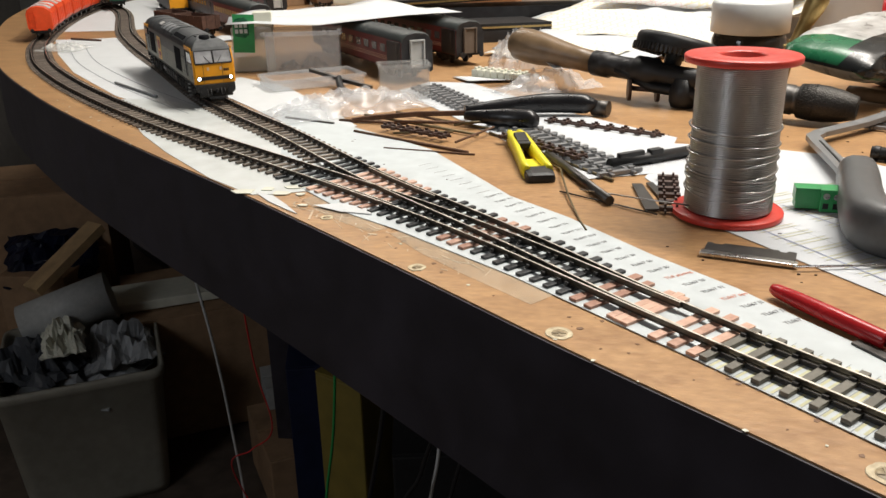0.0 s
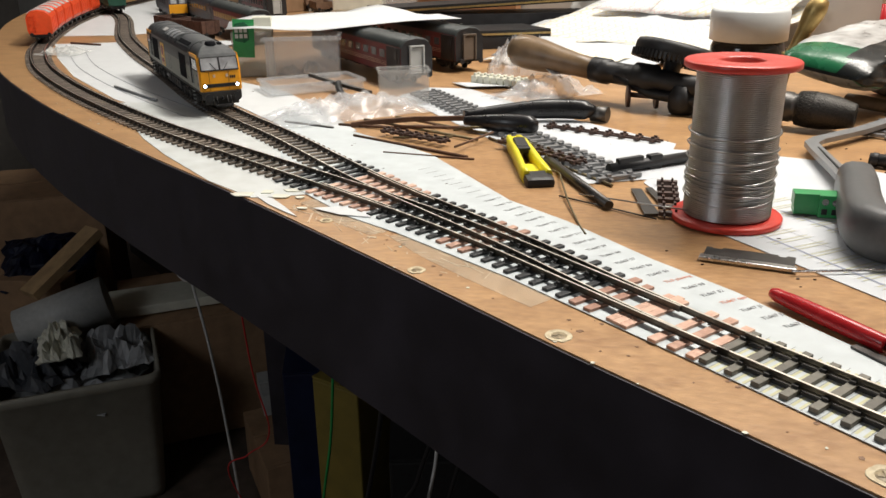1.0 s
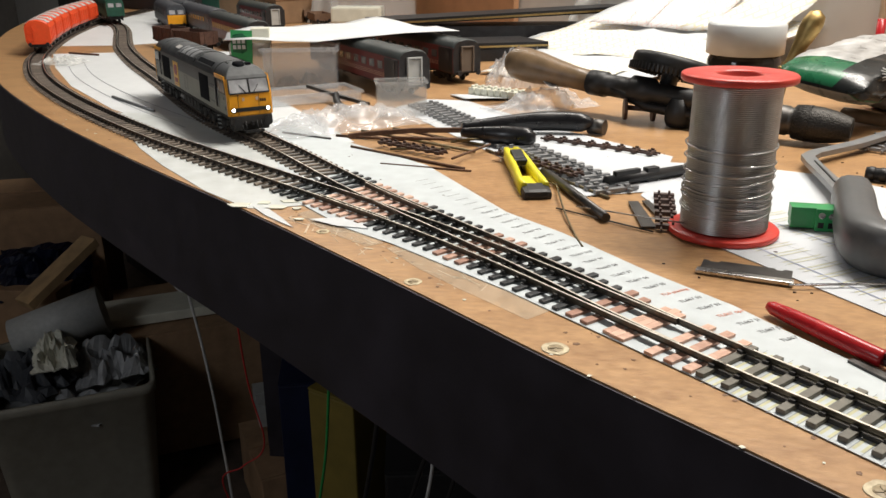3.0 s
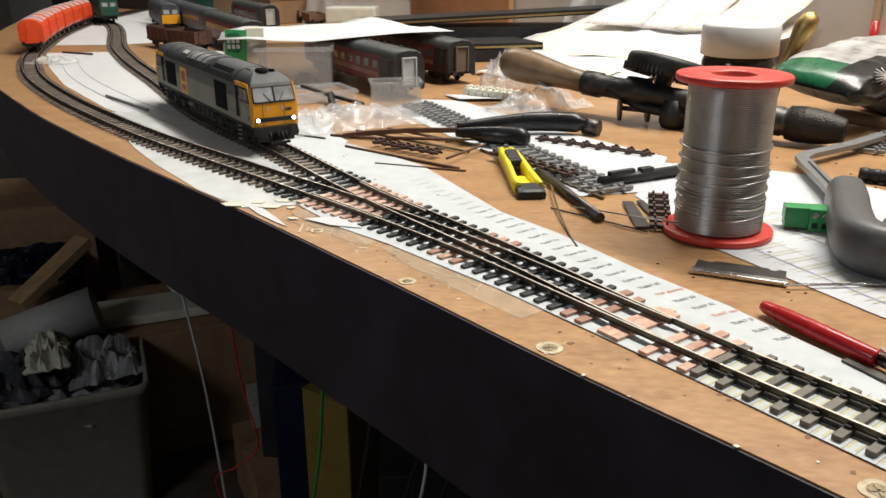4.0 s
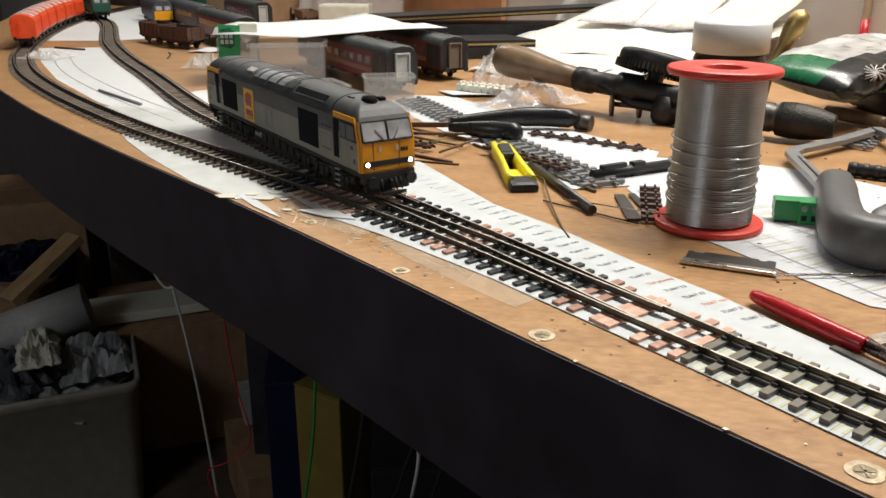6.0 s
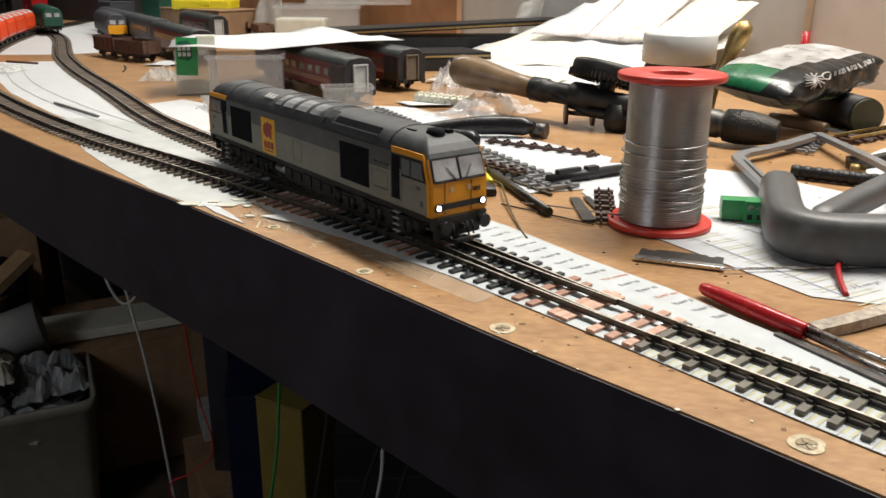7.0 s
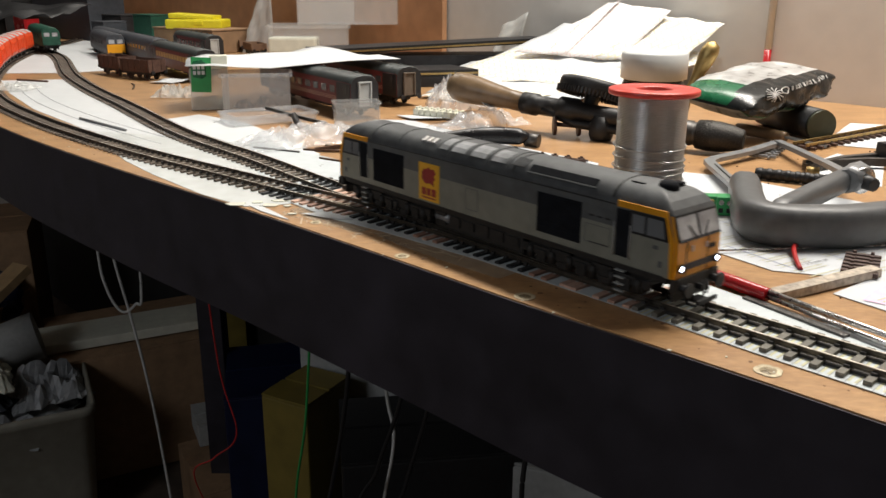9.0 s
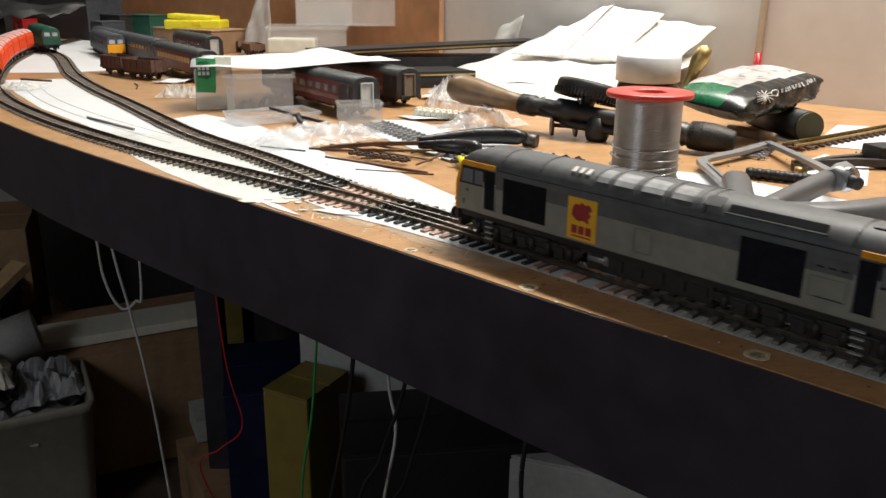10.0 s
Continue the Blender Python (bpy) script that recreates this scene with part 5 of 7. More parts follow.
# ---------------------------------------------------------------- small tools and parts
tb = thing("terminal_block", "green two-way screw terminal block", "terminal block", pose(0.2035, 0.0925, 0.0008, 0, 0, -8))
bm = B()
box(bm, 0.005, 0, 0.0062, 0.0105, 0.0115, 0.0122, bev=0.0004)
box(bm, -0.0062, 0.001, 0.0085, 0.0125, 0.0098, 0.0075, bev=0.0004)
box(bm, -0.0060, 0.001, 0.0030, 0.0120, 0.0090, 0.0044, bev=0.0004)
part("housing", bm, GREENPL, tb)
for x in (0.0026, 0.0076):
    bm = B()
    cyl(bm, (x, -0.0056, 0.0085 if x > 0.005 else 0.0088), (x, -0.0062, 0.0085 if x > 0.005 else 0.0088), 0.0017, seg=14)
    part("screw", bm, STEEL, tb)
    bm = B()
    box(bm, x, -0.0057, 0.0035, 0.0028, 0.0006, 0.0030)
    part("wire_entry", bm, L_BLK, tb)

bl = thing("razor_saw_blade", "single-edge razor blade with a bright folded spine", "blade", pose(0.1515, 0.0205, 0.0004, 0, 0, -19))
bm = B()
prism(bm, [(-0.020, -0.003), (0.020, -0.003), (0.020, 0.012), (0.0165, 0.0125), (0.0155, 0.0105), (0.013, 0.0105), (0.012, 0.0125), (-0.012, 0.0125), (-0.013, 0.0105), (-0.0165, 0.0105), (-0.018, 0.012), (-0.020, 0.012)], 0.0006, 0.0010)
part("blade", bm, DARKSTEEL, bl)
bm = B()
box(bm, 0, -0.004, 0.0011, 0.0425, 0.0046, 0.0020, bev=0.0005)
part("spine", bm, STEEL, bl)

nd = thing("red_handled_tool", "slim tool with a red dipped handle and steel prongs", "tweezers")
m, L = along_axis((0.1507, -0.0215, 0.0038), (0.1795, -0.0675, 0.0038))
bm = B()
lathe(bm, [(0.0, 0.0), (0.0020, 0.0006), (0.0028, 0.003), (0.0033, 0.012), (0.0036, 0.028), (0.0034, L - 0.001), (0.0028, L)], m, 20)
part("red_handle", bm, REDGRIP, nd)
for a, b, r in (((0.1790, -0.0665, 0.0055), (0.232, -0.150, 0.0046), 0.0013), ((0.1780, -0.0670, 0.0034), (0.226, -0.152, 0.0026), 0.0012), ((0.1803, -0.0660, 0.0034), (0.238, -0.148, 0.0024), 0.0011)):
    bm = B()
    cyl(bm, a, b, r, seg=10)
    part("steel_prong", bm, STEEL, nd)
bm = B()
sweep(bm, [(0.1700, -0.0630, 0.0010), (0.184, -0.0865, 0.0012), (0.198, -0.110, 0.0012)], [(-0.0020, -0.0005), (0.0020, -0.0005), (0.0020, 0.0006), (-0.0020, 0.0006)])
tagged(part("steel_strip", bm, DARKSTEEL), "thin grey metal strip beside the red-handled tool", "metal strip")

clip = thing("cable_stripper", "yellow and black plastic clip tool", "clip tool")
m = Matrix.Translation((0.0480, 0.190, 0.0)) @ Matrix.Rotation(math.atan2(-0.120, 0.022), 4, "Z") @ Matrix.Diagonal((0.86, 0.86, 0.68, 1))
bm = B()
for s in (-1, 1):
    sweep(bm, [m @ Vector(p) for p in ((-0.060, s * 0.0038, 0.008), (-0.040, s * 0.0055, 0.010), (-0.010, s * 0.0062, 0.0095), (0.015, s * 0.0070, 0.008), (0.035, s * 0.0080, 0.007), (0.050, s * 0.008, 0.007))], [(-0.0020, -0.006), (0.0020, -0.006), (0.0025, 0.0), (0.0014, 0.003), (-0.0014, 0.003), (-0.0025, 0.0)], smooth=True)
box(bm, -0.058, 0, 0.0060, 0.010, 0.012, 0.009, m, bev=0.002)
box(bm, 0.024, 0, 0.003, 0.026, 0.012, 0.004, m, bev=0.0012)
part("yellow_body", bm, YELPL, clip)
bm = B()
box(bm, -0.026, 0, 0.0118, 0.022, 0.0095, 0.004, m @ pose(0, 0, 0, 0, 6), bev=0.001)
box(bm, -0.012, 0, 0.0115, 0.009, 0.0105, 0.006, m, bev=0.001)
part("black_slider", bm, BLKPL, clip)
bm = B()
box(bm, 0.052, 0, 0.0072, 0.022, 0.021, 0.011, m @ Matrix.Rotation(radians(4), 4, "Y"), bev=0.0035)
part("black_jaw", bm, BLKPL, clip)

pl = thing("side_cutters", "pliers with long black rubber-dipped handles", "pliers")


def grip(pts, w, h):
    bm = B()
    P = spline([Vector(p) for p in pts], 0.003)
    n = len(P)
    rings = []
    for i, p in enumerate(P):
        d = (P[min(i + 1, n - 1)] - P[max(i - 1, 0)]).normalized()
        side = Vector((d.y, -d.x, 0)).normalized()
        s = max(0.25, min(1.0, 9 * (1 - i / (n - 1)) + 0.2)) ** 0.6 * min(1, 0.45 + 0.95 * i / n)
        rings.append([bm.verts.new(p + side * w * s * math.cos(a) + Vector((0, 0, 1)) * h * s * math.sin(a)) for a in [2 * math.pi * k / 12 for k in range(12)]])
    for a, b in zip(rings, rings[1:]):
        for k in range(12):
            bm.faces.new((a[k], b[k], b[(k + 1) % 12], a[(k + 1) % 12])).smooth = True
    bm.faces.new(rings[0])
    bm.faces.new(rings[-1][::-1])
    return bm


part("handle", grip([(0.000, 0.290, 0.008), (0.018, 0.281, 0.0088), (0.038, 0.274, 0.0088), (0.0585, 0.271, 0.0085)], 0.0068, 0.0078), BLKRUB, pl)
part("handle", grip([(-0.002, 0.306, 0.009), (0.030, 0.318, 0.010), (0.068, 0.326, 0.0105), (0.104, 0.325, 0.0095)], 0.0066, 0.0080), BLKRUB, pl)
bm = B()
cyl(bm, (0.100, 0.329, 0.0065), (0.112, 0.323, 0.0065), 0.0062, seg=18)
tagged(part("hex_stub", bm, DARKSTEEL), "short dark steel stub lying by the pliers", "bolt")
bm = B()
sweep(bm, [(0.002, 0.304, 0.007), (-0.040, 0.305, 0.006), (-0.075, 0.300, 0.004), (-0.092, 0.298, 0.002)], [(-0.0022, -0.0018), (0.0022, -0.0018), (0.0016, 0.0018), (-0.0016, 0.0018)])
part("jaw", bm, RUST, pl)

RODS = [("thin_rod", (-0.083, 0.265, 0.0012), (0.008, 0.204, 0.0012), 0.0011, RUST, "thin rusty rail offcut on the plywood"),
        ("thin_rod", (-0.103, 0.303, 0.0012), (-0.045, 0.286, 0.0022), 0.0012, RUST, "thin rusty rail offcut on the plywood"),
        ("thin_rod", (-0.052, 0.216, 0.0008), (0.013, 0.200, 0.0008), 0.0007, RUST, "fine rusty wire offcut"),
        ("thin_rod", (-0.085, 0.318, 0.0022), (0.012, 0.252, 0.0018), 0.0011, OLIVE, "tarnished rail offcut on the plywood"),
        ("thin_rod", (-0.060, 0.325, 0.0030), (0.020, 0.272, 0.0018), 0.0011, OLIVE, "tarnished rail offcut on the plywood"),
        ("thin_rod", (-0.055, 0.285, 0.0040), (0.000, 0.282, 0.0042), 0.0013, RUST, "thin rusty rail offcut on the plywood"),
        ("thin_rod", (-0.150, 0.312, 0.0012), (-0.105, 0.291, 0.0012), 0.0010, DARKSTEEL, "grey rail offcut on white paper"),
        ("thin_rod", (0.020, 0.262, 0.0012), (0.10, 0.140, 0.0012), 0.0010, OLIVE, "tarnished rail offcut on the template strip"),
        ("dark_rod", (0.062, 0.196, 0.0030), (0.0945, 0.095, 0.0030), 0.0027, DARKSTEEL, "dark grey rod lying on the plywood"),
        ("black_bar", (0.100, 0.165, 0.0045), (0.155, 0.200, 0.0045), 0.0036, BLKPL, "black plastic bar with a small clip"),
        ("thin_rod", (0.167, 0.006, 0.0022), (0.30, 0.022, 0.0016), 0.0006, STEEL, "bright straight wire lying over the plan"),
        ("thin_rod", (0.068, 0.118, 0.0010), (0.118, 0.079, 0.0010), 0.0005, DARKSTEEL, "fine dark wire offcut"),
        ("thin_rod", (-0.375, 0.472, 0.0016), (-0.298, 0.398, 0.0016), 0.0013, SAWGREY, "grey rod lying on the paper between the tracks"),
        ("thin_rod", (-0.29, 0.432, 0.0012), (-0.232, 0.352, 0.0012), 0.0009, SAWGREY, "thin grey strip between the tracks"),
        ("thin_rod", (-0.62, 0.835, 0.0016), (-0.565, 0.815, 0.0016), 0.0015, WAGBROWN, "brown wood strip on far paper"),
        ("knurled_black_rod", (0.268, 0.198, 0.0048), (0.322, 0.168, 0.0048), 0.0042, BLKPL, "knurled black rod on the plywood"),
        ("brass_nut", (0.312, 0.208, 0.0042), (0.321, 0.205, 0.0042), 0.0040, BRASS, "small brass nut on the plywood")]
for nm, a, b, r, mt, lab in RODS:
    bm = B()
    cyl(bm, a, b, r, seg=10 if nm != "brass_nut" else 6)
    if nm == "black_bar":
        m, L = along_axis(a, b)
        box(bm, 0, 0, L * 0.55, 0.0055, 0.011, 0.010, m, bev=0.001)
        box(bm, 0, 0.004, L * 0.25, 0.004, 0.004, 0.02, m, bev=0.001)
    if nm == "knurled_black_rod":
        m, L = along_axis(a, b)
        for k in range(9):
            lathe(bm, [(0.0042, L * (k + 0.2) / 9), (0.0047, L * (k + 0.3) / 9), (0.0047, L * (k + 0.7) / 9), (0.0042, L * (k + 0.8) / 9)], m, 12)
    tagged(part(nm, bm, mt), lab, nm.replace("_", " "))


def bent(name, pts, r, material, label, cat):
    bm = B()
    tube(bm, spline([Vector(p) for p in pts], 0.002), r, 6)
    return tagged(part(name, bm, material), label, cat)


bent("bent_wire", [(0.054, 0.178, 0.0010), (0.068, 0.165, 0.0022), (0.070, 0.140, 0.0035), (0.0725, 0.105, 0.0022), (0.0765, 0.072, 0.0008), (0.0795, 0.053, 0.0008)], 0.0006, OLIVE, "bent fine tarnished wire on the plywood", "wire")
bent("red_wire", [(0.2140, -0.0215, 0.0012), (0.2165, -0.008, 0.0035), (0.222, 0.008, 0.0045), (0.231, 0.020, 0.002)], 0.0014, CABLER, "short curved red insulated wire", "wire")
bent("scrap_wire", [(-0.435, 0.80, 0.001), (-0.42, 0.77, 0.002), (-0.41, 0.735, 0.001)], 0.0009, DARKSTEEL, "thin dark wire scrap near the wagons", "wire")
for pts, lab in (([(0.1105, 0.133), (0.1165, 0.133), (0.1205, 0.086), (0.1125, 0.085)], "dark flat metal plate on paper"), ([(0.119, 0.135), (0.123, 0.136), (0.127, 0.108), (0.123, 0.107)], "narrow steel strip on paper")):
    bm = B()
    prism(bm, pts, 0.0008, 0.0018)
    tagged(part("metal_plate", bm, DARKSTEEL), lab, "metal plate")


def sleeper_scrap(p, q, n, w, z, material, label):
    """A scrap of moulded sleeper base: two webs and n cross sleepers with chairs."""
    p, q = Vector(p), Vector(q)
    m = Matrix.Translation((*p, z)) @ Matrix.Rotation(math.atan2((q - p).y, (q - p).x), 4, "Z")
    L = (q - p).length
    t = thing("track_base_scrap", label, "track scrap")
    for k in range(n):
        bm = B()
        x = L * (k + 0.5) / n
        box(bm, x, 0, 0.0013, min(0.0038, L / n * 0.5), w, 0.0026, m, bev=0.0003)
        for s in (-0.25, 0.25):
            box(bm, x, s * w, 0.0033, 0.0026, w * 0.10, 0.0016, m)
        part("sleeper", bm, material, t)
    bm = B()
    for s in (-0.25, 0.25):
        box(bm, L / 2, s * w, 0.0010, L, w * 0.07, 0.0016, m)
    part("web", bm, material, t)
    return t


sleeper_scrap((0.108, 0.150), (-0.052, 0.447), 32, 0.031, 0.0012, SAWGREY, "loose grey plastic track base on the template strip")
sleeper_scrap((0.125, 0.078), (0.1335, 0.150), 6, 0.012, 0.0012, BROWNPL, "small brown moulded sleeper scrap on end")
sleeper_scrap((-0.062, 0.272), (-0.008, 0.236), 7, 0.010, 0.0030, BROWNPL, "small brown moulded sleeper scrap")
sleeper_scrap((0.085, 0.175), (0.030, 0.238), 8, 0.012, 0.0045, BROWNPL, "brown moulded sleeper scrap on the track base")
sleeper_scrap((0.145, 0.252), (0.062, 0.302), 8, 0.010, 0.0012, BROWNPL, "brown rail with chairs lying on the plywood")
sleeper_scrap((0.335, 0.330), (0.300, 0.272), 6, 0.022, 0.0012, SAWGREY, "grey track base scrap beside the chuck")
sleeper_scrap((0.239, -0.034), (0.258, 0.000), 6, 0.018, 0.0012, BROWNPL, "brown moulded sleeper scrap by the plan")
rt = sleeper_scrap((0.352, 0.318), (0.56, 0.47), 22, 0.026, 0.0008, BROWNPL, "short length of track with brass rails")
d = (Vector((0.56, 0.47)) - Vector((0.352, 0.318))).normalized()
for s in (-0.0065, 0.0065):
    bm = B()
    n = Vector((d.y, -d.x)) * s
    sweep(bm, [(0.352 + n.x, 0.318 + n.y, 0.0040), (0.56 + n.x, 0.47 + n.y, 0.0040)], [(-0.0008, 0), (0.0008, 0), (0.0008, 0.0026), (-0.0008, 0.0026)])
    part("brass_rail", bm, BRASS, rt)
bm = B()
sweep(bm, [(0.184, -0.0625, 0.002), (0.202, -0.055, 0.003), (0.222, -0.044, 0.003), (0.250, -0.029, 0.003)], [(-0.004, -0.002), (0.004, -0.002), (0.0035, 0.0022), (-0.003, 0.0026)])
tagged(part("glued_strip", bm, mat("crusty_glue", (0.42, 0.36, 0.29), 0.6, scale=300, var=0.4, bump=0.001)), "crusty glue-smeared wooden strip", "wood strip")
cut = thing("wire_cutters", "dark steel pliers on white paper", "pliers")
for a, b in (((0.318, 0.222, 0.004), (0.40, 0.262, 0.006)), ((0.322, 0.236, 0.004), (0.43, 0.232, 0.006))):
    bm = B()
    sweep(bm, [a, tuple((Vector(a) + Vector(b)) / 2 + Vector((0, 0.004, 0.001))), b], [(-0.004, -0.003), (0.004, -0.003), (0.003, 0.003), (-0.003, 0.003)])
    part("arm", bm, DARKSTEEL, cut)

pick = thing("hooked_pick", "dark curved modelling tool lying by the box lid", "hand tool")
bm = B()
sweep(bm, [(-0.172, 0.482, 0.0125), (-0.135, 0.450, 0.0085), (-0.100, 0.428, 0.0045)], [(-0.0022, -0.0015), (0.0022, -0.0015), (0.0018, 0.0015), (-0.0018, 0.0015)])
part("shank", bm, DARKSTEEL, pick)
bm = B()
tube(bm, spline([Vector(p) for p in ((-0.137, 0.455, 0.0085), (-0.130, 0.428, 0.0065), (-0.120, 0.407, 0.0045), (-0.101, 0.391, 0.004))], 0.003), 0.0034, 8)
part("curved_grip", bm, BLKPL, pick)
for k in range(5):
    a = rnd.uniform(0, 3.1)
    p = Vector((rnd.uniform(-0.06, 0.02), rnd.uniform(0.235, 0.315)))
    q = Vector((math.cos(a), math.sin(a))) * rnd.uniform(0.012, 0.03)
    bm = B()
    cyl(bm, (p.x - q.x, p.y - q.y, 0.0035 + 0.0006 * k), (p.x + q.x, p.y + q.y, 0.0030 + 0.0006 * k), 0.0009, seg=8)
    tagged(part("thin_rod", bm, RUST if k % 2 else OLIVE), "short tarnished rail offcut in the heap", "thin rod")

tstrip = thing("terminal_strip", "off-white plastic connector strip", "connector strip", Matrix.Translation((-0.008, 0.512, 0)) @ Matrix.Rotation(math.atan2(-0.036, 0.055), 4, "Z"))
for k in range(8):
    bm = B()
    box(bm, 0.004 + k * 0.0082, 0, 0.0045, 0.0072, 0.013, 0.0085, bev=0.0012)
    for s in (-0.003, 0.003):
        cyl(bm, (0.004 + k * 0.0082, s, 0.008), (0.004 + k * 0.0082, s, 0.0110), 0.0019, seg=10)
    part("connector", bm, OFFWHITE, tstrip)
bm = B()
box(bm, 0.0327, 0, 0.0030, 0.064, 0.006, 0.004)
part("backbone", bm, OFFWHITE, tstrip)


def crumple(w, d, h, seed, nx=20, ny=15, sharp=4.0, smooth=False):
    """A crushed sheet resting on z = 0."""
    bm = B()

    def ridge(x, y):
        n1 = noise.noise(Vector((x * sharp, y * sharp, seed)))
        n2 = noise.noise(Vector((x * sharp * 2.3 + 4, y * sharp * 1.9, seed + 3)))
        fade = (1 - abs(2 * x - 1) ** 3) * (1 - abs(2 * y - 1) ** 3)
        return max(0.0012, 0.0012 + h * ((0.45 - abs(n1)) * 1.6 + (0.25 - abs(n2)) * 0.6) * fade)

    g = [[bm.verts.new((w * (i / nx - 0.5) * (1 + 0.15 * noise.noise(Vector((i / nx * 9, j / ny * 7, seed)))), d * (j / ny - 0.5) * (1 + 0.2 * noise.noise(Vector((i / nx * 8, j / ny * 9, seed + 5)))), ridge(i / nx, j / ny))) for j in range(ny + 1)] for i in range(nx + 1)]
    for i in range(nx):
        for j in range(ny):
            bm.faces.new((g[i][j], g[i + 1][j], g[i + 1][j + 1], g[i][j + 1])).smooth = smooth
    return bm


tagged(part("crumpled_film_bag", crumple(0.140, 0.062, 0.022, 3.0, 44, 26, 3.6, True), FILM, m=Matrix.Translation((-0.106, 0.343, 0.0008)) @ Matrix.Rotation(radians(34), 4, "Z")), "crumpled clear plastic film bag with bright creases", "plastic bag")
fb = tagged(part("labelled_film_bag", crumple(0.105, 0.052, 0.024, 8.0, 34, 22, 3.2, True), FILM, m=Matrix.Translation((0.063, 0.440, 0.0006)) @ Matrix.Rotation(radians(34), 4, "Z")), "clear plastic packet with a small printed label", "plastic bag")
bm = B()
box(bm, 0.012, 0, 0.026, 0.030, 0.016, 0.0004, pose(0, 0, 0, 20))
for k in range(4):
    box(bm, 0.003 + k * 0.006, 0, 0.0266, 0.004, 0.012, 0.0003, pose(0, 0, 0, 20), mi=1)
part("label", bm, [PAPER, TEXT], fb)
tagged(part("film_scrap", crumple(0.085, 0.065, 0.052, 12.0, 26, 18), FILM, m=Matrix.Translation((0.045, 0.58, 0.0006))), "crumpled clear plastic film behind the drill", "plastic bag")
tagged(part("film_scrap", crumple(0.06, 0.045, 0.022, 15.0), FROST, m=Matrix.Translation((-0.325, 0.66, 0.0006))), "crumpled translucent plastic beside the wagons", "plastic bag")
tagged(part("glue_pot_lid", crumple(0.06, 0.05, 0.012, 19.0), FROST, m=Matrix.Translation((-0.572, 0.725, 0.0006))), "flattened translucent plastic blister on paper", "plastic blister")


def tray(name, w, d, h, t, material, m, label, cat, rim=0.0, lip=None):
    """An open box with thin walls and a rolled rim."""
    e = thing(name, label, cat, m)
    bm = B()
    box(bm, 0, 0, t / 2, w, d, t)
    for sx, sy, ww, dd in ((1, 0, t, d), (-1, 0, t, d), (0, 1, w - 2 * t, t), (0, -1, w - 2 * t, t)):
        box(bm, sx * (w - t) / 2, sy * (d - t) / 2, h / 2 + t / 2, ww, dd, h - t)
    part("tray_body", bm, material, e)
    if rim:
        bm = B()
        for sx, sy, ww, dd in ((1, 0, rim, d + 2 * rim), (-1, 0, rim, d + 2 * rim), (0, 1, w, rim), (0, -1, w, rim)):
            box(bm, sx * (w + rim) / 2, sy * (d + rim) / 2, h - rim * 0.7, ww, dd, rim * 1.4)
        part("rim", bm, material, e)
    return e


tt = thing("sweet_box", "clear flip-top sweet box with a green label and white sweets", "sweet box", Matrix.Translation((-0.252, 0.552, 0)) @ Matrix.Rotation(radians(14), 4, "Z"))
bm = B()
box(bm, 0, 0, 0.024, 0.044, 0.017, 0.048, bev=0.0015)
part("clear_case", bm, FROST, tt)
bm = B()
box(bm, 0.012, 0, 0.0555, 0.020, 0.018, 0.015, bev=0.001)
part("white_flip_lid", bm, OFFWHITE, tt)
bm = B()
box(bm, -0.0105, -0.0089, 0.041, 0.0225, 0.0006, 0.040, pose(0, 0, 0, 0, 3))
label = part("green_label", bm, GREENPL, tt)
bm = B()
for pts in ([(-0.008, 0.004), (-0.006, 0.011), (0.004, 0.0125), (0.008, 0.009), (0.008, -0.006), (0.003, -0.009), (-0.007, -0.007)],):
    prism(bm, pts, -0.0002, 0.0002, pose(-0.0105, -0.0094, 0.046, 90))
part("label_emblem", bm, GREENBAG, label)
bm = B()
for dz, n in ((0.050, 3), (0.044, 3)):
    for k in range(n):
        box(bm, -0.0155 + k * 0.0048, -0.0098, dz, 0.0034, 0.0003, 0.0042)
part("label_bars", bm, PAPER2, label)
bm = B()
for k in range(26):
    bmesh.ops.create_icosphere(bm, subdivisions=1, radius=0.0036, matrix=Matrix.Translation((rnd.uniform(-0.018, 0.018), rnd.uniform(-0.005, 0.005), rnd.uniform(0.004, 0.014))) @ Matrix.Diagonal((1.4, 0.9, 0.9, 1)))
for f in bm.faces:
    f.smooth = True
part("sweets", bm, OFFWHITE, tt)["kind"] = "stuff"
tray("clear_box", 0.078, 0.048, 0.044, 0.0014, CLEAR, Matrix.Translation((-0.198, 0.560, 0.0)) @ Matrix.Rotation(radians(10), 4, "Z"), "clear plastic parts box without its lid", "plastic box", rim=0.003)
for k, (x, y, w, d, h) in enumerate(((-0.214, 0.556, 0.024, 0.020, 0.014), (-0.190, 0.566, 0.028, 0.022, 0.018), (-0.178, 0.552, 0.018, 0.016, 0.012))):
    bm = crumple(w, d, h, 40.0 + k, 10, 8, 3.0)
    bmesh.ops.solidify(bm, geom=bm.faces[:], thickness=0.001)
    tagged(part("small_part", bm, C_BLUE, m=Matrix.Translation((x, y, 0.0014))), "dark grey small parts lying in the clear box", "parts")
tray("upturned_lid", 0.092, 0.052, 0.010, 0.0014, CLEAR, Matrix.Translation((-0.168, 0.470, 0.0009)) @ Matrix.Rotation(radians(32), 4, "Z"), "clear plastic box lid lying upturned", "box lid", rim=0.002)
tray("blister_cup", 0.044, 0.026, 0.031, 0.0010, BOXFILM, Matrix.Translation((-0.064, 0.398, 0.0010)) @ Matrix.Rotation(radians(14), 4, "Z"), "clear moulded plastic blister cup", "plastic cup", rim=0.0015)

# ---------------------------------------------------------------- rolling stock standing about


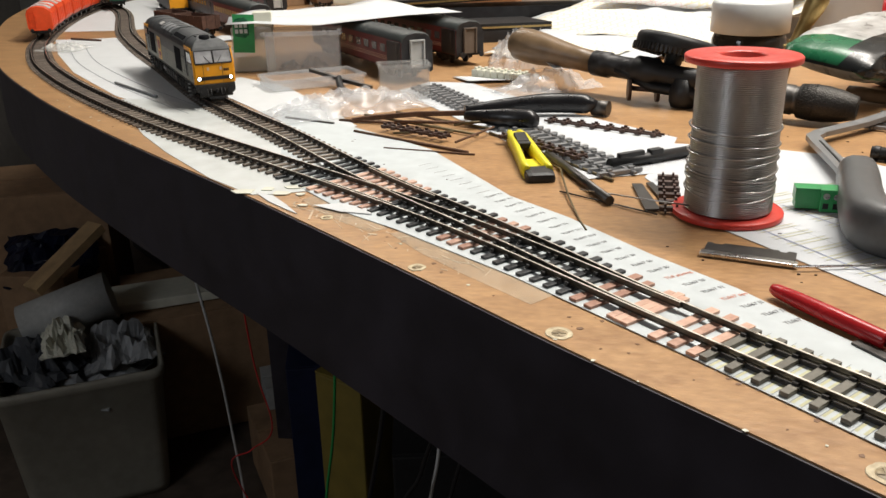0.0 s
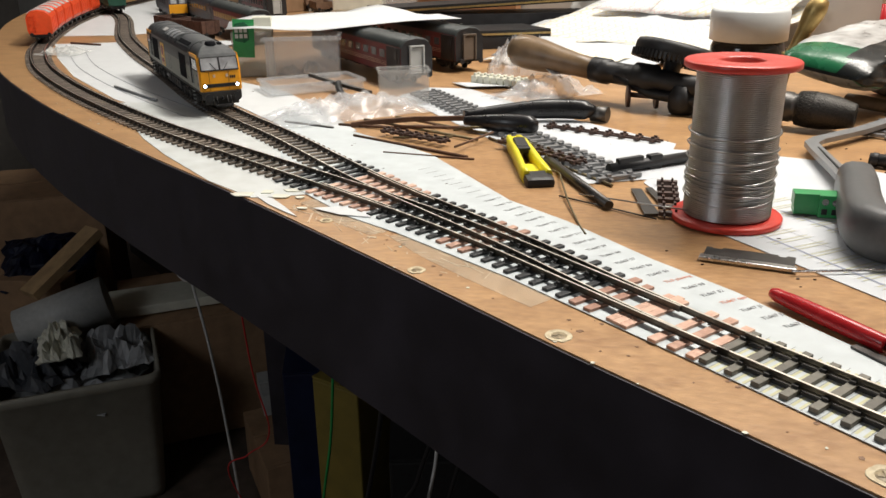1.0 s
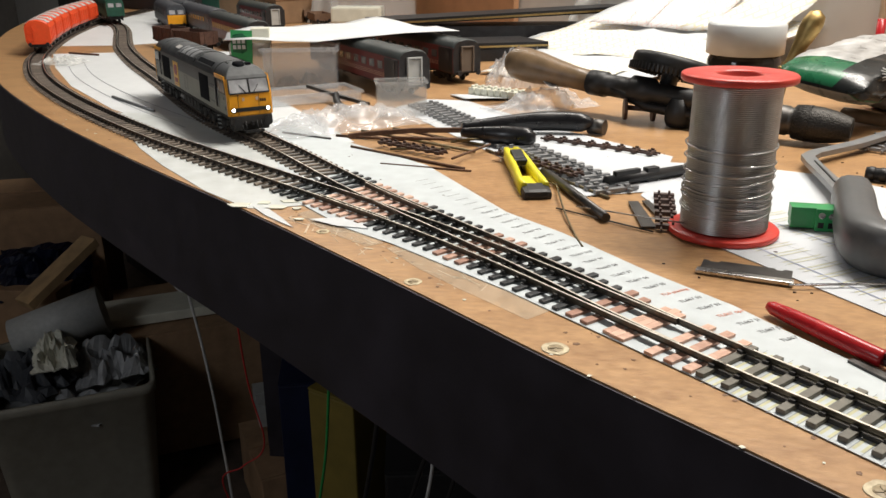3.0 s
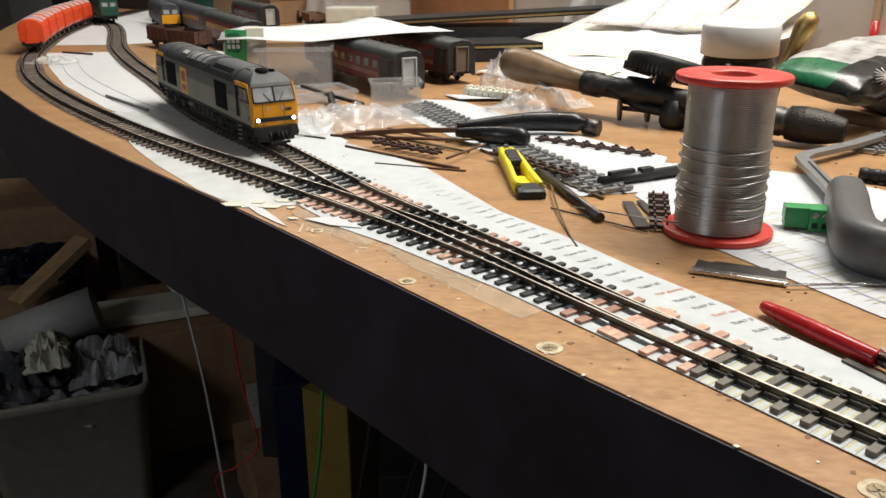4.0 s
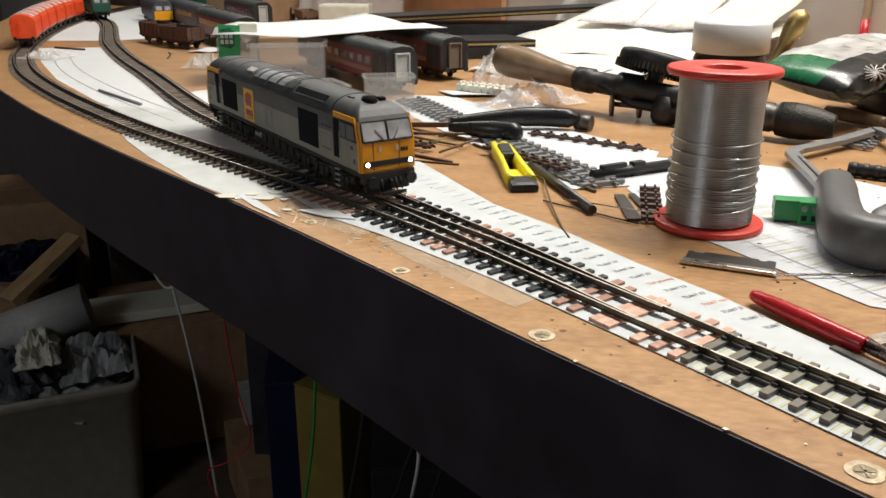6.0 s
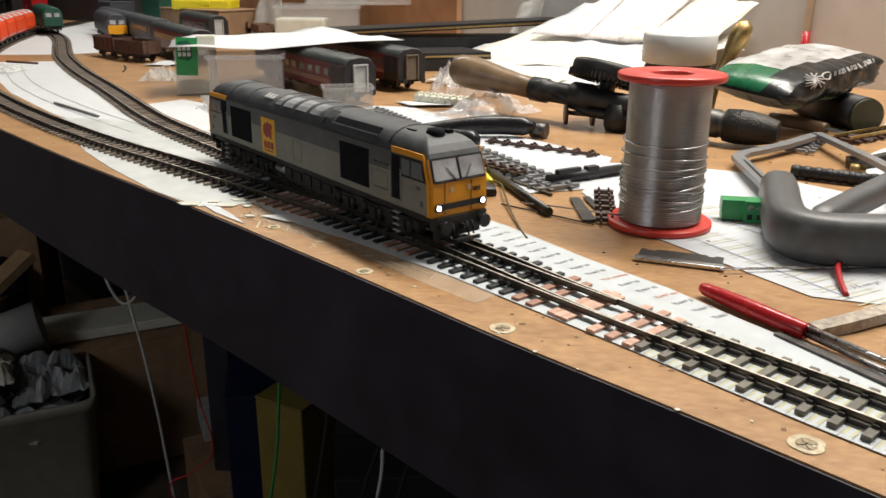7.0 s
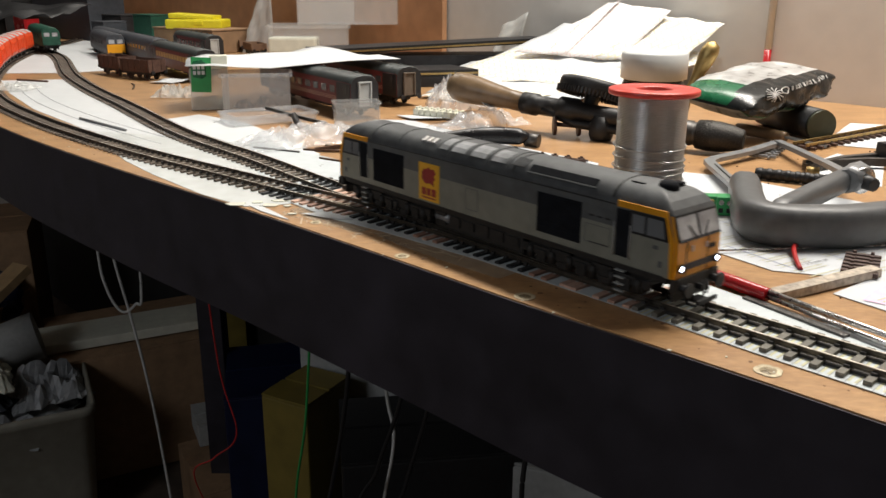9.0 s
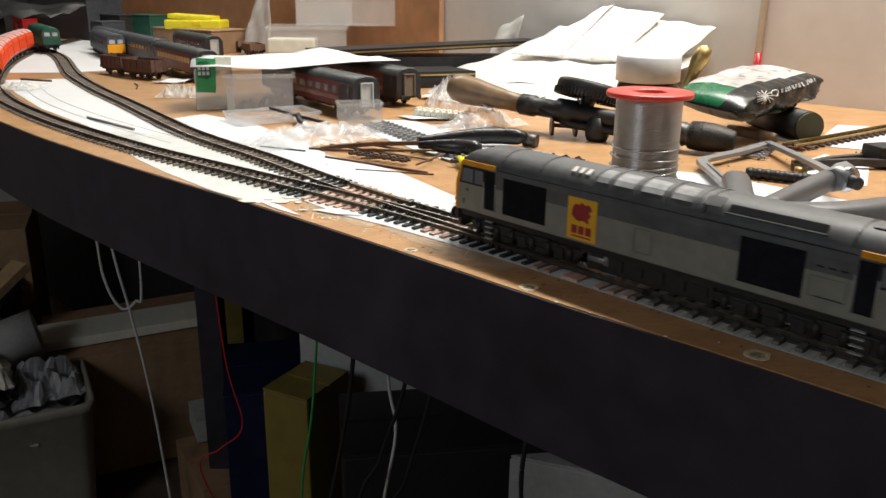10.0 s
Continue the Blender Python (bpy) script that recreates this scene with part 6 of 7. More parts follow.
def at_dir(x, y, d, z=0.0):
    return Matrix.Translation((x, y, z)) @ Matrix.Rotation(math.atan2(d[1], d[0]), 4, "Z")


def shell(L, half, band, xs_in=6, end_in=0.0):
    """A lofted body of length L from a half section [(y, z)], slots by band(z)."""
    ring = [(-y, z) for y, z in half] + [(y, z) for y, z in half[-2::-1]]
    bm = B()
    xs = [-L / 2, -L / 2 + 0.003] + [L * (k / xs_in - 0.5) for k in range(1, xs_in)] + [L / 2 - 0.003, L / 2]
    rows = [[bm.verts.new((x, y * (0.96 if abs(x) == L / 2 else 1), z - (0.0012 if abs(x) == L / 2 and z > 0.035 else 0))) for y, z in ring] for x in xs]
    n = len(ring)
    for a, b in zip(rows, rows[1:]):
        for k in range(n - 1):
            z = (ring[k][1] + ring[k + 1][1]) / 2
            f = bm.faces.new((a[k], b[k], b[k + 1], a[k + 1]))
            f.material_index, f.smooth = band(z), z > 0.038
        bm.faces.new((a[0], a[-1], b[-1], b[0])).material_index = 3
    for row in (rows[0], rows[-1]):
        bm.faces.new(row).material_index = 3
    return bm


COACH = [(0.0172, 0.012), (0.0178, 0.020), (0.0178, 0.034), (0.0170, 0.0395), (0.0145, 0.0440), (0.0100, 0.0470), (0.0, 0.0485)]


def bogies(t, L, wheels=2, base=0.018):
    for e in (-1, 1):
        bm = B()
        for s in (-1, 1):
            box(bm, e * L * 0.36, s * 0.0135, 0.0075, base + 0.016, 0.0018, 0.0042, bev=0.0004)
            for k in (-1, 1):
                box(bm, e * L * 0.36 + k * base / 2 * 1.0, s * 0.0142, 0.0062, 0.005, 0.002, 0.005, bev=0.0004)
        box(bm, e * L * 0.36, 0, 0.0095, base, 0.02, 0.003)
        bog = part("bogie", bm, L_UNDER, t)
        for k in (-1, 1):
            bm = B()
            for s in (-1, 1):
                cyl(bm, (e * L * 0.36 + k * base * 0.62, s * 0.0072, 0.0068), (e * L * 0.36 + k * base * 0.62, s * 0.0095, 0.0068), 0.0066, seg=18)
            cyl(bm, (e * L * 0.36 + k * base * 0.62, -0.009, 0.0068), (e * L * 0.36 + k * base * 0.62, 0.009, 0.0068), 0.001, seg=6)
            part("wheelset", bm, DARKSTEEL, bog)


def coach(m, L, lower, roof, windows, label, nwin=9, end=C_BLACK, glass=None, lining=True, gang=C_GREY):
    t = thing("railway_coach", label, "coach", m, group="model coaches")
    part("body", shell(L, COACH, lambda z: 0 if z < 0.0385 else 1), [lower, roof, lower, end], t)
    for s in (-1, 1):
        for k in range(nwin):
            bm = B()
            x = L * (-0.335 + 0.67 * k / (nwin - 1))
            box(bm, x, s * 0.0178, 0.0300, L * 0.048, 0.0006, 0.0078, bev=0.0006)
            part("window", bm, windows, t)
        if lining:
            for z in (0.0222, 0.0206, 0.0190):
                bm = B()
                box(bm, 0, s * 0.01785, z, L * 0.74, 0.0003, 0.0004)
                part("lining", bm, C_LINE, t)
        for e in (-1, 1):
            bm = B()
            box(bm, e * L * 0.435, s * 0.01755, 0.0256, L * 0.124, 0.0008, 0.0262, bev=0.0002)
            part("end_panel", bm, end, t, "black painted coach end panel")
            bm = B()
            box(bm, e * L * 0.458, s * 0.0180, 0.0262, L * 0.030, 0.0006, 0.0225, bev=0.0004)
            door = part("door", bm, end, t)
            bm = B()
            box(bm, e * L * 0.458, s * 0.01825, 0.0310, L * 0.014, 0.0004, 0.0075, bev=0.0003)
            part("door_window", bm, C_WIN, door)
    for e in (-1, 1):
        bm = B()
        x = e * (L / 2 + 0.001)
        for s in (-1, 1):
            box(bm, x, s * 0.0072, 0.0265, 0.004, 0.0016, 0.027, bev=0.0003)
        box(bm, x, 0, 0.0400, 0.004, 0.016, 0.0016, bev=0.0003)
        gg = part("gangway", bm, gang, t, "pale gangway frame")
        bm = B()
        box(bm, e * (L / 2 + 0.0004), 0, 0.026, 0.001, 0.012, 0.025)
        part("gangway_door", bm, gang, gg)
        for s in (-1, 1):
            bm = B()
            cyl(bm, (e * L / 2, s * 0.0115, 0.0125), (e * (L / 2 + 0.0055), s * 0.0115, 0.0125), 0.0014, seg=8)
            cyl(bm, (e * (L / 2 + 0.0050), s * 0.0115, 0.0125), (e * (L / 2 + 0.0062), s * 0.0115, 0.0125), 0.003, seg=12)
            part("buffer", bm, C_BLACK, t)
    bm = B()
    box(bm, 0, 0, 0.0115, L * 0.96, 0.028, 0.003)
    for k in (-0.10, 0.05, 0.14):
        box(bm, L * k, 0.006, 0.0075, L * 0.07, 0.016, 0.006, bev=0.0005)
    part("underframe", bm, L_UNDER, t)
    bogies(t, L)
    for k in range(6):
        bm = B()
        box(bm, L * (-0.4 + 0.16 * k), 0.0045, 0.0484, 0.004, 0.003, 0.0014)
        part("roof_vent", bm, roof, t)
    return t


CD = (-0.55, 0.835)
CDN = Vector(CD).normalized()


def coach_at(ex, ey, L, *a, z=0.0006, d=CDN, **k):
    """A coach whose near end stands at (ex, ey) and which runs back along d."""
    c = Vector((ex, ey)) + d * (L / 2 + 0.006)
    return coach(at_dir(c.x, c.y, -d, z), L, *a, **k)


coach_at(-0.060, 0.478, 0.262, C_MAROON, C_ROOF, C_WIN, "maroon and black railway coach with grey gangway end")
coach_at(-0.015, 0.578, 0.262, C_MAROON, C_ROOF, C_WIN, "black-ended maroon railway coach standing behind another", gang=mat("gangway_brown", (0.14, 0.11, 0.085), 0.6))
coach_at(-0.325, 0.815, 0.235, C_MAROON, C_ROOF, C_CREAM, "dark maroon coach with cream lit-looking windows", nwin=12, lining=False)
coach_at(-0.465, 1.045, 0.235, C_BLUE, C_BLUE, C_WIN, "dull blue-grey railway coach", lining=False)
coach_at(-0.600, 1.250, 0.235, mat("olive_coach", (0.075, 0.07, 0.035), 0.5), C_BLUE, C_WIN, "olive brown railway coach far back", lining=False)
coach_at(-0.40, 1.15, 0.20, C_MAROON, C_ROOF, C_WIN, "dark maroon coach far back on the layout", lining=False)


def open_wagon(m, label, L=0.070, w=0.031, h=0.0175, material=WAGBROWN):
    t = thing("open_wagon", label, "wagon", m, group="open wagons")
    for s in (-1, 1):
        bm = B()
        box(bm, 0, s * (w / 2 - 0.0006), 0.0135 + h / 2, L, 0.0012, h)
        for k in range(5):
            box(bm, L * (-0.42 + 0.21 * k), s * (w / 2 + 0.0003), 0.0135 + h / 2, 0.0016, 0.0010, h)
        for k in range(4):
            box(bm, 0, s * (w / 2), 0.0135 + h * (k + 0.95) / 4, L, 0.0005, 0.0004)
        part("side", bm, material, t)
        bm = B()
        box(bm, s * (L / 2 - 0.0006), 0, 0.0135 + h / 2, 0.0012, w - 0.0024, h)
        for k in (-0.25, 0.25):
            box(bm, s * (L / 2 + 0.0004), k * w, 0.0135 + h / 2, 0.0010, 0.0016, h)
        part("end", bm, material, t)
        bm = B()
        for k in (-1, 1):
            cyl(bm, (s * L / 2, k * 0.0115, 0.0125), (s * (L / 2 + 0.005), k * 0.0115, 0.0125), 0.0013, seg=8)
            cyl(bm, (s * (L / 2 + 0.0045), k * 0.0115, 0.0125), (s * (L / 2 + 0.0055), k * 0.0115, 0.0125), 0.0028, seg=10)
        part("buffer_pair", bm, L_BLK, t)
    bm = B()
    box(bm, 0, 0, 0.0130, L, w - 0.001, 0.0016)
    part("floor", bm, material, t)
    bm = B()
    for s in (-1, 1):
        box(bm, 0, s * 0.0118, 0.0105, L, 0.0022, 0.0040)
        for k in (-1, 1):
            box(bm, k * L * 0.29, s * 0.0125, 0.0068, 0.006, 0.002, 0.006, bev=0.0006)
        box(bm, 0, s * 0.0135, 0.0055, L * 0.5, 0.0010, 0.0010)
    part("underframe", bm, L_BLK, t)
    for k in (-1, 1):
        bm = B()
        for s in (-1, 1):
            cyl(bm, (k * L * 0.29, s * 0.0070, 0.0062), (k * L * 0.29, s * 0.0092, 0.0062), 0.0062, seg=18)
        cyl(bm, (k * L * 0.29, -0.008, 0.0062), (k * L * 0.29, 0.008, 0.0062), 0.001, seg=6)
        part("wheelset", bm, DARKSTEEL, t)
    return t


open_wagon(at_dir(-0.500, 0.925, (0.62, -0.58)), "brown open mineral wagon on the bare board")
open_wagon(at_dir(-0.440, 0.868, (0.62, -0.42)), "brown open mineral wagon beside its twin")
for k in range(4):
    p = Vector((-0.36, 1.30)).lerp(Vector((-0.50, 1.60)), k / 3)
    open_wagon(at_dir(p.x, p.y, (-0.45, 0.9), 0.0), "brown open wagon far back on the layout", h=0.012, material=mat("wagon_tan", (0.22, 0.13, 0.08), 0.65, scale=200) if k == 0 else MATS["wagon_tan"])


def hopper(m):
    t = thing("hooded_hopper", "bright orange hooded steel wagon with silver hood ends", "wagon", m, "orange wagons")
    L = 0.074
    bm = B()
    half = [(0.0150, 0.011), (0.0172, 0.016), (0.0172, 0.034), (0.0150, 0.0395), (0.0090, 0.0435), (0.0, 0.0448)]
    bm = shell(L, half, lambda z: 0, xs_in=4)
    for f in bm.faces:
        f.material_index = 0
    part("body", bm, ORANGE, t)
    for e in (-1, 1):
        bm = B()
        hs = [(-y * 1.02, z + 0.0003) for y, z in half[3:]] + [(y * 1.02, z + 0.0003) for y, z in half[-2:2:-1]]
        sweep(bm, [(e * L * 0.27, y, z) for y, z in hs], [(-L * 0.13, -0.0001), (L * 0.13, -0.0001), (L * 0.13, 0.0006), (-L * 0.13, 0.0006)])
        part("silver_hood", bm, SILVER, t)
        bm = B()
        for k in range(5):
            box(bm, e * (L / 2 + 0.0004), -0.010 + 0.004 * (k % 2), 0.016 + 0.005 * k, 0.0012, 0.0060, 0.0006)
        for s in (-0.013, -0.006):
            box(bm, e * (L / 2 + 0.0004), s, 0.026, 0.0008, 0.0006, 0.024)
        part("ladder", bm, ORANGE, t)
        bm = B()
        for k in (-1, 1):
            cyl(bm, (e * L / 2, k * 0.0115, 0.0115), (e * (L / 2 + 0.0055), k * 0.0115, 0.0115), 0.0022, seg=10)
        part("buffer_pair", bm, L_BLK, t)
    for s in (-1, 1):
        bm = B()
        for k in range(4):
            box(bm, L * (-0.36 + 0.24 * k), s * 0.0175, 0.025, 0.0012, 0.0009, 0.018)
        part("side_rib", bm, ORANGE, t)
    bm = B()
    box(bm, 0, 0, 0.0095, L * 0.98, 0.026, 0.004)
    part("underframe", bm, L_BLK, t)
    for k in (-1, 1):
        bm = B()
        for s in (-1, 1):
            cyl(bm, (k * L * 0.30, s * 0.0070, 0.0064), (k * L * 0.30, s * 0.0092, 0.0064), 0.0062, seg=18)
        cyl(bm, (k * L * 0.30, -0.008, 0.0064), (k * L * 0.30, 0.008, 0.0064), 0.001, seg=6)
        part("wheelset", bm, DARKSTEEL, t)
    return t


ja = min(range(len(A_MID)), key=lambda i: (A_MID[i] - Vector((-0.666, 0.812))).length)
first = None
for k in range(6):
    i = ja + round((0.037 + k * 0.087) / 0.005)
    d, n = normal_at(A_MID, i)
    m = at_dir(A_MID[i].x, A_MID[i].y, -d, RAILZ - 0.0002)
    first = copy_thing(first, m) if first else hopper(m)


def box_loco(m, body, front, label, L=0.20):
    t = thing("diesel_locomotive", label, "locomotive", m)
    half = [(0.0168, 0.013), (0.0174, 0.020), (0.0174, 0.036), (0.0160, 0.0415), (0.0110, 0.0470), (0.0, 0.0490)]
    part("body", shell(L, half, lambda z: 0), [body, body, body, body], t)
    bm = B()
    box(bm, L / 2 + 0.0003, 0, 0.0215, 0.001, 0.0325, 0.016, bev=0.0004)
    part("front_panel", bm, front, t)
    for s in (-1, 1):
        bm = B()
        box(bm, L / 2 + 0.0004, s * 0.0075, 0.0345, 0.0008, 0.0105, 0.0075, bev=0.0005)
        part("windscreen_pane", bm, L_SCREEN, t)
        bm = B()
        cyl(bm, (L / 2, s * 0.0115, 0.0125), (L / 2 + 0.0055, s * 0.0115, 0.0125), 0.0024, seg=12)
        part("buffer", bm, L_BLK, t)
        for k in range(4):
            bm = B()
            box(bm, L * (-0.3 + 0.18 * k), s * 0.0175, 0.031, L * 0.1, 0.0006, 0.008)
            part("side_grille", bm, L_BLK, t)
    bm = B()
    box(bm, 0, 0, 0.0105, L * 0.96, 0.026, 0.005)
    part("underframe", bm, L_BLK, t)
    bogies(t, L)
    return t


box_loco(at_dir(-0.645, 1.262, (0.50, -0.86)), C_BLUE, L_YEL, "dark grey diesel locomotive with yellow front end")
jb = min(range(len(B_MID)), key=lambda i: (B_MID[i] - Vector((-0.760, 1.295))).length)
d, n = normal_at(B_MID, jb)
box_loco(at_dir(B_MID[jb].x + d.x * 0.1, B_MID[jb].y + d.y * 0.1, -d, RAILZ), C_GREEN, C_GREEN, "dark green locomotive standing at the far end of its track")

# ---------------------------------------------------------------- far clutter on the layout


def slab(name, pts3, material, label, cat, thick=0.0004, wave=0.0, cuts=8, seed=0.0):
    """A bent sheet through four corner points."""
    bm = B()
    a, b, c, d = [Vector(p) for p in pts3]
    n = cuts
    nr = (b - a).cross(d - a).normalized()
    g = [[bm.verts.new(a.lerp(b, i / n).lerp(d.lerp(c, i / n), j / n) + nr * wave * noise.noise(Vector((i * 0.45 + seed, j * 0.45, seed)))) for j in range(n + 1)] for i in range(n + 1)]
    for i in range(n):
        for j in range(n):
            bm.faces.new((g[i][j], g[i + 1][j], g[i + 1][j + 1], g[i][j + 1])).smooth = True
    bmesh.ops.recalc_face_normals(bm, faces=bm.faces)
    bmesh.ops.solidify(bm, geom=bm.faces[:], thickness=thick)
    return tagged(part(name, bm, material), label, cat)


slab("draped_paper", [(-0.290, 0.600, 0.0555), (-0.268, 0.512, 0.0525), (-0.030, 0.625, 0.0525), (-0.150, 0.765, 0.0560)], PAPER, "white paper sheet draped over the coach roofs", "paper", wave=0.006, seed=2.0)
PLANS = [((-0.03, 0.90, 0.003), (0.22, 0.64, 0.004), (0.40, 0.745, 0.040), (0.30, 0.850, 0.070), 0.008, 1.0, PAPER), ((0.02, 0.84, 0.012), (0.25, 0.65, 0.012), (0.405, 0.735, 0.050), (0.22, 0.905, 0.072), 0.006, 4.0, PLANY),
         ((0.08, 0.86, 0.026), (0.27, 0.735, 0.030), (0.345, 0.800, 0.085), (0.215, 0.925, 0.082), 0.005, 7.0, PAPER), ((0.17, 0.82, 0.045), (0.27, 0.76, 0.040), (0.350, 0.800, 0.108), (0.275, 0.885, 0.118), 0.004, 11.0, PLANPK),
         ((0.24, 0.775, 0.045), (0.335, 0.715, 0.035), (0.412, 0.748, 0.092), (0.345, 0.815, 0.100), 0.004, 17.0, PLANY), ((0.00, 0.70, 0.002), (0.17, 0.60, 0.002), (0.30, 0.70, 0.020), (0.06, 0.86, 0.014), 0.005, 13.0, PAPER2),
         ((0.13, 0.84, 0.045), (0.20, 0.80, 0.045), (0.29, 0.865, 0.122), (0.255, 0.905, 0.098), 0.003, 23.0, PLANPK), ((-0.01, 0.66, 0.002), (0.10, 0.57, 0.002), (0.18, 0.66, 0.010), (0.05, 0.74, 0.009), 0.004, 29.0, PLANY)]
for a, b, c, d, w, sd, mt in PLANS:
    slab("plan_sheet", [a, b, c, d], mt, "large white plan sheets heaped against the wall" if mt is PAPER else "white ruled plan sheet in the heap", "paper", wave=w, cuts=10, seed=sd)
slab("plastic_wedge", [(0.10, 1.02, 0.0), (0.14, 1.00, 0.0), (0.165, 0.99, 0.098), (0.125, 1.03, 0.075)], FROST, "translucent film standing against the wall", "plastic film", wave=0.01)
for pts, lab in (([(-0.20, 0.945), (-0.145, 0.865), (0.20, 0.925), (0.165, 0.985)], "long black model baseplate with a gilt edge"), ([(-0.10, 0.83), (-0.06, 0.76), (0.075, 0.80), (0.035, 0.87)], "black flat baseplate stacked beneath another")):
    z = 0.036 if "gilt" in lab else 0.016
    t = thing("black_baseplate", lab, "baseplate")
    bm = B()
    prism(bm, pts, z, z + 0.008)
    rise = 0.018 if "gilt" in lab else 0.0
    for v in bm.verts:
        v.co.z += rise * max(0.0, (v.co.x + 0.2) / 0.4)
    part("plate", bm, L_BLK, t)
    bm = B()
    prism(bm, pts, 0.0005, z - 0.0004)
    part("packing", bm, C_BLACK, t)
    bm = B()
    p, q = Vector(pts[1]), Vector(pts[2])
    n = (q - p).normalized()
    n = Vector((n.y, -n.x)) * 0.0008
    prism(bm, [tuple(p + n * 1.5), tuple(q + n * 1.5), tuple(q + n * 0.1), tuple(p + n * 0.1)], z + 0.002, z + 0.0045)
    for v in bm.verts:
        v.co.z += rise * max(0.0, (v.co.x + 0.2) / 0.4)
    part("gilt_edge", bm, BRASS, t)
tray("clear_box", 0.150, 0.100, 0.066, 0.002, BOXFILM, at_dir(-0.235, 1.225, (0.97, 0.1), 0.0), "large clear plastic storage box", "plastic box", rim=0.004)
tray("clear_box", 0.190, 0.110, 0.060, 0.002, BOXFILM, at_dir(-0.165, 1.245, (0.97, 0.15), 0.0665), "large clear plastic storage box stacked on another", "plastic box", rim=0.004)
bm = B()
box(bm, -0.26, 1.19, 0.030, 0.09, 0.05, 0.028, bev=0.004)
tagged(part("parts_packet", bm, OFFWHITE), "pale packet of parts inside the storage box", "packet")
yc = thing("yellow_carton", "yellow moulded plastic case on brown stock boxes", "case", at_dir(-0.505, 1.42, (1, -0.1), 0.045))
bm = B()
box(bm, 0, 0, 0.011, 0.125, 0.060, 0.020, bev=0.004)
part("case_body", bm, YELPL, yc)
bm = B()
box(bm, -0.008, 0.002, 0.0255, 0.100, 0.052, 0.010, pose(0, 0, 0, 0, 3), bev=0.003)
part("case_lid", bm, YELPL, yc)
bm = B()
box(bm, 0.012, -0.0305, 0.014, 0.018, 0.003, 0.008, bev=0.001)
part("catch", bm, YELPL, yc)
for x, y, sx, sy, sz, mt, lab in ((-0.50, 1.42, 0.20, 0.10, 0.045, CARD, "brown cardboard stock box"), (-0.66, 1.58, 0.07, 0.05, 0.066, C_GREEN, "dark green stock box"), (-0.76, 1.58, 0.05, 0.06, 0.05, C_BLUE, "small dark card carton"),
                              (-0.92, 1.80, 0.26, 0.10, 0.10, C_BLUE, "dark grey storage crate in shadow"), (-1.12, 1.88, 0.12, 0.14, 0.09, L_BLK, "black crate in the far corner"), (-0.80, 1.74, 0.16, 0.08, 0.06, C_BLACK, "black flat box far back"), (-1.02, 1.72, 0.05, 0.04, 0.06, REDGRIP, "small dark red carton")):
    t = thing("stock_box", lab, "box", at_dir(x, y, (0.8, -0.6)))
    bm = B()
    box(bm, 0, 0, sz / 2, sx, sy, sz, bev=0.002)
    part("carton_body", bm, mt, t)
    bm = B()
    box(bm, 0, 0, sz + 0.002, sx * 1.02, sy * 1.02, 0.003, bev=0.001)
    part("carton_lid", bm, mt, t)
slab("black_foliage_sheet", [(-1.05, 1.45, 0.075), (-0.88, 1.52, 0.060), (-0.80, 1.60, 0.085), (-1.10, 1.66, 0.095)], L_BLK, "black sheet bent over the far stock", "sheet", wave=0.03)
bm = B()
cyl(bm, (-1.0, 1.55, 0.0), (-1.0, 1.55, 0.075), 0.012, seg=12)
tagged(part("sheet_prop", bm, L_BLK), "dark post holding up the black sheet", "post")
slab("white_wedge", [(-0.40, 1.36, 0.0), (-0.33, 1.34, 0.0), (-0.33, 1.35, 0.13), (-0.36, 1.37, 0.12)], FROST, "translucent white sheet standing upright", "plastic sheet", wave=0.01)

# ---------------------------------------------------------------- under the layout
for x, y in ((-0.42, 1.05), (0.14, 0.66), (0.50, 0.30), (0.85, -0.05)):
    bm = B()
    box(bm, x, y, (FLOOR - 0.0095) / 2, 0.045, 0.045, -FLOOR - 0.0095, bev=0.002)
    tagged(part("support_leg", bm, BLACKP), "black painted timber leg under the layout", "table leg", group="layout legs")
# added near-black screen hides the pale wall, in place of deep shade
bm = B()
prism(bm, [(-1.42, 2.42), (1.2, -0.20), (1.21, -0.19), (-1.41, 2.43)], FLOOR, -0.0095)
tagged(part("under_curtain", bm, mat("shade_backing", (0.018, 0.016, 0.015), 0.9, scale=20, var=0.3)), "added dark screen standing in for the deep shade under the layout", "curtain")
tub = thing("storage_tub", "large grey plastic tub full of crumpled bags and rags", "storage tub")
rim = [Vector((-0.930, 0.880)), Vector((-0.655, 1.022)), Vector((-0.800, 1.300)), Vector((-1.075, 1.160))]
cen = sum(rim, Vector((0, 0))) / 4


def ring_of(s, r=0.03, n=6):
    out = []
    for i, p in enumerate(rim):
        c = cen + (p - cen) * s
        a, b = (rim[i - 1] - p).normalized() * r, (rim[(i + 1) % 4] - p).normalized() * r
        for k in range(n + 1):
            t = k / n
            out.append((c + a) * (1 - t) ** 2 + c * 2 * t * (1 - t) + (c + b) * t ** 2)
    return out


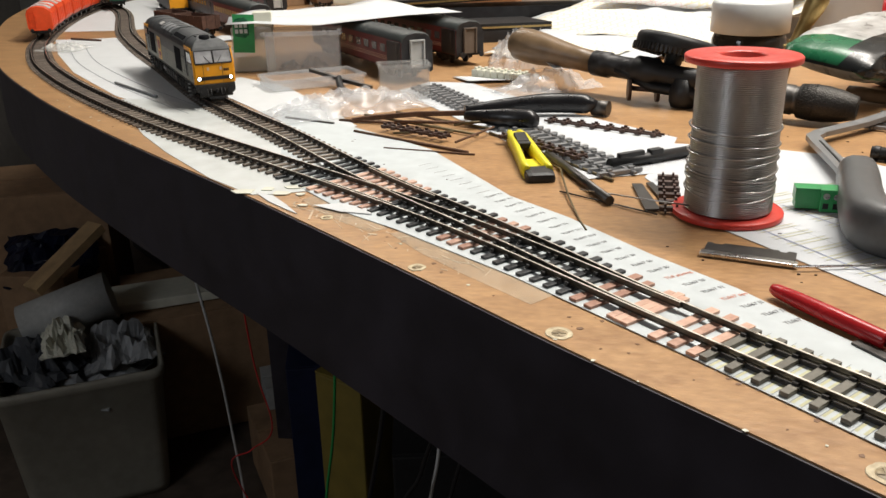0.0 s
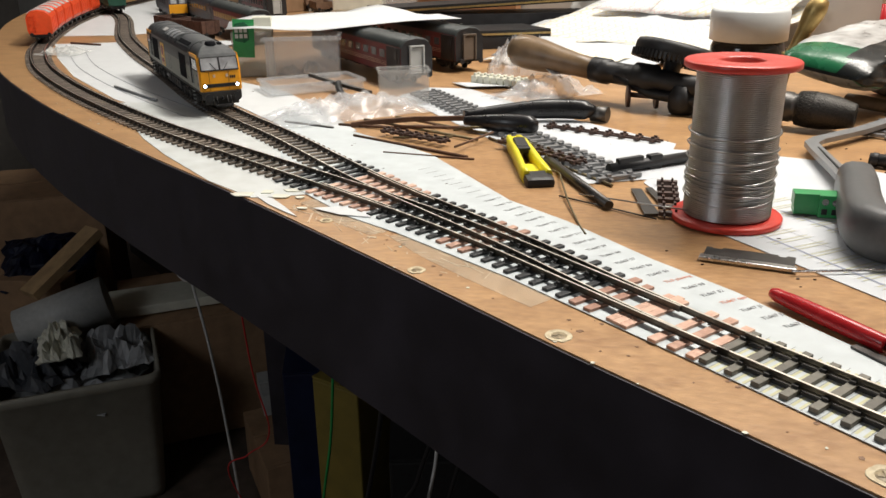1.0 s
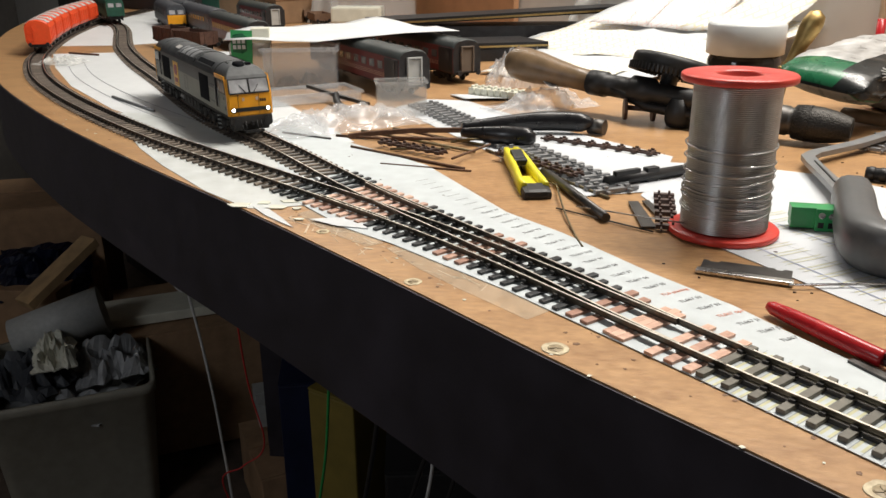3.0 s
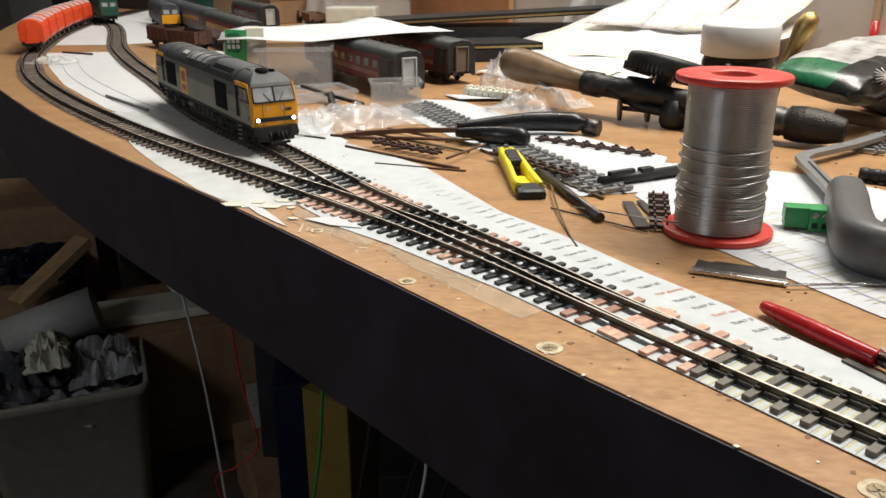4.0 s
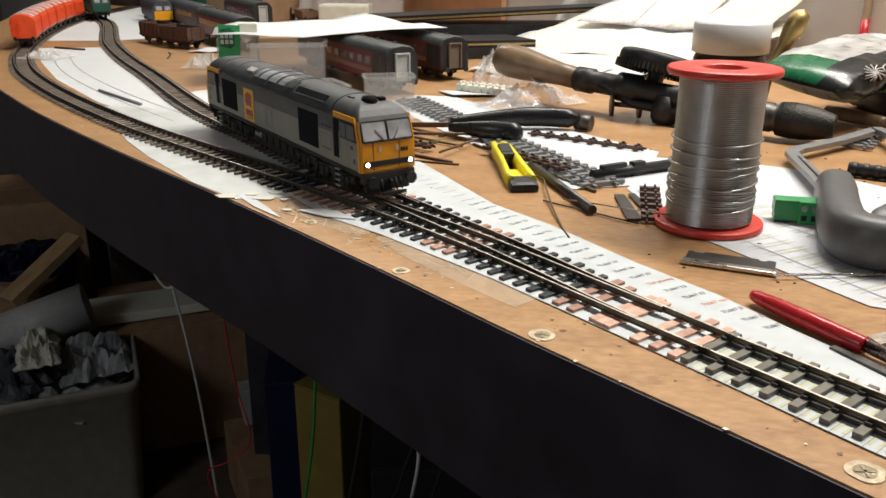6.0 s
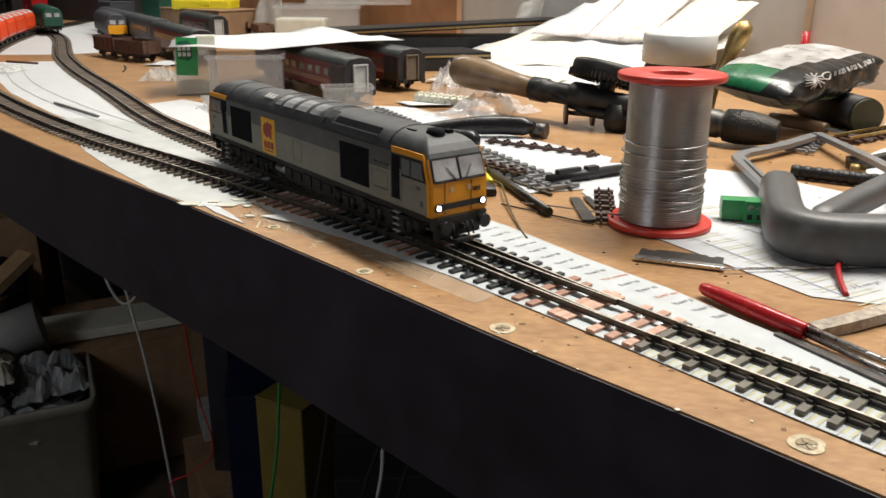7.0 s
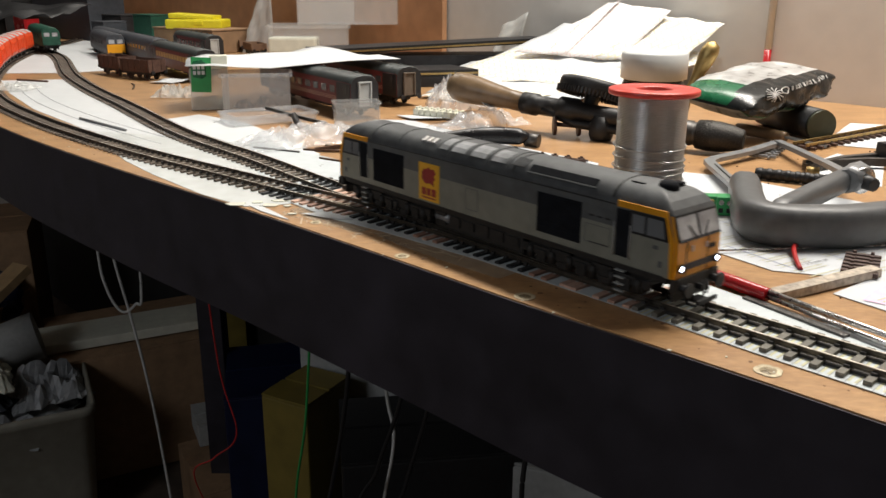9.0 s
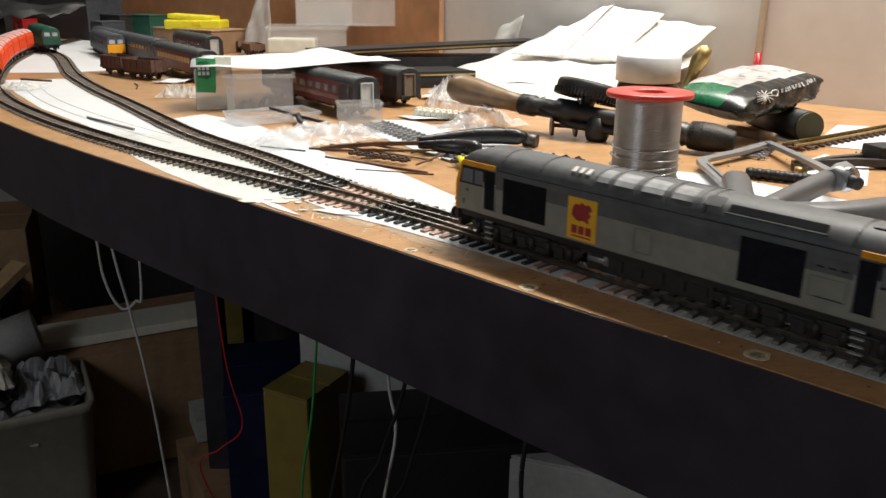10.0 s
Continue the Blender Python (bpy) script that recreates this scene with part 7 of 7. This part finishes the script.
bm = B()
levels = [(0.84, FLOOR + 0.001), (0.86, FLOOR + 0.02), (0.975, -0.675), (1.0, -0.672), (1.01, -0.660), (1.0, -0.652), (0.965, -0.652), (0.95, -0.665), (0.83, FLOOR + 0.012)]
rings = [[bm.verts.new((p.x, p.y, z)) for p in ring_of(s)] for s, z in levels]
for a, b in zip(rings, rings[1:]):
    for k in range(len(a)):
        bm.faces.new((a[k], a[(k + 1) % len(a)], b[(k + 1) % len(a)], b[k])).smooth = True
bm.faces.new(rings[0][::-1])
bm.faces.new(rings[-1])
part("tub_shell", bm, TUB, tub)
for k, (dx, dy, dz, w, d, h, mt) in enumerate(((-0.02, 0.0, -0.72, 0.26, 0.24, 0.10, GREYBAG), (0.06, 0.04, -0.68, 0.16, 0.13, 0.09, GREYBAG), (-0.07, -0.05, -0.67, 0.14, 0.18, 0.08, C_BLUE), (-0.02, -0.02, -0.62, 0.16, 0.08, 0.05, OFFWHITE))):
    bm = crumple(w, d, h, 20.0 + k, 16, 14, 3.6)
    bmesh.ops.recalc_face_normals(bm, faces=bm.faces)
    bmesh.ops.solidify(bm, geom=bm.faces[:], thickness=0.003)
    part("crumpled_bag", bm, mt, tub, m=Matrix.Translation((cen.x + dx, cen.y + dy, dz)) @ Matrix.Rotation(k * 0.7, 4, "Z"))
bm = B()
cyl(bm, (cen.x - 0.13, cen.y + 0.02, -0.612), (cen.x + 0.03, cen.y + 0.10, -0.575), 0.040, 0.052, seg=24)
part("pale_roll", bm, C_GREY, tub, "pale rolled sheet in the tub")


def crate(name, x, y, z, sx, sy, sz, turn, material, label, flap=True):
    t = thing(name, label, "box", Matrix.Translation((x, y, z)) @ Matrix.Rotation(radians(turn), 4, "Z"))
    bm = B()
    box(bm, 0, 0, sz / 2, sx, sy, sz, bev=0.003)
    part("carton_body", bm, material, t)
    if flap:
        bm = B()
        box(bm, 0, -sy * 0.26, sz + 0.002, sx, sy * 0.47, 0.003, pose(0, 0, 0))
        box(bm, 0, sy * 0.26, sz + 0.002, sx, sy * 0.47, 0.003, pose(0, 0, 0))
        part("carton_flap", bm, material, t)
    return t


crate("cardboard_box", -0.70, 1.42, FLOOR, 0.42, 0.30, 0.30, 28, CARD, "brown cardboard carton behind the tub")
crate("white_board", -0.72, 1.36, FLOOR + 0.308, 0.40, 0.12, 0.022, 27, OFFWHITE, "white board lying across the carton", False)
crate("cardboard_box", -1.18, 1.55, FLOOR, 0.34, 0.30, 0.52, 20, CARD, "tall brown cardboard carton")
crate("cardboard_box", -0.36, 1.12, FLOOR, 0.30, 0.22, 0.14, 30, CARD, "low brown cardboard carton beside the tub")
crate("white_carton", -0.44, 1.20, FLOOR + 0.146, 0.16, 0.10, 0.05, 25, C_GREY, "white and black carton on another")
crate("games_box", -0.50, 1.40, FLOOR + 0.0, 0.10, 0.08, 0.46, 20, YELCARD, "yellow and green printed carton")
crate("blue_crate", -0.30, 0.98, FLOOR, 0.16, 0.22, 0.40, 12, BLUEP, "dark blue plastic crate")
crate("yellow_carton", -0.165, 0.600, FLOOR, 0.075, 0.10, 0.56, -28, YELCARD, "yellow printed carton standing on edge")
crate("leaning_board", -0.050, 0.668, FLOOR, 0.27, 0.015, 0.66, -6, C_GREY, "pale panel standing under the layout", False)
crate("black_case", 0.045, 0.50, FLOOR, 0.30, 0.16, 0.56, 8, BLKPL, "black equipment case under the layout")
crate("pale_case", 0.225, 0.45, FLOOR, 0.24, 0.12, 0.545, -20, C_GREY, "pale grey case under the layout")
crate("orange_carton", 0.20, 0.36, FLOOR, 0.14, 0.14, 0.30, 15, mat("orange_card", (0.35, 0.10, 0.04), 0.7), "dull orange carton under the layout")
bm = B()
box(bm, 0, 0, 0, 0.05, 0.20, 0.02, Matrix.Translation((-0.965, 1.26, -0.52)) @ Euler((radians(28), 0, radians(-28))).to_matrix().to_4x4(), bev=0.001)
tagged(part("timber_offcut", bm, PINE), "pale timber offcut leaning on the cartons", "timber")
bm = crumple(0.20, 0.16, 0.05, 31.0)
bmesh.ops.solidify(bm, geom=bm.faces[:], thickness=0.003)
tagged(part("blue_sheet", bm, BLUEP, m=Matrix.Translation((-1.06, 1.36, -0.56)) @ Euler((0.5, 0, 0.4)).to_matrix().to_4x4()), "crumpled blue plastic sheet", "plastic sheet")
bm = B()
box(bm, -1.06, 1.36, FLOOR + 0.19, 0.16, 0.20, 0.38, bev=0.003)
tagged(part("cardboard_box", bm, CARD), "brown carton holding blue sheeting", "box")


def cable(pts, r, material, label):
    return bent("hanging_cable", pts, r, material, label, "cable")


cable([(-0.606, 1.0, -0.010), (-0.604, 1.0, -0.310), (-0.596, 1.0, -0.395), (-0.573, 1.0, -0.442), (-0.546, 1.0, -0.428), (-0.531, 1.0, -0.385), (-0.528, 1.0, -0.010)], 0.0027, CABLEW, "white cable loop hanging below the layout")
cable([(-0.600, 1.0, -0.012), (-0.580, 1.0, -0.30), (-0.559, 1.0, -0.442), (-0.544, 1.0, -0.547), (-0.532, 1.0, -0.663), (-0.524, 1.0, -0.78), (-0.518, 1.0, -0.88), (-0.516, 1.0, -0.945)], 0.0026, CABLEW, "long white cable hanging to the floor")
cable([(-0.07, 0.14, -0.012), (-0.085, 0.15, -0.18), (-0.10, 0.16, -0.28), (-0.103, 0.17, -0.45), (-0.105, 0.2, -0.94)], 0.0011, CABLEG, "thin green wire hanging below the layout")
cable([(-0.20, 0.28, -0.012), (-0.19, 0.28, -0.20), (-0.175, 0.27, -0.27), (-0.205, 0.29, -0.31), (-0.23, 0.30, -0.34), (-0.20, 0.32, -0.45)], 0.0008, CABLER, "thin red wire hanging below the layout")
cable([(-0.030, 0.25, -0.012), (-0.029, 0.25, -0.20), (-0.022, 0.25, -0.263), (-0.034, 0.25, -0.34), (-0.06, 0.25, -0.50), (-0.07, 0.25, -0.94)], 0.0018, CABLEW, "white cable hanging to the floor")
for dx, z in ((-0.055, -0.27), (-0.005, -0.22), (0.020, -0.24)):
    cable([(dx, 0.22, -0.012), (dx - 0.004, 0.22, -0.18), (dx - 0.030, 0.23, z - 0.06), (dx - 0.060, 0.24, z - 0.18), (dx - 0.075, 0.25, -0.94)], 0.0021, CABLEK, "black cable hanging below the layout")
cable([(0.10, 0.10, -0.012), (0.09, 0.11, -0.16), (0.085, 0.11, -0.24), (0.10, 0.12, -0.34), (0.12, 0.13, -0.94)], 0.0020, CABLEK, "black cable hanging below the layout")
cable([(-0.45, 1.0, FLOOR + 0.004), (-0.30, 0.85, FLOOR + 0.004), (-0.12, 0.80, FLOOR + 0.004), (0.05, 0.60, FLOOR + 0.004), (0.12, 0.42, FLOOR + 0.004)], 0.004, CABLEW, "white cable lying on the floor")

motions()
